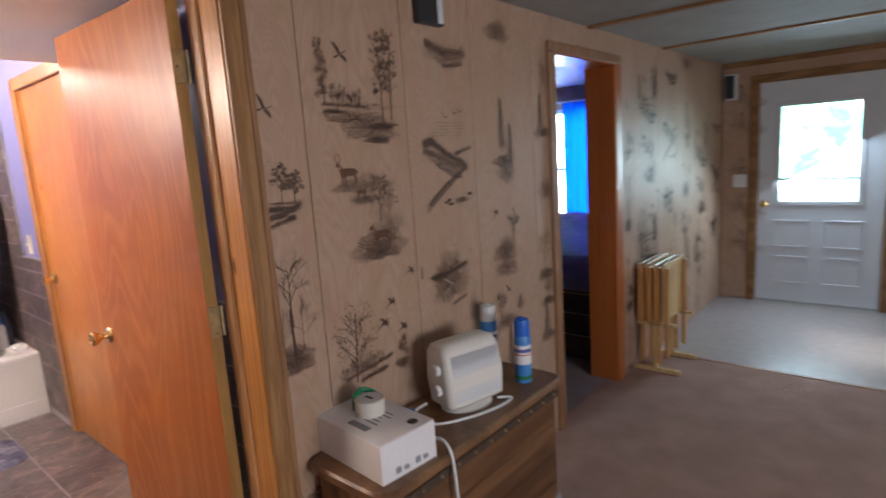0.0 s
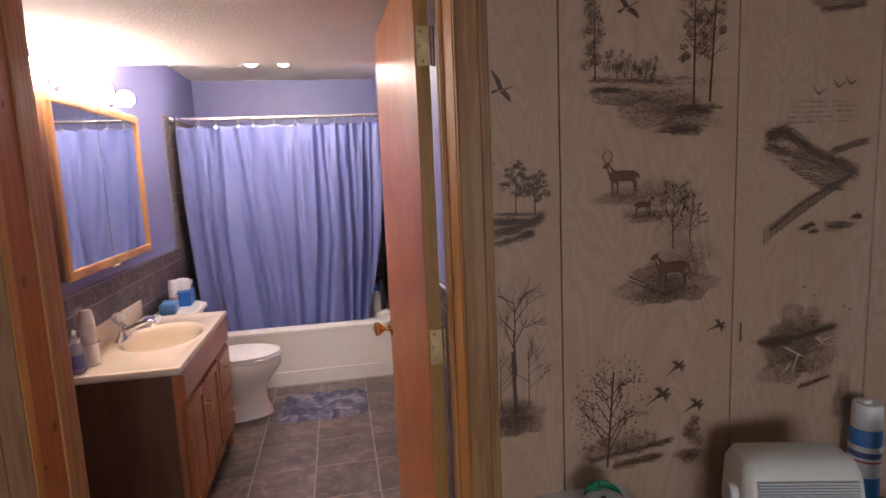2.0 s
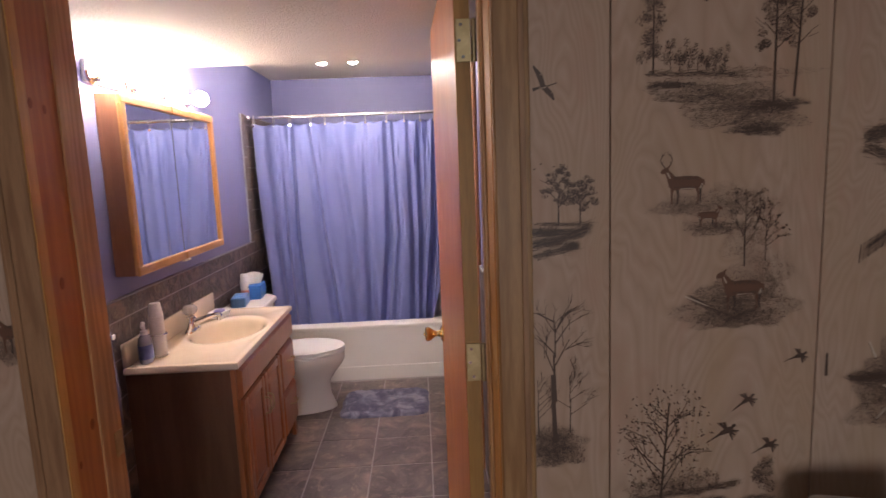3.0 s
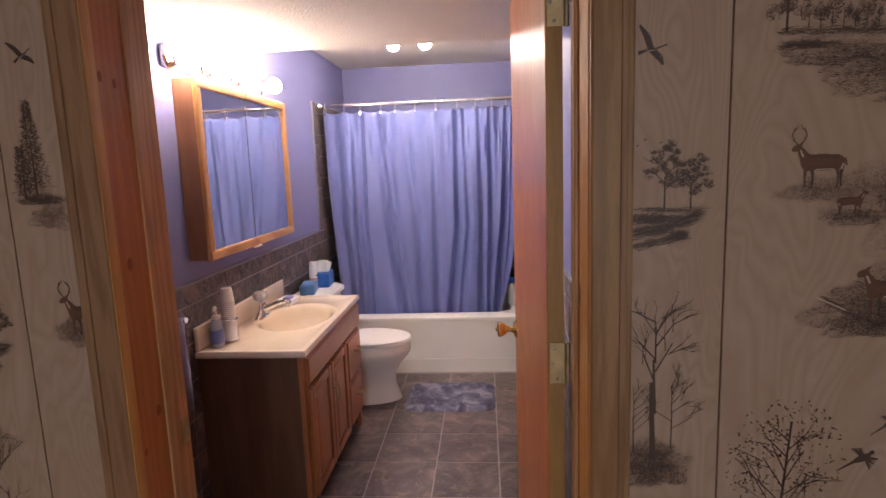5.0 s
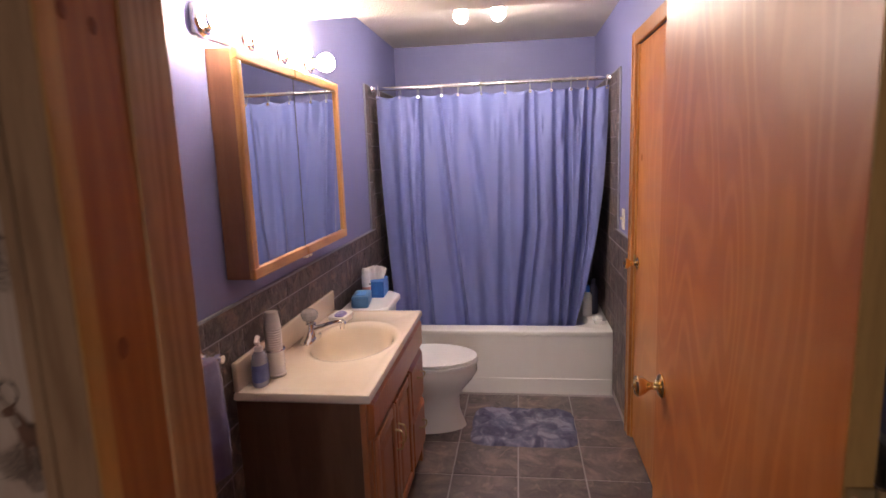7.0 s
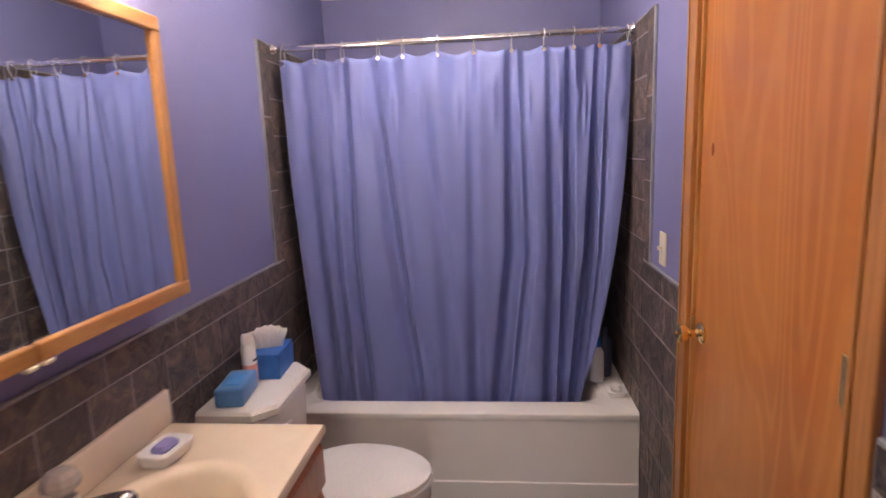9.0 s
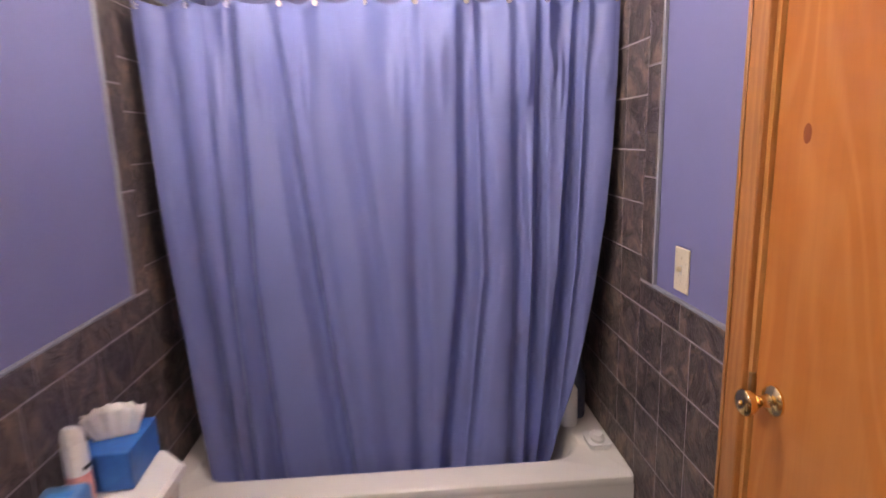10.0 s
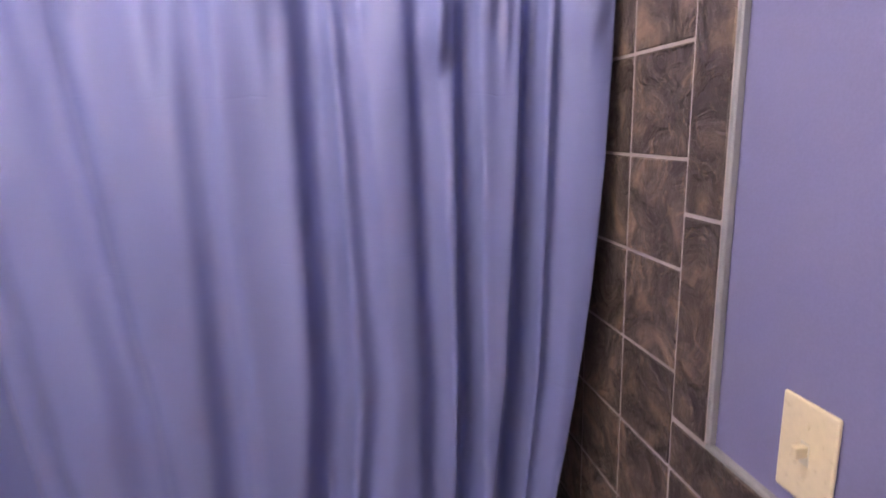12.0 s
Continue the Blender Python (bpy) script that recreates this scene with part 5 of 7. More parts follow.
bt = thing("shampoo_bottle", (-4.47, 0.70, TUB_H), "white bottle with a blue cap on the tub rim", "bottle")
part("bottle", loft(bmesh.new(), [ellipse(0, 0, 0.022, 0.03, 0), ellipse(0, 0, 0.024, 0.032, 0.01), ellipse(0, 0, 0.022, 0.030, 0.14), ellipse(0, 0, 0.014, 0.016, 0.165)]), M["tub"], bt, soft=True)
part("cap", lathe(bmesh.new(), [(0.016, 0.165), (0.016, 0.205), (0.012, 0.21)], 18), M["blue_plastic"], bt, soft=True)
sg = thing("shower_gel_bottle", (-4.53, 0.745, TUB_H), "dark blue-grey bottle standing on the tub rim", "bottle")
part("bottle", loft(bmesh.new(), [ellipse(0, 0, 0.022, 0.03, 0), ellipse(0, 0, 0.026, 0.034, 0.012), ellipse(0, 0, 0.025, 0.033, 0.17), ellipse(0, 0, 0.013, 0.015, 0.20)]), M["navy_bottle"], sg, soft=True)
part("cap", lathe(bmesh.new(), [(0.015, 0.20), (0.015, 0.235), (0.012, 0.24)], 18), M["navy_bottle"], sg, soft=True)
sc = thing("soap_holder", Matrix.Translation((-4.325, 0.757, TUB_H)) @ Matrix.Scale(1.2, 4), "white plastic soap tray on the tub corner", "soap tray")
part("tray", loft(bmesh.new(), [rounded_rect(-0.035, 0.035, -0.028, 0.028, 0.012, 0), rounded_rect(-0.042, 0.042, -0.034, 0.034, 0.014, 0.02), rounded_rect(-0.034, 0.034, -0.027, 0.027, 0.012, 0.016)]), M["white_plastic"], sc, soft=True)
part("soap", loft(bmesh.new(), [ellipse(0, 0, 0.028, 0.019, 0.016), ellipse(0, 0, 0.030, 0.021, 0.026), ellipse(0, 0, 0.020, 0.013, 0.036)]), M["tissue"], sc, soft=True)

# ---------------------------------------------------------------- outdoors
m_ = Mat("bright_trees_beyond_the_glass", 1.0)
v_ = m_.mapped((1, 1, 1))
blot = m_.noise(v_, 1.6, 5, 0.6, 0.6)
m_.b.inputs["Base Color"].default_value = (0, 0, 0, 1)
m_.link(m_.ramp(blot, [(0.38, (0.10, 0.42, 0.30)), (0.5, (0.32, 0.78, 0.66)), (0.6, (0.9, 1.0, 1.0))]), m_.b.inputs["Emission Color"])
m_.b.inputs["Emission Strength"].default_value = 3.2
M["outdoors"] = m_.m
structure("backdrop", B(-14, 12, 13.0, 13.1, -1.5, 9), M["outdoors"], "bright sunlit trees and sky outside", "backdrop")
structure("ground", B(-60, 60, -60, 80, -0.5, -0.35), mottled("lawn", (0.16, 0.20, 0.07), (0.36, 0.36, 0.22), 2, 0.9, 0.5, 40), "pale sunlit lawn outside", "ground")

# ---------------------------------------------------------------- big room: trunk and what stands on it
TZ = 0.60
trunk = thing("trunk", (-1.055, 1.295, 0), "old dark wooden trunk with a worn scuffed top and metal strap", "trunk")


def slab_ring(d, z):
    return rounded_rect(-0.18 + d, 0.18 - d, -0.505 + d, 0.505 - d, 0.06, z)


part("lid", loft(bmesh.new(), [slab_ring(0.006, TZ - 0.035), slab_ring(0, TZ - 0.028), slab_ring(0, TZ - 0.008), slab_ring(0.008, TZ)]), M["chest_top"], trunk, "scuffed worn lid")
part("body", loft(bmesh.new(), [rounded_rect(-0.175, 0.160, -0.48, 0.485, 0.05, 0.02), rounded_rect(-0.175, 0.160, -0.48, 0.485, 0.05, TZ - 0.036)]), M["chest"], trunk)
for k in range(4):
    z = 0.05 + k * 0.125
    part("board", B(0.160, 0.166, -0.43, 0.435, z, z + 0.119, bevel=0.002), M["chest"], trunk)
strap = part("strap", B(0.1675, 0.1695, -0.46, 0.46, TZ - 0.075, TZ - 0.045), M["dark_iron"], trunk, "dark rusted metal strap")
for k in range(11):
    part("rivet", lathe(bmesh.new(), [(0.006, 0), (0.004, 0.003)], 8, Matrix.Translation((0.1695, -0.43 + k * 0.086, TZ - 0.06)) @ pose(0, 0, 0, 0, 90, 0)), M["old_brass"], strap)
for y in (-0.44, 0.44):
    part("corner_plate", B(0.161, 0.168, y - 0.025, y + 0.025, 0.03, 0.10, bevel=0.002), M["grey_print"], trunk)

cb = thing("cardboard_box", pose(-1.078, 0.950, TZ, 0, 0, -5), "white cardboard shipping box with printed marks", "box")
part("carton", B(-0.170, 0.165, -0.105, 0.105, 0, 0.118, bevel=0.002), M["card"], cb)
part("flap", B(-0.170, 0.165, -0.105, 0.105, 0.118, 0.1205, bevel=0.001), M["card"], cb)
part("print_bar", B(-0.03, 0.06, -0.075, -0.050, 0.1206, 0.1211), M["grey_print"], cb)
for k in range(5):
    part("print_bar", B(-0.05 + 0.004 * k, 0.055 - 0.012 * (k % 3), -0.030 + k * 0.018, -0.024 + k * 0.018, 0.1206, 0.1211), M["grey_print"], cb)
# no hole is cut: a flat black disc paints its dark inside
part("hand_hole", lathe(bmesh.new(), [(0.017, 0), (0.017, 0.0008)], 20, Matrix.Translation((0.122, 0.055, 0.1205))), M["ink"], cb, "dark round hole")
for k, y in enumerate((-0.055, -0.025, 0.02, 0.05)):
    part("print_bar", B(0.1651, 0.1656, y, y + 0.02, 0.015, 0.035 - 0.006 * (k % 2)), M["grey_print"], cb)

tp = thing("tape_roll", (-1.105, 0.965, TZ + 0.1212), "roll of cream tape with a curling green strip", "tape roll")
part("roll", lathe(bmesh.new(), [(0.030, 0.001), (0.046, 0.0), (0.047, 0.003), (0.047, 0.046), (0.045, 0.049), (0.030, 0.049)], 32), M["tape_roll"], tp, soft=True)
part("core_label", lathe(bmesh.new(), [(0.036, 0.0492), (0.036, 0.0500)], 28), M["card"], tp)
part("print_bar", B(-0.016, 0.016, -0.005, 0.005, 0.0500, 0.0506), M["ink"], tp)
gs = bmesh.new()
a_, b_ = [], []
for k in range(15):
    t = k / 14
    ang = radians(200 - 190 * t)
    r = 0.049 + 0.006 * math.sin(t * 5)
    z = 0.062 - 0.030 * t + 0.012 * math.sin(t * 6)
    a_.append(gs.verts.new((r * math.cos(ang), r * math.sin(ang) - 0.004, z)))
    b_.append(gs.verts.new((r * 0.97 * math.cos(ang + 0.05), r * math.sin(ang) - 0.002, z - 0.022 + 0.01 * t)))
for k in range(14):
    gs.faces.new((a_[k], a_[k + 1], b_[k + 1], b_[k]))
s_ = part("green_strip", gs, M["green_print"], tp, "curled green tape strip", True)
s_.modifiers.new("thickness", "SOLIDIFY").thickness = 0.001
gs = bmesh.new()
q = [gs.verts.new(p) for p in ((-0.05, -0.03, 0.002), (-0.056, 0.01, 0.002), (-0.050, 0.012, 0.072), (-0.028, -0.005, 0.082), (-0.046, -0.028, 0.055))]
gs.faces.new(q)
s_ = part("green_strip", gs, M["green_print"], tp)
s_.modifiers.new("thickness", "SOLIDIFY").thickness = 0.001

ht = thing("fan_heater", pose(-1.055, 1.385, TZ, 0, 0, -14) @ Matrix.Scale(1.06, 4), "small white electric heater with a grey mesh front", "heater")
part("foot", loft(bmesh.new(), [ellipse(0, 0, 0.075, 0.095, 0.0), ellipse(0, 0, 0.076, 0.096, 0.008), ellipse(0, 0, 0.05, 0.07, 0.022)]), M["heater_body"], ht, soft=True)


def heater_ring(z, x0, x1, w, r):
    return rounded_rect(x0, x1, -w, w, r, z)


part("shell", loft(bmesh.new(), [heater_ring(0.020, -0.045, 0.055, 0.100, 0.02), heater_ring(0.034, -0.060, 0.072, 0.116, 0.025), heater_ring(0.12, -0.068, 0.070, 0.122, 0.025), heater_ring(0.205, -0.066, 0.052, 0.118, 0.025), heater_ring(0.228, -0.056, 0.040, 0.110, 0.025), heater_ring(0.238, -0.035, 0.020, 0.09, 0.02)]), M["heater_body"], ht, soft=True)
gr = bmesh.new()
for i in range(26):
    z = 0.048 + i * 0.0060
    xf = 0.0735 - 0.00009 * max(0, (z - 0.05) * 1000) * 0.85
    box(gr, xf - 0.004, xf, -0.098, 0.098, z, z + 0.0030)
part("grille", gr, M["grille"], ht, "fine grey mesh grille")
for z in (0.155, 0.085):
    part("dial", lathe(bmesh.new(), [(0.019, 0), (0.019, 0.012), (0.016, 0.015)], 20, pose(0.01, -0.120, z, 90, 0, 0)), M["white_plastic"], ht, "white round dial", True)

cord = tagged(part("power_cord", tube(bmesh.new(), smooth([(-0.97, 1.46, TZ + 0.012), (-0.935, 1.50, TZ + 0.005), (-0.93, 1.42, TZ + 0.005), (-0.965, 1.30, TZ + 0.005), (-1.02, 1.20, TZ + 0.006), (-1.10, 1.16, TZ + 0.006), (-1.14, 1.20, TZ + 0.02), (-1.16, 1.28, TZ + 0.012)], 8), 0.0048, 8), M["white_plastic"], None, soft=True), "white power cord of the heater lying on the trunk", "power cord")
tagged(part("power_cord", tube(bmesh.new(), smooth([(-0.99, 1.075, TZ + 0.01), (-0.93, 1.085, TZ + 0.03), (-0.882, 1.075, TZ + 0.012), (-0.862, 1.07, TZ - 0.06), (-0.858, 1.075, TZ - 0.25), (-0.862, 1.08, TZ - 0.55)], 8), 0.0055, 8), M["white_plastic"], None, soft=True), "white power cord hanging over the trunk edge", "power cord")
bp = thing("battery_pack", pose(-1.165, 1.155, TZ, 0, 0, 60), "blue and yellow blister pack lying on the trunk", "packet")
part("card", B(-0.055, 0.055, -0.03, 0.03, 0, 0.004), M["ink"], bp)
part("blister", B(-0.005, 0.05, -0.022, 0.022, 0.004, 0.03, bevel=0.008, seg=2), M["blue_plastic"], bp, soft=True)
part("label", B(-0.035, -0.008, -0.02, 0.02, 0.004, 0.009), M["yellow_plastic"], bp)


def aerosol(loc, r, h, cap, cap_label, label):
    a = thing("aerosol_can", loc, label, "spray can", "cans on the trunk")
    part("can", lathe(bmesh.new(), [(r * 0.94, 0.0), (r, 0.004), (r, h - 0.075), (r * 0.9, h - 0.064)], 28), M["blue_label"], a, "blue printed can", True)
    part("label_panel", lathe(bmesh.new(), [(r + 0.0004, h * 0.30), (r + 0.0004, h * 0.60)], 28), M["card"], a, "white printed label")
    part("print_band", lathe(bmesh.new(), [(r + 0.0008, h * 0.445), (r + 0.0008, h * 0.462)], 28), M["red_print"], a)
    part("print_band", lathe(bmesh.new(), [(r + 0.0008, h * 0.49), (r + 0.0008, h * 0.545)], 28), M["soap_label"], a)
    part("print_band", lathe(bmesh.new(), [(r + 0.0008, 0.014), (r + 0.0008, 0.03)], 28), M["green_print"], a)
    part("cap", lathe(bmesh.new(), [(r * 0.93, h - 0.066), (r * 0.95, h - 0.060), (r * 0.93, h - 0.012), (r * 0.85, h - 0.002), (r * 0.55, h)], 28), M[cap], a, cap_label, True)
    part("spout", B(-r * 0.35, r * 0.35, -r * 0.55, r * 0.1, h - 0.002, h + 0.008, bevel=0.003), M[cap], a)


aerosol((-1.185, 1.72, TZ), 0.036, 0.272, "white_plastic", "white plastic cap", "tall blue aerosol can with a white cap")
aerosol((-0.985, 1.665, TZ), 0.033, 0.255, "blue_plastic", "bright blue plastic cap", "blue and white aerosol can with a blue cap")

# ---------------------------------------------------------------- folded tray tables
st = thing("tray_table_set", (-1.10, 3.46, 0), "folded pale wooden tray tables on their stand against the wall", "tray tables")
for k in range(4):
    x = -0.105 + k * 0.052
    mt = M["raw_pine"] if k > 2 else M["oak"]
    part("tray", B(x, x + 0.016, -0.05, 0.34, 0.34, 0.72 + 0.006 * (k % 2), bevel=0.004), mt, st)
    for y in (-0.04, 0.30):
        part("leg", B(x + 0.018, x + 0.038, y, y + 0.03, 0.10 if k % 2 else 0.06, 0.70, bevel=0.003), M["oak"], st)
for y in (-0.04, 0.30):
    part("foot", B(-0.13, 0.16, y, y + 0.035, 0.0, 0.028, bevel=0.004), M["raw_pine"], st)
    part("post", B(-0.012, 0.018, y, y + 0.035, 0.028, 0.36, bevel=0.003), M["raw_pine"], st)
    part("cross_arm", B(-0.11, 0.135, y, y + 0.03, 0.315, 0.335, bevel=0.003), M["raw_pine"], st)

# ---------------------------------------------------------------- small things on the walls
wg = thing("wall_sensor", (HALL_X, 1.53, 2.02), "black and grey sensor box fixed high on the panelling", "sensor")
part("case", B(0.001, 0.035, -0.09, 0.05, -0.05, 0.08, bevel=0.005), M["black"], wg)
part("face", B(0.035, 0.038, 0.01, 0.04, -0.045, 0.07, bevel=0.001), M["grille"], wg)
sp_ = thing("wall_speaker", (-1.16, END_Y, 1.93), "small grey loudspeaker hung in the corner", "speaker")
part("case", B(-0.045, 0.045, -0.085, -0.002, -0.12, 0.10, bevel=0.01, seg=2), M["grille"], sp_)
part("front_mesh", B(-0.036, 0.036, -0.089, -0.085, -0.108, 0.088, bevel=0.002), M["black"], sp_)
sw2 = thing("light_switch", (-1.08, END_Y, 1.09), "white double light switch on the panelled wall", "light switch")
part("plate", B(-0.058, 0.058, -0.006, -0.0005, -0.058, 0.058, bevel=0.003), M["white_plastic"], sw2)
for x in (-0.023, 0.023):
    part("toggle", B(x - 0.004, x + 0.004, -0.016, -0.006, 0, 0.009, bevel=0.001), M["white_plastic"], sw2)

# ---------------------------------------------------------------- bedroom seen through the doorway
win = thing("window_1", (0, END_Y, 0), "white framed bedroom window", "window", "", "structure")
f = bmesh.new()
for q in ((BW0, BW0 + 0.04, 0.6, 1.9), (BW1 - 0.04, BW1, 0.6, 1.9), (BW0 + 0.04, BW1 - 0.04, 0.6, 0.64), (BW0 + 0.04, BW1 - 0.04, 1.86, 1.9), (BW0 + 0.04, BW1 - 0.04, 1.23, 1.27)):
    box(f, q[0], q[1], 0.04, 0.09, q[2], q[3], bevel=0.004)
part("window_frame", f, M["white_plastic"], win)
for a in (0.9, 1.56):
    part("muntin", B(BW0 + 0.04, BW1 - 0.04, 0.055, 0.075, a, a + 0.015), M["white_plastic"], win)
g = part("pane", B(BW0 + 0.04, BW1 - 0.04, 0.060, 0.064, 0.64, 1.86), M["pane"], win)
g.visible_shadow = False
cr = thing("window_curtain_rod", (-2.65, END_Y - 0.05, 1.97), "thin white curtain rod above the bedroom window", "curtain rod")
part("pole", lathe(bmesh.new(), [(0.009, -0.55), (0.009, 0.55)], 12, pose(0, 0, 0, 0, 90, 0)), M["white_plastic"], cr, soft=True)


def drape(x0, x1, z0, z1, y, waves):
    bm = bmesh.new()
    rows = []
    for j in range(9):
        rows.append([bm.verts.new((x0 + (x1 - x0) * i / 70, y + 0.018 * math.sin(i / 70 * waves * 6.28) + 0.004 * math.sin(i * 0.7), z1 + (z0 - z1) * j / 8)) for i in range(71)])
    for a, b in zip(rows, rows[1:]):
        for i in range(70):
            bm.faces.new((a[i], a[i + 1], b[i + 1], b[i]))
    return bm


for x0, x1 in ((-3.2, -2.90), (-2.82, -2.10)):
    d_ = tagged(part("window_curtain", drape(x0, x1, 0.56, 1.96, END_Y - 0.05, 7), M["window_curtain"], None, soft=True), "bright blue curtain hanging at the bedroom window", "curtain", "bedroom curtains")
    d_.modifiers.new("thickness", "SOLIDIFY").thickness = 0.002
bed = thing("bed", (-2.45, 4.35, 0), "dark wooden bed with drawers and a grey bedspread", "bed")
part("base", B(-1.0, 1.0, -0.95, 0.95, 0, 0.50), M["bed_wood"], bed)
for z0, z1 in ((0.04, 0.18), (0.20, 0.34), (0.36, 0.485)):
    for x0, x1 in ((-0.98, -0.02), (0.02, 0.98)):
        dd = part("drawer", B(x0, x1, -0.966, -0.951, z0, z1, bevel=0.003), M["bed_wood"], bed)
        part("drawer_edge", B(x0, x1, -0.970, -0.9665, z1 - 0.008, z1 - 0.002), M["old_brass"], dd)
mat_ = bmesh.new()
rows = []
for i in range(25):
    row = []
    for j in range(25):
        u, v = i / 24, j / 24
        e = min(u, 1 - u, v, 1 - v)
        row.append(mat_.verts.new((-1.0 + 2.0 * u, -0.96 + 1.92 * v, 0.50 + 0.20 * min(1, e * 14) ** 0.5 + 0.03 * noise.noise((u * 6, v * 6, 0)) * min(1, e * 8) + 0.16 * math.exp(-((v - 0.8) / 0.13) ** 2) * min(1, e * 8))))
    rows.append(row)
for a, b in zip(rows, rows[1:]):
    for j in range(24):
        mat_.faces.new((a[j], a[j + 1], b[j + 1], b[j]))
part("bedspread", mat_, M["bedspread"], bed, "rumpled grey-lavender bedspread", True)

# ---------------------------------------------------------------- printed woodland scenes on the panelling


class Print:
    """Flat ink drawing built from small strokes in wall coordinates (s along the wall, z up)."""

    def __init__(self, seed):
        self.r = random.Random(seed)
        self.sets = {"print_ink": ([], []), "print_wash": ([], []), "print_red": ([], []), "print_haze": ([], []), "print_pale": ([], []), "print_line": ([], [])}

    def poly(self, pts, ink="print_ink"):
        v, f = self.sets[ink]
        f.append(tuple(range(len(v), len(v) + len(pts))))
        v.extend(pts)

    def stroke(self, s, z, a, length, w, ink="print_ink"):
        c, d = math.cos(a), math.sin(a)
        self.poly([(s - d * w / 2, z + c * w / 2), (s + d * w / 2, z - c * w / 2), (s + c * length, z + d * length)], ink)

    def leaf(self, s, z, size, a=None, ink="print_ink"):
        a = self.r.uniform(0, 6.28) if a is None else a
        c, d = math.cos(a) * size, math.sin(a) * size
        self.poly([(s - c, z - d), (s + d * 0.4, z - c * 0.4), (s + c, z + d), (s - d * 0.4, z + c * 0.4)], ink)

    def patch(self, s, z, ws, wz, n, up=0.25, ink=None, size=0.012):
        """Rough ground: a faint haze under many short strokes, denser to the middle."""
        for _ in range(int(n * 5)):
            a = self.r.uniform(0, 6.283)
            q = self.r.random() ** 0.62 * (1.0 + 0.22 * math.sin(a * 3 + s * 50) + 0.14 * math.sin(a * 7 + z * 90))
            x, y = s + ws * q * math.cos(a), z + wz * q * math.sin(a)
            t = self.r.gauss(1.3, 0.5) if self.r.random() < up else self.r.gauss(0, 0.22) + (math.pi if self.r.random() < 0.5 else 0)
            dark = self.r.random() < (0.50 if ink == "print_ink" else 0.06 if ink else 0.26) * (1.2 - 0.8 * q)
            tone = "print_ink" if dark else "print_haze" if self.r.random() < 0.25 + 0.5 * q else "print_wash"
            self.stroke(x, y, t, self.r.uniform(0.25, 1.0) * size, self.r.uniform(0.0005, 0.0012), tone)

    def oval(self, s, z, a, b, turn=0.0, ink="print_ink", n=14):
        c, d = math.cos(turn), math.sin(turn)
        pts = [(a * math.cos(6.283 * k / n), b * math.sin(6.283 * k / n)) for k in range(n)]
        self.poly([(s + c * x - d * y, z + d * x + c * y) for x, y in pts], ink)

    def taper(self, s0, z0, s1, z1, w0, w1, ink="print_ink"):
        q = math.hypot(s1 - s0, z1 - z0) or 1e-6
        c, d = (s1 - s0) / q, (z1 - z0) / q
        self.poly([(s0 - d * w0 / 2, z0 + c * w0 / 2), (s0 + d * w0 / 2, z0 - c * w0 / 2), (s1 + d * w1 / 2, z1 - c * w1 / 2), (s1 - d * w1 / 2, z1 + c * w1 / 2)], ink)

    def deer(self, s, z, h, way=-1, antlers=True, ink="print_red"):
        """Standing deer, feet at z, shoulder height h, facing towards way."""
        w = way * h * 1.25
        self.oval(s, z + 0.70 * h, 0.60 * h, 0.235 * h, 0.0, ink)
        self.oval(s - 0.26 * w, z + 0.71 * h, 0.27 * h, 0.21 * h, 0.0, ink)
        self.oval(s + 0.28 * w, z + 0.69 * h, 0.25 * h, 0.23 * h, 0.0, ink)
        self.taper(s + 0.34 * w, z + 0.74 * h, s + 0.50 * w, z + 1.08 * h, 0.36 * h, 0.17 * h, ink)
        self.oval(s + 0.57 * w, z + 1.12 * h, 0.160 * h, 0.090 * h, -0.45 * way, ink)
        self.oval(s + 0.47 * w, z + 1.25 * h, 0.075 * h, 0.030 * h, 2.5 if way > 0 else 0.65, ink)
        for k, (x, top, lean) in enumerate(((0.36, 0.58, 0.02), (0.24, 0.58, -0.04), (-0.30, 0.60, -0.05), (-0.42, 0.66, 0.02))):
            tone = ink if k % 2 == 0 else "print_ink"
            self.taper(s + x * w, z + top * h, s + (x + lean) * w, z + 0.30 * h, 0.13 * h, 0.06 * h, tone)
            self.taper(s + (x + lean) * w, z + 0.30 * h, s + (x + lean * 0.5) * w, z, 0.06 * h, 0.045 * h, tone)
        self.taper(s - 0.46 * w, z + 0.80 * h, s - 0.52 * w, z + 0.60 * h, 0.09 * h, 0.04 * h, ink)
        self.taper(s + 0.43 * w, z + 0.86 * h, s + 0.50 * w, z + 1.06 * h, 0.05 * h, 0.04 * h, "print_pale")
        self.taper(s - 0.22 * w, z + 0.515 * h, s + 0.15 * w, z + 0.500 * h, 0.02 * h, 0.035 * h, "print_pale")
        self.taper(s - 0.44 * w, z + 0.66 * h, s - 0.40 * w, z + 0.50 * h, 0.03 * h, 0.05 * h, "print_pale")
        for _ in range(int(2600 * h)):
            self.stroke(s + self.r.uniform(-0.42, 0.42) * h, z + self.r.choice((0.84, 0.90, 0.55)) * h + self.r.gauss(0, 0.02) * h, self.r.gauss(0, 0.3), 0.07 * h, 0.014 * h, "print_line")
        if antlers:
            for side in (-1, 1):
                x, y = s + 0.53 * w + side * 0.03 * h, z + 1.22 * h
                bend = ((0.14, 0.10), (0.20, 0.24), (0.15, 0.38), (0.06, 0.44))
                for dx, dy in bend:
                    nx, ny = s + 0.53 * w + side * dx * h, z + (1.22 + dy) * h
                    self.taper(x, y, nx, ny, 0.035 * h, 0.028 * h)
                    self.taper(nx, ny, nx - side * 0.02 * h, ny + 0.11 * h, 0.024 * h, 0.008 * h)
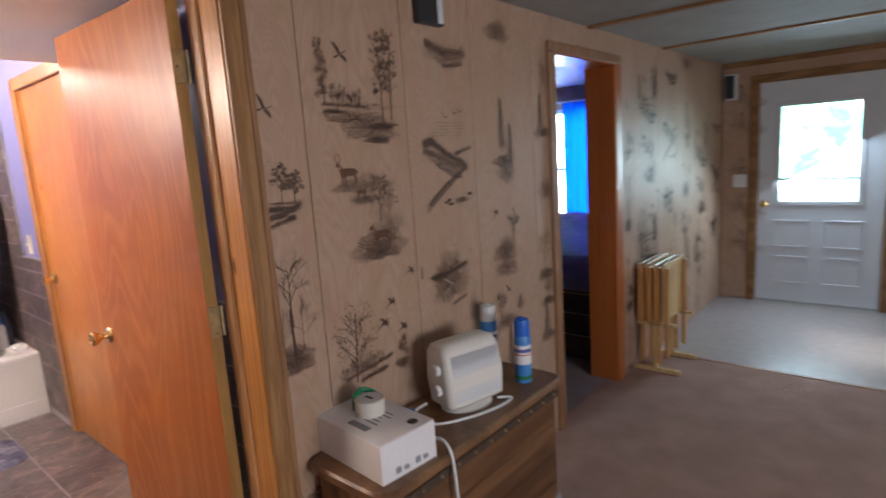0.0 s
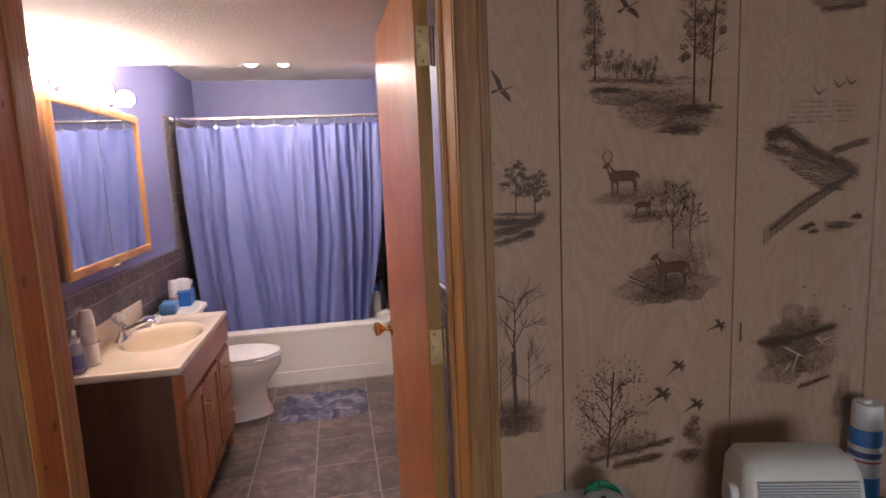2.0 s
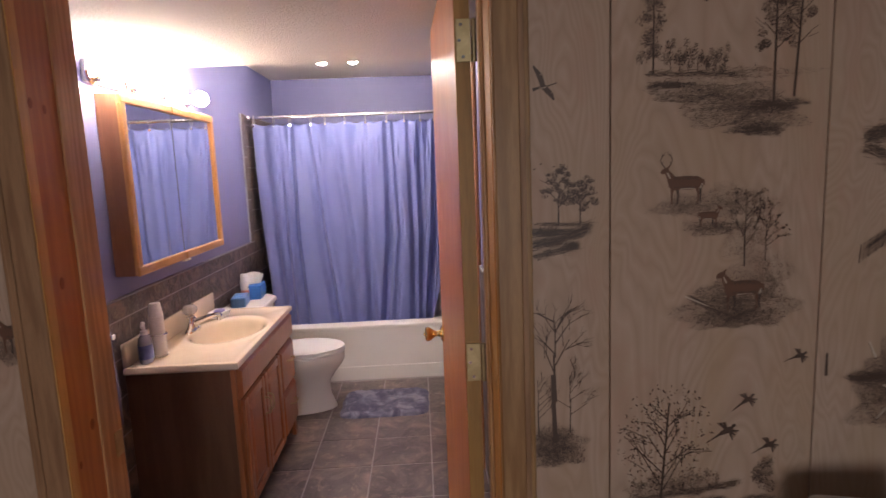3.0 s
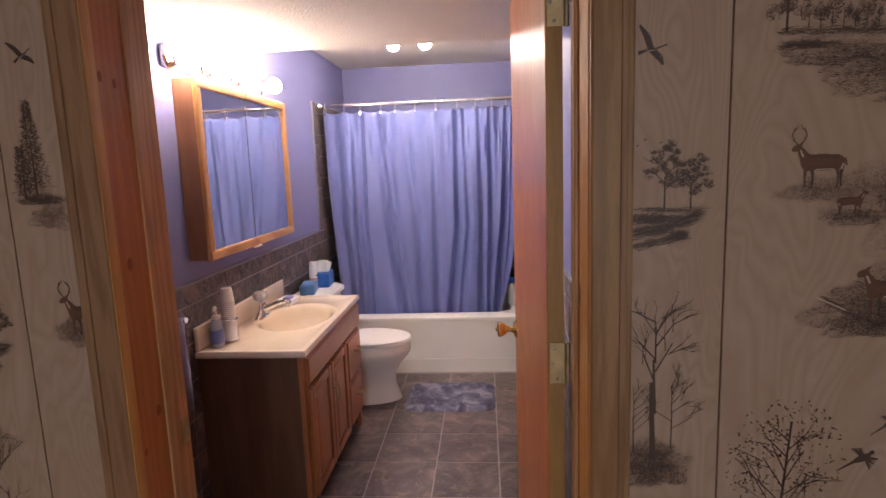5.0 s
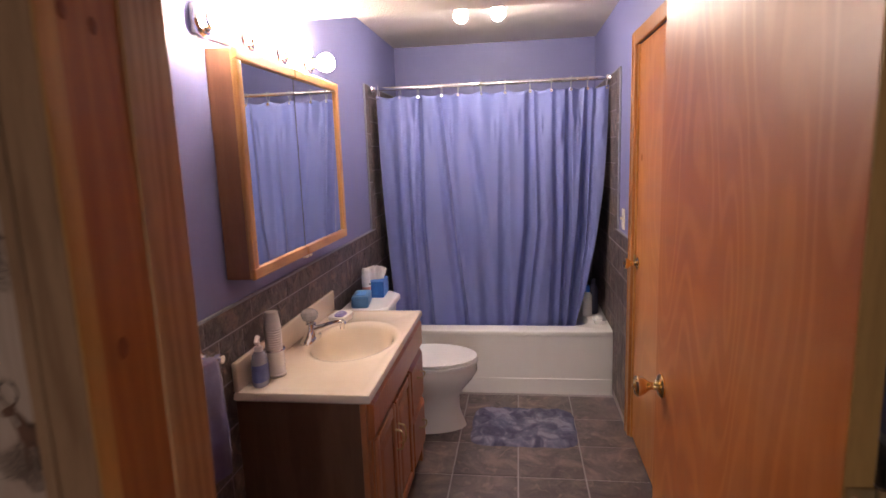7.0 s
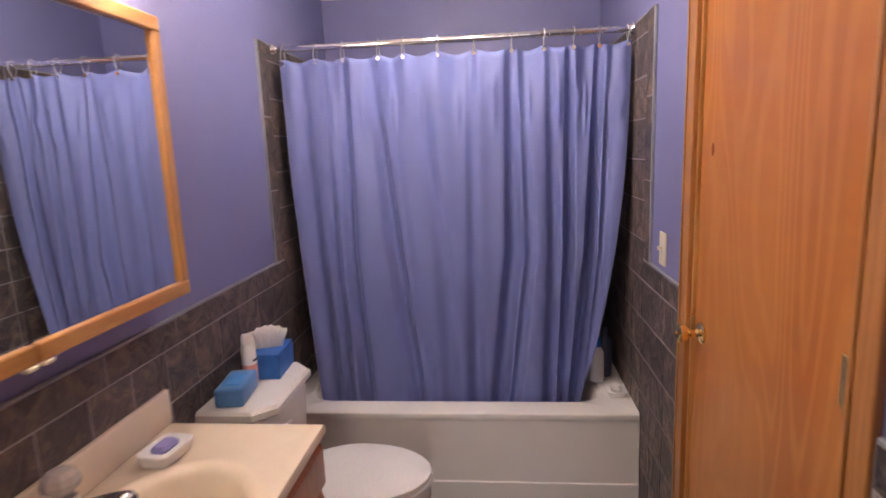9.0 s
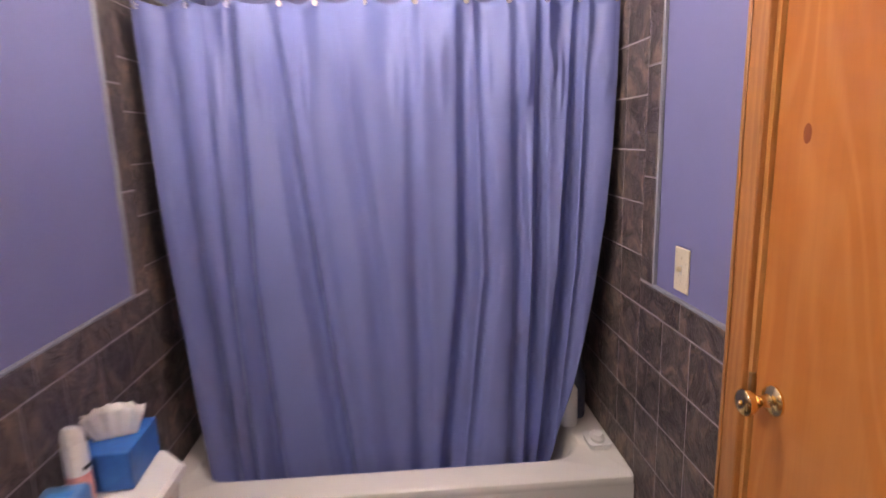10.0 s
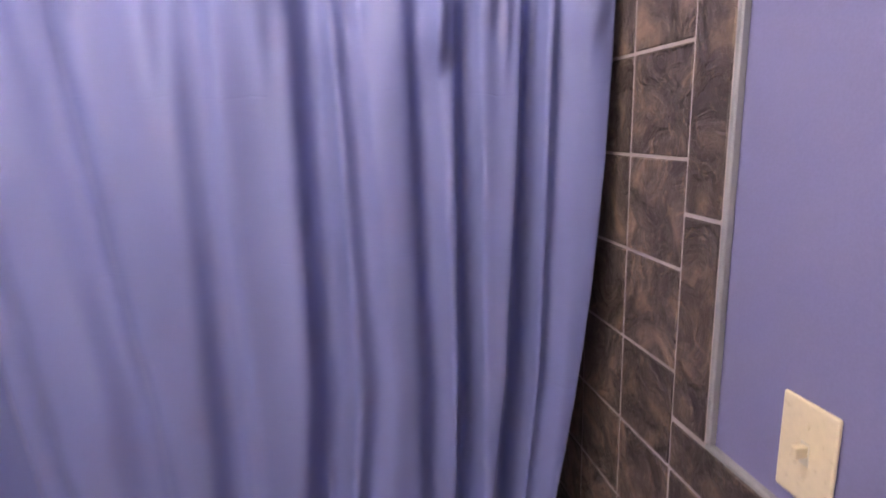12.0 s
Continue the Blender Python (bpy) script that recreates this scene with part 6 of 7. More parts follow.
                    x, y = nx, ny

    def goose(self, s, z, q, turn=0.0):
        """Bird in flight: slim body, long neck, two long wings."""
        c, d = math.cos(turn), math.sin(turn)

        def at(x, y):
            return s + q * (c * x - d * y), z + q * (d * x + c * y)
        self.oval(s, z, 0.52 * q, 0.15 * q, turn, "print_wash")
        self.taper(*at(0.4, 0.02), *at(1.0, 0.12), 0.12 * q, 0.08 * q)
        self.oval(*at(1.05, 0.13), 0.12 * q, 0.07 * q, turn)
        self.taper(*at(-0.35, 0.0), *at(-0.85, -0.10), 0.16 * q, 0.30 * q)
        for tip, mid in (((-0.55, 1.75), (-0.15, 0.95)), ((0.75, -1.15), (0.55, -0.6))):
            self.taper(*at(0.05, 0.0), *at(*mid), 0.42 * q, 0.46 * q)
            self.taper(*at(*mid), *at(*tip), 0.46 * q, 0.14 * q)
        self.taper(*at(-0.25, -0.07), *at(0.3, -0.06), 0.06 * q, 0.05 * q, "print_pale")

    def pheasant(self, s, z, q, turn=0.4):
        c, d = math.cos(turn), math.sin(turn)

        def at(x, y):
            return s + q * (c * x - d * y), z + q * (d * x + c * y)
        self.oval(s, z, 0.55 * q, 0.22 * q, turn)
        self.oval(*at(0.62, 0.10), 0.17 * q, 0.13 * q, turn)
        self.taper(*at(-0.4, 0.0), *at(-1.7, -0.12), 0.20 * q, 0.03 * q)
        for k in range(5):
            self.taper(*at(0.05, 0.05), *at(-0.35 + 0.14 * k, 0.85 - 0.05 * k), 0.20 * q, 0.10 * q, "print_ink" if k % 2 else "print_wash")
            self.taper(*at(0.15, -0.05), *at(0.10 + 0.17 * k, -0.85 + 0.10 * k), 0.20 * q, 0.10 * q, "print_wash" if k % 2 else "print_ink")

    def limb(self, s, z, a, length, w, depth, leaf):
        c, d = math.cos(a), math.sin(a)
        e, f = s + c * length, z + d * length
        self.poly([(s - d * w / 2, z + c * w / 2), (s + d * w / 2, z - c * w / 2), (e + d * w * 0.32, f - c * w * 0.32), (e - d * w * 0.32, f + c * w * 0.32)])
        if leaf:
            for _ in range(leaf):
                t = self.r.random()
                self.leaf(s + c * length * t + self.r.gauss(0, leaf * 0.0018), z + d * length * t + self.r.gauss(0, leaf * 0.0018), self.r.uniform(0.0022, 0.0048), None, "print_ink" if self.r.random() < 0.6 else "print_wash")
        if depth:
            for k in range(self.r.choice((2, 3))):
                self.limb(s + c * length * self.r.uniform(0.5, 1), z + d * length * self.r.uniform(0.5, 1), a + self.r.uniform(-0.75, 0.75), length * self.r.uniform(0.5, 0.75), w * 0.55, depth - 1, leaf)

    def tree(self, s, z, h, leaf=3, depth=3, w=0.006):
        self.limb(s, z, 1.57 + self.r.uniform(-0.05, 0.05), h * 0.45, w, 0, 0)
        for k in range(6):
            self.limb(s, z + h * (0.25 + 0.1 * k), 1.57 + self.r.choice((-1, 1)) * self.r.uniform(0.3, 1.1), h * 0.26 * (1.1 - 0.08 * k), w * 0.5, depth - 1, leaf)
        self.limb(s, z + h * 0.42, 1.57, h * 0.3, w * 0.6, depth - 1, leaf)

    def pine(self, s, z, h, w):
        self.stroke(s, z, 1.57, h, 0.005)
        n = int(h * 420)
        for k in range(n):
            t = 0.08 + 0.9 * k / n
            half = w * (1 - t) * (0.6 + 0.4 * math.sin(k * 1.7)) + 0.003
            for g in (-1, 1):
                for _ in range(5):
                    self.stroke(s + g * half * self.r.random(), z + h * t + self.r.gauss(0, 0.003), (0.15 if g > 0 else 2.99) + self.r.gauss(0, 0.5), self.r.uniform(0.004, 0.010), 0.0022, "print_ink" if self.r.random() < 0.55 else "print_wash")

    def crown(self, s, z, ws, wz, n):
        """Foliage in lumps, each darker on its under side, with gaps of wood between."""
        lumps = [(self.r.uniform(-0.8, 0.8), self.r.uniform(-0.85, 0.85)) for _ in range(max(6, n // 16))]
        for _ in range(n * 3):
            u, v = self.r.choice(lumps)
            a, q = self.r.uniform(0, 6.283), self.r.random() ** 0.6 * 0.42
            y = v + q * math.sin(a)
            tone = "print_ink" if self.r.random() < 0.24 - 0.6 * q * math.sin(a) else "print_wash" if self.r.random() < 0.55 else "print_haze"
            self.leaf(s + ws * (u * (1 - 0.35 * abs(v)) + q * math.cos(a)), z + wz * y, self.r.uniform(0.0014, 0.0032), None, tone)

    def brush(self, pts, w, n):
        for (s0, z0), (s1, z1) in zip(pts, pts[1:]):
            a = math.atan2(z1 - z0, s1 - s0)
            for _ in range(int(n * 2.6)):
                t = self.r.random()
                self.stroke(s0 + (s1 - s0) * t + self.r.gauss(0, w * 0.3), z0 + (z1 - z0) * t + self.r.gauss(0, w * 0.5), a + self.r.gauss(0, 0.12), self.r.uniform(0.012, 0.030), self.r.uniform(0.0006, 0.0014), "print_ink" if self.r.random() < 0.32 else "print_wash")

    def put(self, parent, place, low=-99.0, high=99.0):
        for ink, (v, f) in self.sets.items():
            f = [q for q in f if all(low < v[k][0] < high and 0.01 < v[k][1] < HALL_TOP - 0.005 for k in q)]
            if not f:
                continue
            data = bpy.data.meshes.new("print")
            lift = {"print_haze": 0.0003, "print_wash": 0.0006, "print_ink": 0.0010, "print_red": 0.0013, "print_pale": 0.0016, "print_line": 0.0020}[ink]
            order = {}
            for i, q in enumerate(f):
                for k in q:
                    order[k] = lift + (i % 40) * 0.000008
            data.from_pydata([place(s, z, order.get(k, lift)) for k, (s, z) in enumerate(v)], [], f)
            data.materials.append(M[ink])
            ob = new("print", data)
            ob.parent = parent


def woodland(o_s, o_z, seed, low=-9.0, high=9.0, floor=0.05, top=2.1):
    """The repeat of the printed pattern: pines by water, clearings, a fence, thickets, tall trees."""
    p = Print(seed)

    def ok(s, z):
        return low < s + o_s < high and floor < z + o_z < top

    def at(s, z):
        return s + o_s, z + o_z

    if ok(1.0, 1.66):                   # marsh with a far tree line
        p.limb(*at(1.011, 1.680), 1.57, 0.15, 0.004, 0, 0)
        for k in range(6):
            p.crown(*at(1.008 + 0.010 * math.sin(k * 2.4), 1.715 + k * 0.027), 0.034 - 0.003 * k, 0.024, 110)
        for k in range(7):
            p.limb(*at(1.045 + k * 0.018, 1.682), 1.57, 0.03, 0.0018, 0, 0)
            p.crown(*at(1.045 + k * 0.018, 1.722 - k * 0.003), 0.013, 0.025, 70)
        p.brush([at(0.995, 1.680), at(1.17, 1.676)], 0.006, 110)
        p.patch(*at(1.045, 1.657), 0.050, 0.007, 260, 0.1, "print_ink")
        p.patch(*at(1.13, 1.635), 0.12, 0.026, 760, 0.2)
        p.patch(*at(1.205, 1.600), 0.115, 0.036, 900, 0.15)
        p.patch(*at(1.250, 1.612), 0.068, 0.012, 520, 0.2, "print_ink")
        p.patch(*at(1.225, 1.566), 0.058, 0.013, 420, 0.2, "print_ink")
        p.patch(*at(1.16, 1.675), 0.16, 0.016, 260, 0.1, "print_wash")
    if ok(1.24, 1.7):                   # two tall trees
        for s, z, lean in ((1.254, 1.618, 0.0), (1.295, 1.628, 0.05)):
            p.limb(*at(s, z), 1.57 - lean, 0.26, 0.0055, 0, 0)
            for k in range(7):
                y = z + 0.10 + 0.028 * k
                p.limb(*at(s + lean * 0.1, y), 1.57 + (0.8 if k % 2 else -0.8), 0.035, 0.0022, 1, 0)
                p.crown(*at(s + (0.016 if k % 2 else -0.016), y + 0.02), 0.024, 0.022, 110)
    if ok(1.08, 1.47):                  # stag with a fawn in the grass
        p.patch(*at(1.075, 1.418), 0.060, 0.020, 300, 0.6, "print_wash")
        p.patch(*at(1.175, 1.420), 0.085, 0.034, 420, 0.6, "print_wash")
        p.patch(*at(1.145, 1.372), 0.070, 0.014, 260, 0.5)
        p.deer(*at(1.080, 1.424), 0.060)
        p.deer(*at(1.128, 1.375), 0.034, 1, False)
        p.tree(*at(1.206, 1.29), 0.17, 1, 3, 0.0032)
        p.tree(*at(1.250, 1.30), 0.12, 1, 3, 0.0025)
        p.patch(*at(1.215, 1.345), 0.05, 0.055, 200, 0.7, "print_wash")
    if ok(1.19, 1.24):                  # doe in a thicket
        p.patch(*at(1.195, 1.215), 0.118, 0.056, 1150, 0.55)
        p.patch(*at(1.19, 1.185), 0.085, 0.028, 520, 0.55, "print_ink")
        p.patch(*at(1.25, 1.265), 0.06, 0.05, 260, 0.75, "print_wash")
        p.deer(*at(1.206, 1.198), 0.068, -1, False)
        for k in range(4):
            p.brush([at(1.085, 1.226 + k * 0.004), at(1.135, 1.203 + k * 0.004)], 0.003, 12)
        p.taper(*at(1.083, 1.233), *at(1.132, 1.210), 0.003, 0.002, "print_pale")
    if ok(0.83, 1.42):                  # two trees on a bank
        for s, h in ((0.822, 0.115), (0.866, 0.088)):
            p.limb(*at(s, 1.393), 1.57, h * 0.5, 0.0035, 0, 0)
            for k in range(5):
                p.limb(*at(s, 1.393 + h * (0.30 + 0.10 * k)), 1.57 + (0.75 if k % 2 else -0.75), h * 0.26, 0.0018, 1, 0)
            for k in range(8):
                p.crown(*at(s + 0.026 * math.sin(k * 2.1) * (1 - k * 0.07), 1.393 + h * (0.42 + 0.075 * k)), 0.017, 0.011, 62)
        p.brush([at(0.765, 1.396), at(0.88, 1.392)], 0.004, 50)
        p.patch(*at(0.80, 1.378), 0.055, 0.009, 420, 0.1, "print_ink")
        p.brush([at(0.765, 1.352), at(0.82, 1.362), at(0.875, 1.382)], 0.010, 150)
        p.brush([at(0.765, 1.330), at(0.85, 1.345)], 0.008, 90)
        p.patch(*at(0.848, 1.348), 0.015, 0.007, 150, 0.4, "print_ink")
        for k in range(6):
            p.leaf(*at(0.775 + 0.013 * k, 1.505 + 0.012 * math.sin(k * 2.2)), 0.0035, 0.5)
    if ok(0.81, 1.0):
        p.limb(*at(0.810, 0.93), 1.6, 0.15, 0.011, 0, 0)
        p.tree(*at(0.812, 1.02), 0.23, 0, 4, 0.006)
        p.tree(*at(0.775, 0.95), 0.14, 0, 3, 0.003)
        p.tree(*at(0.842, 0.95), 0.16, 0, 3, 0.003)
        p.patch(*at(0.808, 0.935), 0.060, 0.030, 520, 0.75)
        p.patch(*at(0.806, 0.905), 0.062, 0.034, 520, 0.8, "print_ink", 0.014)
    if ok(1.05, 0.9):
        p.patch(*at(1.07, 0.815), 0.095, 0.030, 420, 0.7, "print_wash")
        p.limb(*at(1.037, 0.765), 1.50, 0.24, 0.006, 0, 0)
        for k in range(12):
            a = 1.53 + (1 if k % 2 else -1) * p.r.uniform(0.45, 0.95)
            p.limb(*at(1.039 + 0.0012 * k, 0.80 + 0.015 * k), a, 0.080 * (1.2 - 0.06 * k), 0.0026, 1, 4)
        for k in range(5):
            p.crown(*at(0.985 + k * 0.042, 0.815 + 0.012 * math.sin(k * 2)), 0.022, 0.026, 70)
        for k in range(260):
            a, q = p.r.uniform(0, 6.283), p.r.random() ** 0.45
            p.leaf(*at(1.047 + 0.105 * q * math.cos(a), 0.925 + 0.125 * q * math.sin(a)), p.r.uniform(0.0022, 0.0046), None, "print_ink" if p.r.random() < 0.6 else "print_wash")
        p.crown(*at(1.265, 0.83), 0.030, 0.036, 330)
        p.brush([at(0.985, 0.785), at(1.20, 0.812)], 0.008, 170)
        p.brush([at(1.05, 0.765), at(1.17, 0.775)], 0.010, 150)
        p.patch(*at(1.255, 0.765), 0.035, 0.018, 240, 0.3)
    for s, z, q, turn in ((1.223, 1.001, 0.024, 0.55), (1.180, 0.934, 0.030, 0.45), (1.274, 0.897, 0.025, 0.40), (1.333, 1.093, 0.022, 0.25)):
        if ok(s, z):
            p.pheasant(*at(s, z), q, turn)
    for s, z, q, turn in ((0.794, 1.662, 0.024, 0.12), (1.087, 1.833, 0.026, 0.35)):
        if ok(s, z):
            p.goose(*at(s, z), q, turn)
    if ok(1.4, 1.07):
        p.limb(*at(1.393, 1.045), 1.57, 0.05, 0.007, 0, 0)
    if ok(1.58, 1.42):                  # dunes with a fence running down
        p.brush([at(1.445, 1.545), at(1.50, 1.553), at(1.58, 1.505), at(1.70, 1.455)], 0.016, 240)
        p.brush([at(1.445, 1.525), at(1.56, 1.485), at(1.69, 1.445)], 0.016, 170)
        p.brush([at(1.62, 1.500), at(1.73, 1.525)], 0.010, 100)
        for k in range(7):
            p.brush([at(1.47 + 0.02 * k, 1.49 - 0.012 * k), at(1.66, 1.445 - 0.006 * k)], 0.004, 34)
        for k in range(60):
            t = k / 59
            x, y = 1.450 + 0.235 * t ** 0.85, 1.285 + 0.145 * t ** 0.8
            p.taper(*at(x, y), *at(x + 0.002, y + 0.040 - 0.022 * t), 0.0028, 0.0022, "print_wash" if k % 3 else "print_ink")
        p.brush([at(1.46, 1.315), at(1.56, 1.385), at(1.69, 1.445)], 0.004, 60)
        p.patch(*at(1.660, 1.318), 0.045, 0.012, 200, 0.2)
        p.patch(*at(1.715, 1.338), 0.014, 0.006, 110, 0.2, "print_ink")
        for x, y in ((1.580, 1.325), (1.590, 1.308), (1.565, 1.318)):
            p.patch(*at(x, y), 0.012, 0.005, 60, 0.2, "print_ink")
        for k in range(5):
            p.brush([at(1.47 + 0.012 * k, 1.575 + k * 0.012), at(1.71 - 0.01 * k, 1.575 + k * 0.012)], 0.002, 14)
        for x, y in ((1.585, 1.640), (1.640, 1.655), (1.675, 1.662)):
            p.taper(*at(x, y), *at(x - 0.016, y + 0.022), 0.005, 0.001)
            p.taper(*at(x, y), *at(x + 0.022, y + 0.012), 0.005, 0.001)
    if ok(1.56, 1.03):                  # fallen branches
        p.patch(*at(1.565, 1.055), 0.100, 0.060, 900, 0.4)
        p.patch(*at(1.555, 0.985), 0.105, 0.065, 1250, 0.35)
        p.patch(*at(1.50, 1.035), 0.055, 0.020, 520, 0.1, "print_ink")
        p.brush([at(1.445, 1.035), at(1.55, 1.040), at(1.655, 1.058)], 0.007, 260)
        p.brush([at(1.56, 0.905), at(1.645, 0.925)], 0.006, 90)
        for x, y, t, l in ((1.50, 1.08, 2.0, 0.04), (1.57, 1.095, 1.2, 0.03), (1.52, 1.018, -0.5, 0.06), (1.56, 0.995, -1.9, 0.05), (1.61, 1.035, -0.7, 0.035), (1.63, 1.025, 0.2, 0.045), (1.54, 0.975, -2.3, 0.045)):
            x0, y0 = at(x, y)
            p.taper(x0, y0, x0 + l * math.cos(t), y0 + l * math.sin(t), 0.006, 0.003, "print_pale")
            p.taper(x0, y0 - 0.004, x0 + l * math.cos(t), y0 - 0.004 + l * math.sin(t), 0.003, 0.002)
        p.patch(*at(1.70, 0.855), 0.030, 0.060, 260, 0.6, "print_wash")
        for x, y in ((1.60, 1.145), (1.69, 1.11), (1.71, 1.10), (1.57, 1.17)):
            p.leaf(*at(x, y), 0.006, 0.3)
    if ok(1.62, 1.86):
        p.brush([at(1.49, 1.91), at(1.60, 1.885), at(1.72, 1.89)], 0.022, 240)
        p.brush([at(1.58, 1.832), at(1.70, 1.848)], 0.008, 110)
        p.patch(*at(1.62, 1.865), 0.10, 0.03, 360, 0.05, "print_wash", 0.02)
    if ok(1.97, 1.5):
        p.pine(*at(1.965, 1.50), 0.23, 0.04)
        p.pine(*at(2.03, 1.47), 0.15, 0.03)
        p.patch(*at(1.985, 1.455), 0.080, 0.035, 760, 0.3, "print_ink")
        p.patch(*at(1.995, 1.40), 0.07, 0.04, 420, 0.3)
        p.patch(*at(1.96, 1.06), 0.085, 0.055, 1000, 0.5)
        p.tree(*at(2.03, 1.07), 0.17, 2, 3, 0.006)
        p.tree(*at(1.90, 0.72), 0.16, 3, 3, 0.004)
        p.patch(*at(1.94, 0.73), 0.09, 0.035, 520, 0.3)
        p.crown(*at(2.06, 0.80), 0.03, 0.04, 260)
        p.patch(*at(1.965, 2.0), 0.085, 0.045, 620, 0.4)
        p.pheasant(*at(1.893, 1.238), 0.024, 0.9)
        p.goose(*at(1.964, 0.877), 0.018, 0.4)
    if ok(2.3, 1.3):
        p.pine(*at(2.30, 1.60), 0.16, 0.03)
        p.patch(*at(2.31, 1.58), 0.07, 0.03, 460, 0.3)
        p.patch(*at(2.33, 1.30), 0.06, 0.05, 460, 0.3)
        p.tree(*at(2.30, 0.90), 0.20, 2, 3, 0.005)
        p.patch(*at(2.31, 0.88), 0.075, 0.03, 560, 0.3)
        p.patch(*at(2.32, 0.74), 0.07, 0.025, 400, 0.3, "print_ink")
        p.crown(*at(2.33, 1.85), 0.04, 0.06, 260)
    return p


def on_hall(s, z, lift):
    return (HALL_X + lift, s, z)


def on_end(s, z, lift):
    return (s, END_Y - lift, z)


woodland(0, 0, 11, 0.70, 2.42).put(wall_hall, on_hall, 0.715, 2.42)
side = Print(31)                        # narrow strip beside the doorway: bird, pine, stag, saplings
side.goose(-0.317, 1.706, 0.020, 0.5)
side.pine(-0.322, 1.455, 0.175, 0.036)
side.pine(-0.345, 1.45, 0.10, 0.024)
side.patch(-0.315, 1.447, 0.045, 0.010, 300, 0.2, "print_ink")
side.patch(-0.300, 1.415, 0.040, 0.026, 240, 0.3, "print_wash")
side.patch(-0.285, 1.190, 0.035, 0.030, 300, 0.6, "print_wash")
side.deer(-0.255, 1.185, 0.062)
side.put(wall_hall, on_hall, -0.380, -0.21)
woodland(-1.315, -0.225, 12, -3.0, -0.40).put(wall_hall, on_hall, -3.08, -0.39)
woodland(-2.6, 0.10, 13, -3.0, -0.60).put(wall_hall, on_hall, -3.08, -0.39)
woodland(0.0, -1.02, 16, 0.80, 2.4, 0.08, 0.60).put(wall_hall, on_hall, 0.715, 2.42)
woodland(2.55, 0.06, 14, 3.25, 4.80).put(wall_hall, on_hall, 3.18, 5.53)
woodland(3.75, -0.30, 15, 4.60, 5.5).put(wall_hall, on_hall, 3.18, 5.53)
woodland(2.55, -0.92, 17, 3.25, 5.4, 0.06, 0.8).put(wall_hall, on_hall, 3.18, 5.53)
for dz, seed in ((0.12, 21), (-0.28, 22), (-0.62, 23), (-0.95, 24), (0.35, 25)):
    p_ = Print(seed)
    for s in (-1.09, -0.98, 0.12, 0.32):
        z = 1.45 + dz + 0.06 * math.sin(s * 9)
        p_.patch(s, z, 0.095, 0.055, 420, 0.3)
        p_.tree(s + 0.02, z, 0.14, 2, 2, 0.004)
    p_.put(wall_end, on_end)

# ---------------------------------------------------------------- floor and wall tiles
PX, PY = 0.305, 0.3135
tile = shared("floor_tile", B(-0.1495, 0.1495, -0.1538, 0.1538, -0.012, 0.0, bevel=0.0025), M["floor_tile"])
rnd = random.Random(3)
for i in range(-1, 9):
    for j in range(5):
        cx_, cy_ = -3.5 - 0.1525 + PX * (i - 1), 0.55 + 0.157 - PY * j
        if cx_ - 0.15 < TUB_X:
            continue
        piece("tile", tile, FLOOR, pose(cx_, cy_, rnd.uniform(-0.0006, 0.0004), 0, 0, 0))
edge_tile = shared("floor_tile_cut", B(-0.1495, 0.1495, -0.035, 0.035, -0.012, 0.0, bevel=0.0025), M["floor_tile"])
for i in range(-1, 9):
    cx_ = -3.5 - 0.1525 + PX * (i - 1)
    if cx_ - 0.15 >= TUB_X:
        piece("tile", edge_tile, FLOOR, pose(cx_, 0.55 + 0.157 + 0.1575 + 0.035, 0))

T = 0.154                              # wall tile pitch
field = shared("wall_tile", B(-0.0747, 0.0747, -0.011, 0.0, -0.0747, 0.0747, bevel=0.002), M["wall_tile"])
strip_v = shared("border_tile_upright", B(-0.0375, 0.0375, -0.011, 0.0, -0.150, 0.150, bevel=0.002), M["wall_tile"])
ZB = 0.965                             # underside of the border


CUT = {}


def cut_tile(width, half):
    key = (round(width, 3), half)
    if key not in CUT:
        CUT[key] = shared("cut_tile", B(-width / 2, width / 2, -0.011, 0.0, -half, half, bevel=0.002), M["wall_tile"])
    return CUT[key]


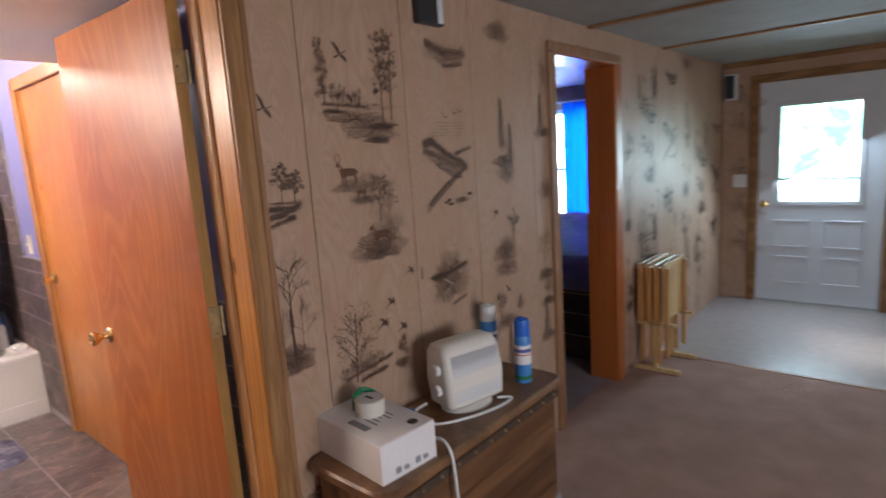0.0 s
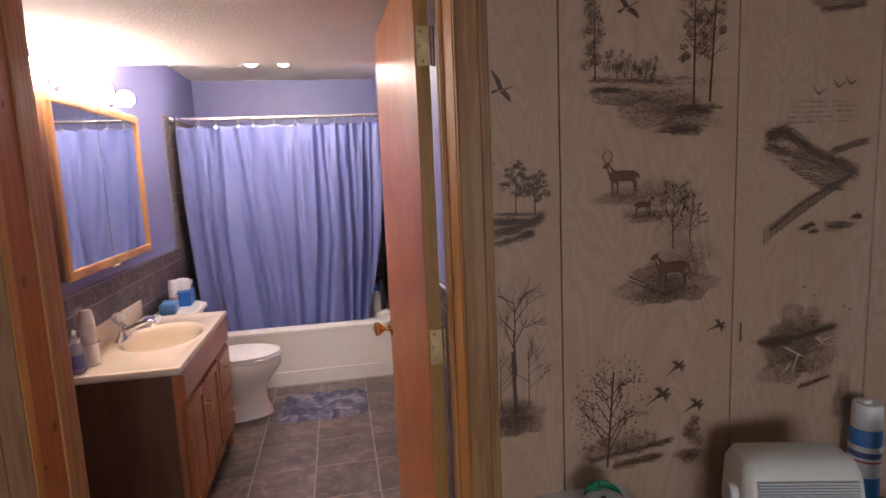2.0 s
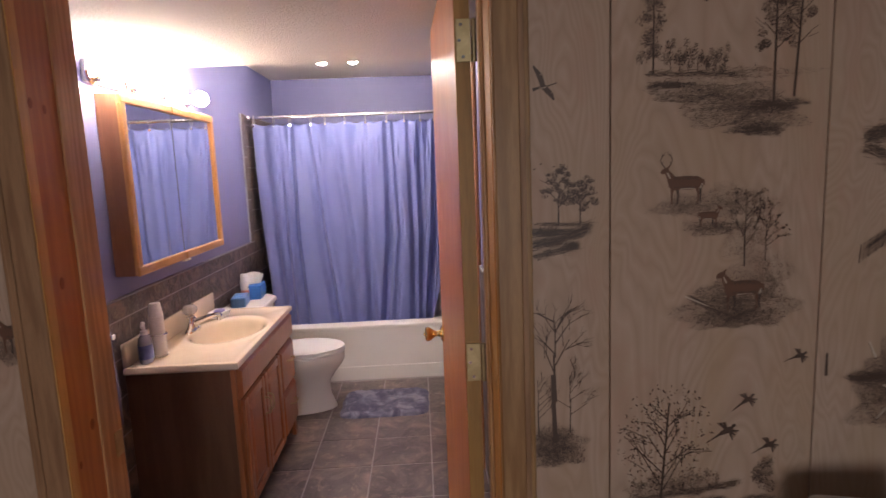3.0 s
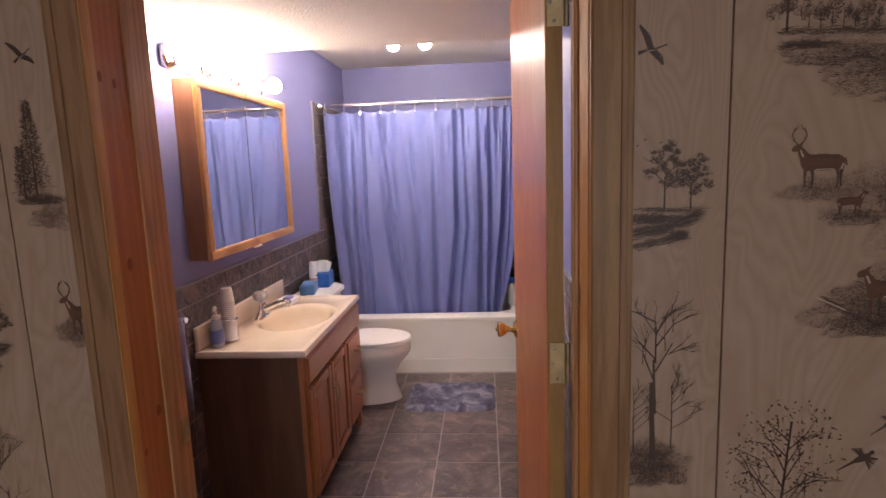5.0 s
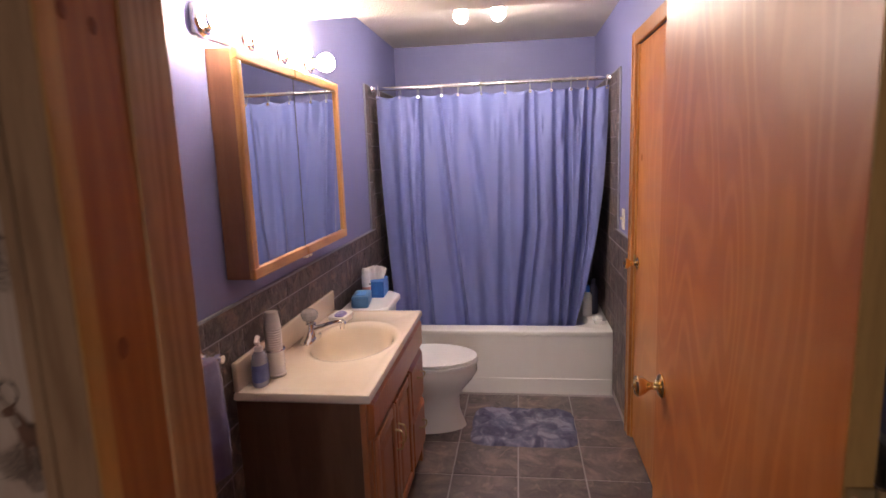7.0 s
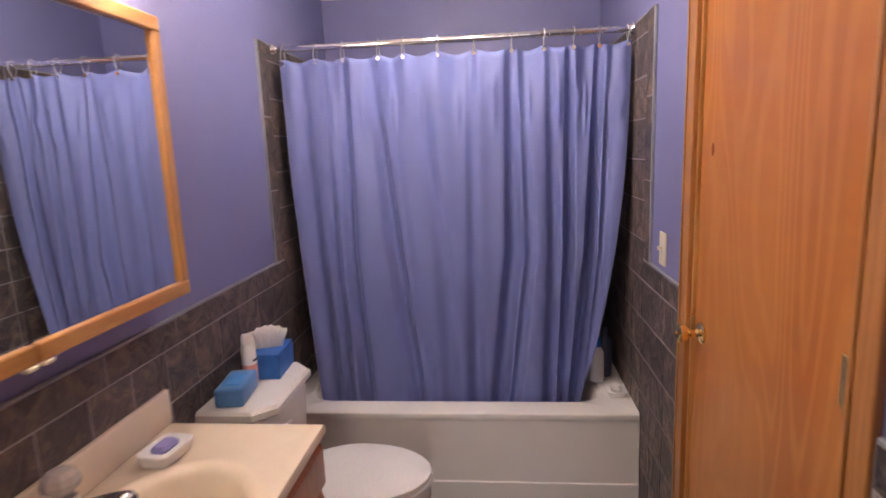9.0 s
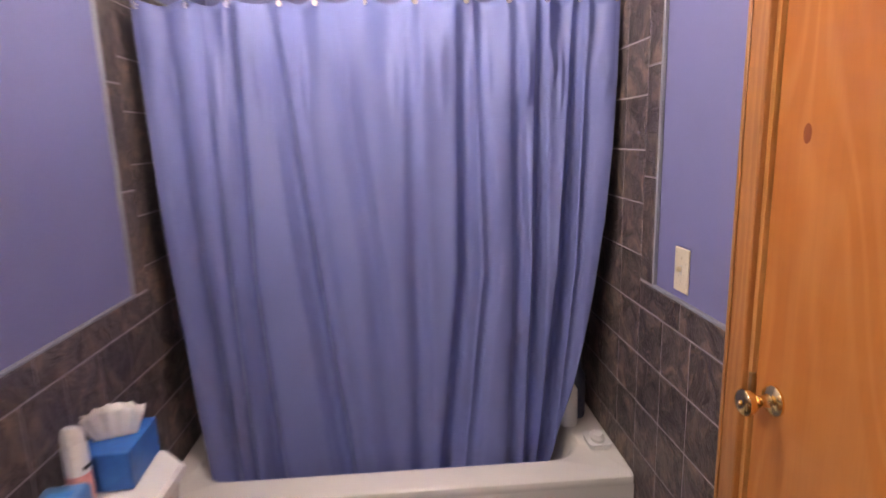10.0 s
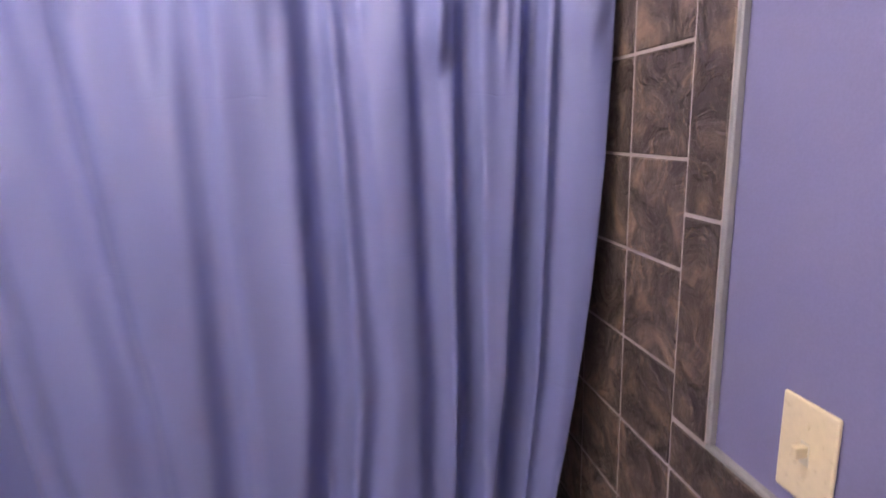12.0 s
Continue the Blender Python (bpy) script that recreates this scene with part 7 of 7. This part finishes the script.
def tile_wall(wall, y, flip, skip, edge):
    """Tiled dado with a border, and the tiled bath surround, on one side wall."""
    turn = 180 if flip else 0
    face = y + (0.0125 if flip else -0.0125)
    yb0, yb1 = (y - 0.0001, y + 0.0108) if flip else (y - 0.0108, y + 0.0001)
    bed_ = bmesh.new()
    for a, b in skip:
        box(bed_, a, b, yb0, yb1, 0, TOP_TILE - 0.004)
    box(bed_, BACK, edge - 0.082, yb0, yb1, TUB_H - 0.02, 1.955)
    box(bed_, edge - 0.082, edge - 0.002, yb0, yb1, TOP_TILE - 0.004, 1.955)
    part("grout_bed", bed_, M["wall_grout"], wall, "pale grey grout")
    # tiles face into the room along -y, or +y when turned
    put = lambda data, x, z: piece("tile", data, wall, pose(x, face + (-0.011 if flip else 0.011), z, 0, 0, turn))
    for row in range(7):
        z = ZB - T / 2 - row * T
        if z < 0.02:
            break
        for col in range(-8, 22):
            x = edge - 0.080 + T / 2 + col * T
            if x < TUB_X + 0.05 and z < TUB_H:
                continue
            for a, b in skip + [(BACK, edge - 0.080)]:
                x0, x1 = max(x - 0.0747, a + 0.002), min(x + 0.0747, b - 0.002)
                if x1 - x0 > 0.148:
                    put(field, x, z)
                elif x1 - x0 > 0.012:
                    put(cut_tile(x1 - x0, 0.0747), (x0 + x1) / 2, z)
    for k in range(7):
        z = ZB + T / 2 + k * T
        for col in range(-7, 0):
            x = edge - 0.080 + T / 2 + col * T
            if x > BACK + 0.05 and z < 1.93:
                put(field, x, z)
            elif x > BACK + 0.05:
                put(cut_tile(0.149, 0.032), x, 1.922)
    for k in range(3):
        put(strip_v, edge - 0.042, TOP_TILE + 0.155 + k * 0.305)
    for a, b in skip:
        x, first = max(a, edge - 0.082), True
        while x < b - 0.02:
            n_ = min(x + (0.25 if first else 0.305), b)
            put(cut_tile(n_ - x - 0.004, 0.0375), (x + n_) / 2, ZB + 0.0395)
            x, first = n_, False
    edge_ = bmesh.new()
    for a, b in skip:
        box(edge_, max(a, edge - 0.003), b, min(y, y + (0.012 if flip else -0.012)), max(y, y + (0.012 if flip else -0.012)), TOP_TILE - 0.003, TOP_TILE + 0.006, bevel=0.002)
    box(edge_, edge - 0.003, edge + 0.006, min(y, y + (0.012 if flip else -0.012)), max(y, y + (0.012 if flip else -0.012)), TOP_TILE + 0.006, 1.962, bevel=0.002)
    box(edge_, BACK, edge - 0.003, min(y, y + (0.012 if flip else -0.012)), max(y, y + (0.012 if flip else -0.012)), 1.955, 1.962, bevel=0.002)
    part("edge_strip", edge_, M["edge_trim"], wall, "grey tile edge strip")


tile_wall(wall_right, RIGHT, False, [(-4.162, DB_A - 0.078), (DB_B + 0.08, WALL_B - 0.03)], -4.080)
tile_wall(wall_left, LEFT, True, [(-4.312, WALL_B - 0.03)], -4.230)
bed_ = B(BACK - 0.0001, BACK + 0.006, LEFT, RIGHT, TUB_H, 1.955)
part("grout_bed", bed_, M["wall_grout"], wall_back, "pale grey grout")
for k in range(10):
    for col in range(10):
        piece("tile", field, wall_back, pose(BACK + 0.0015, LEFT + 0.08 + col * T, TUB_H + 0.08 + k * T, 0, 0, 90))
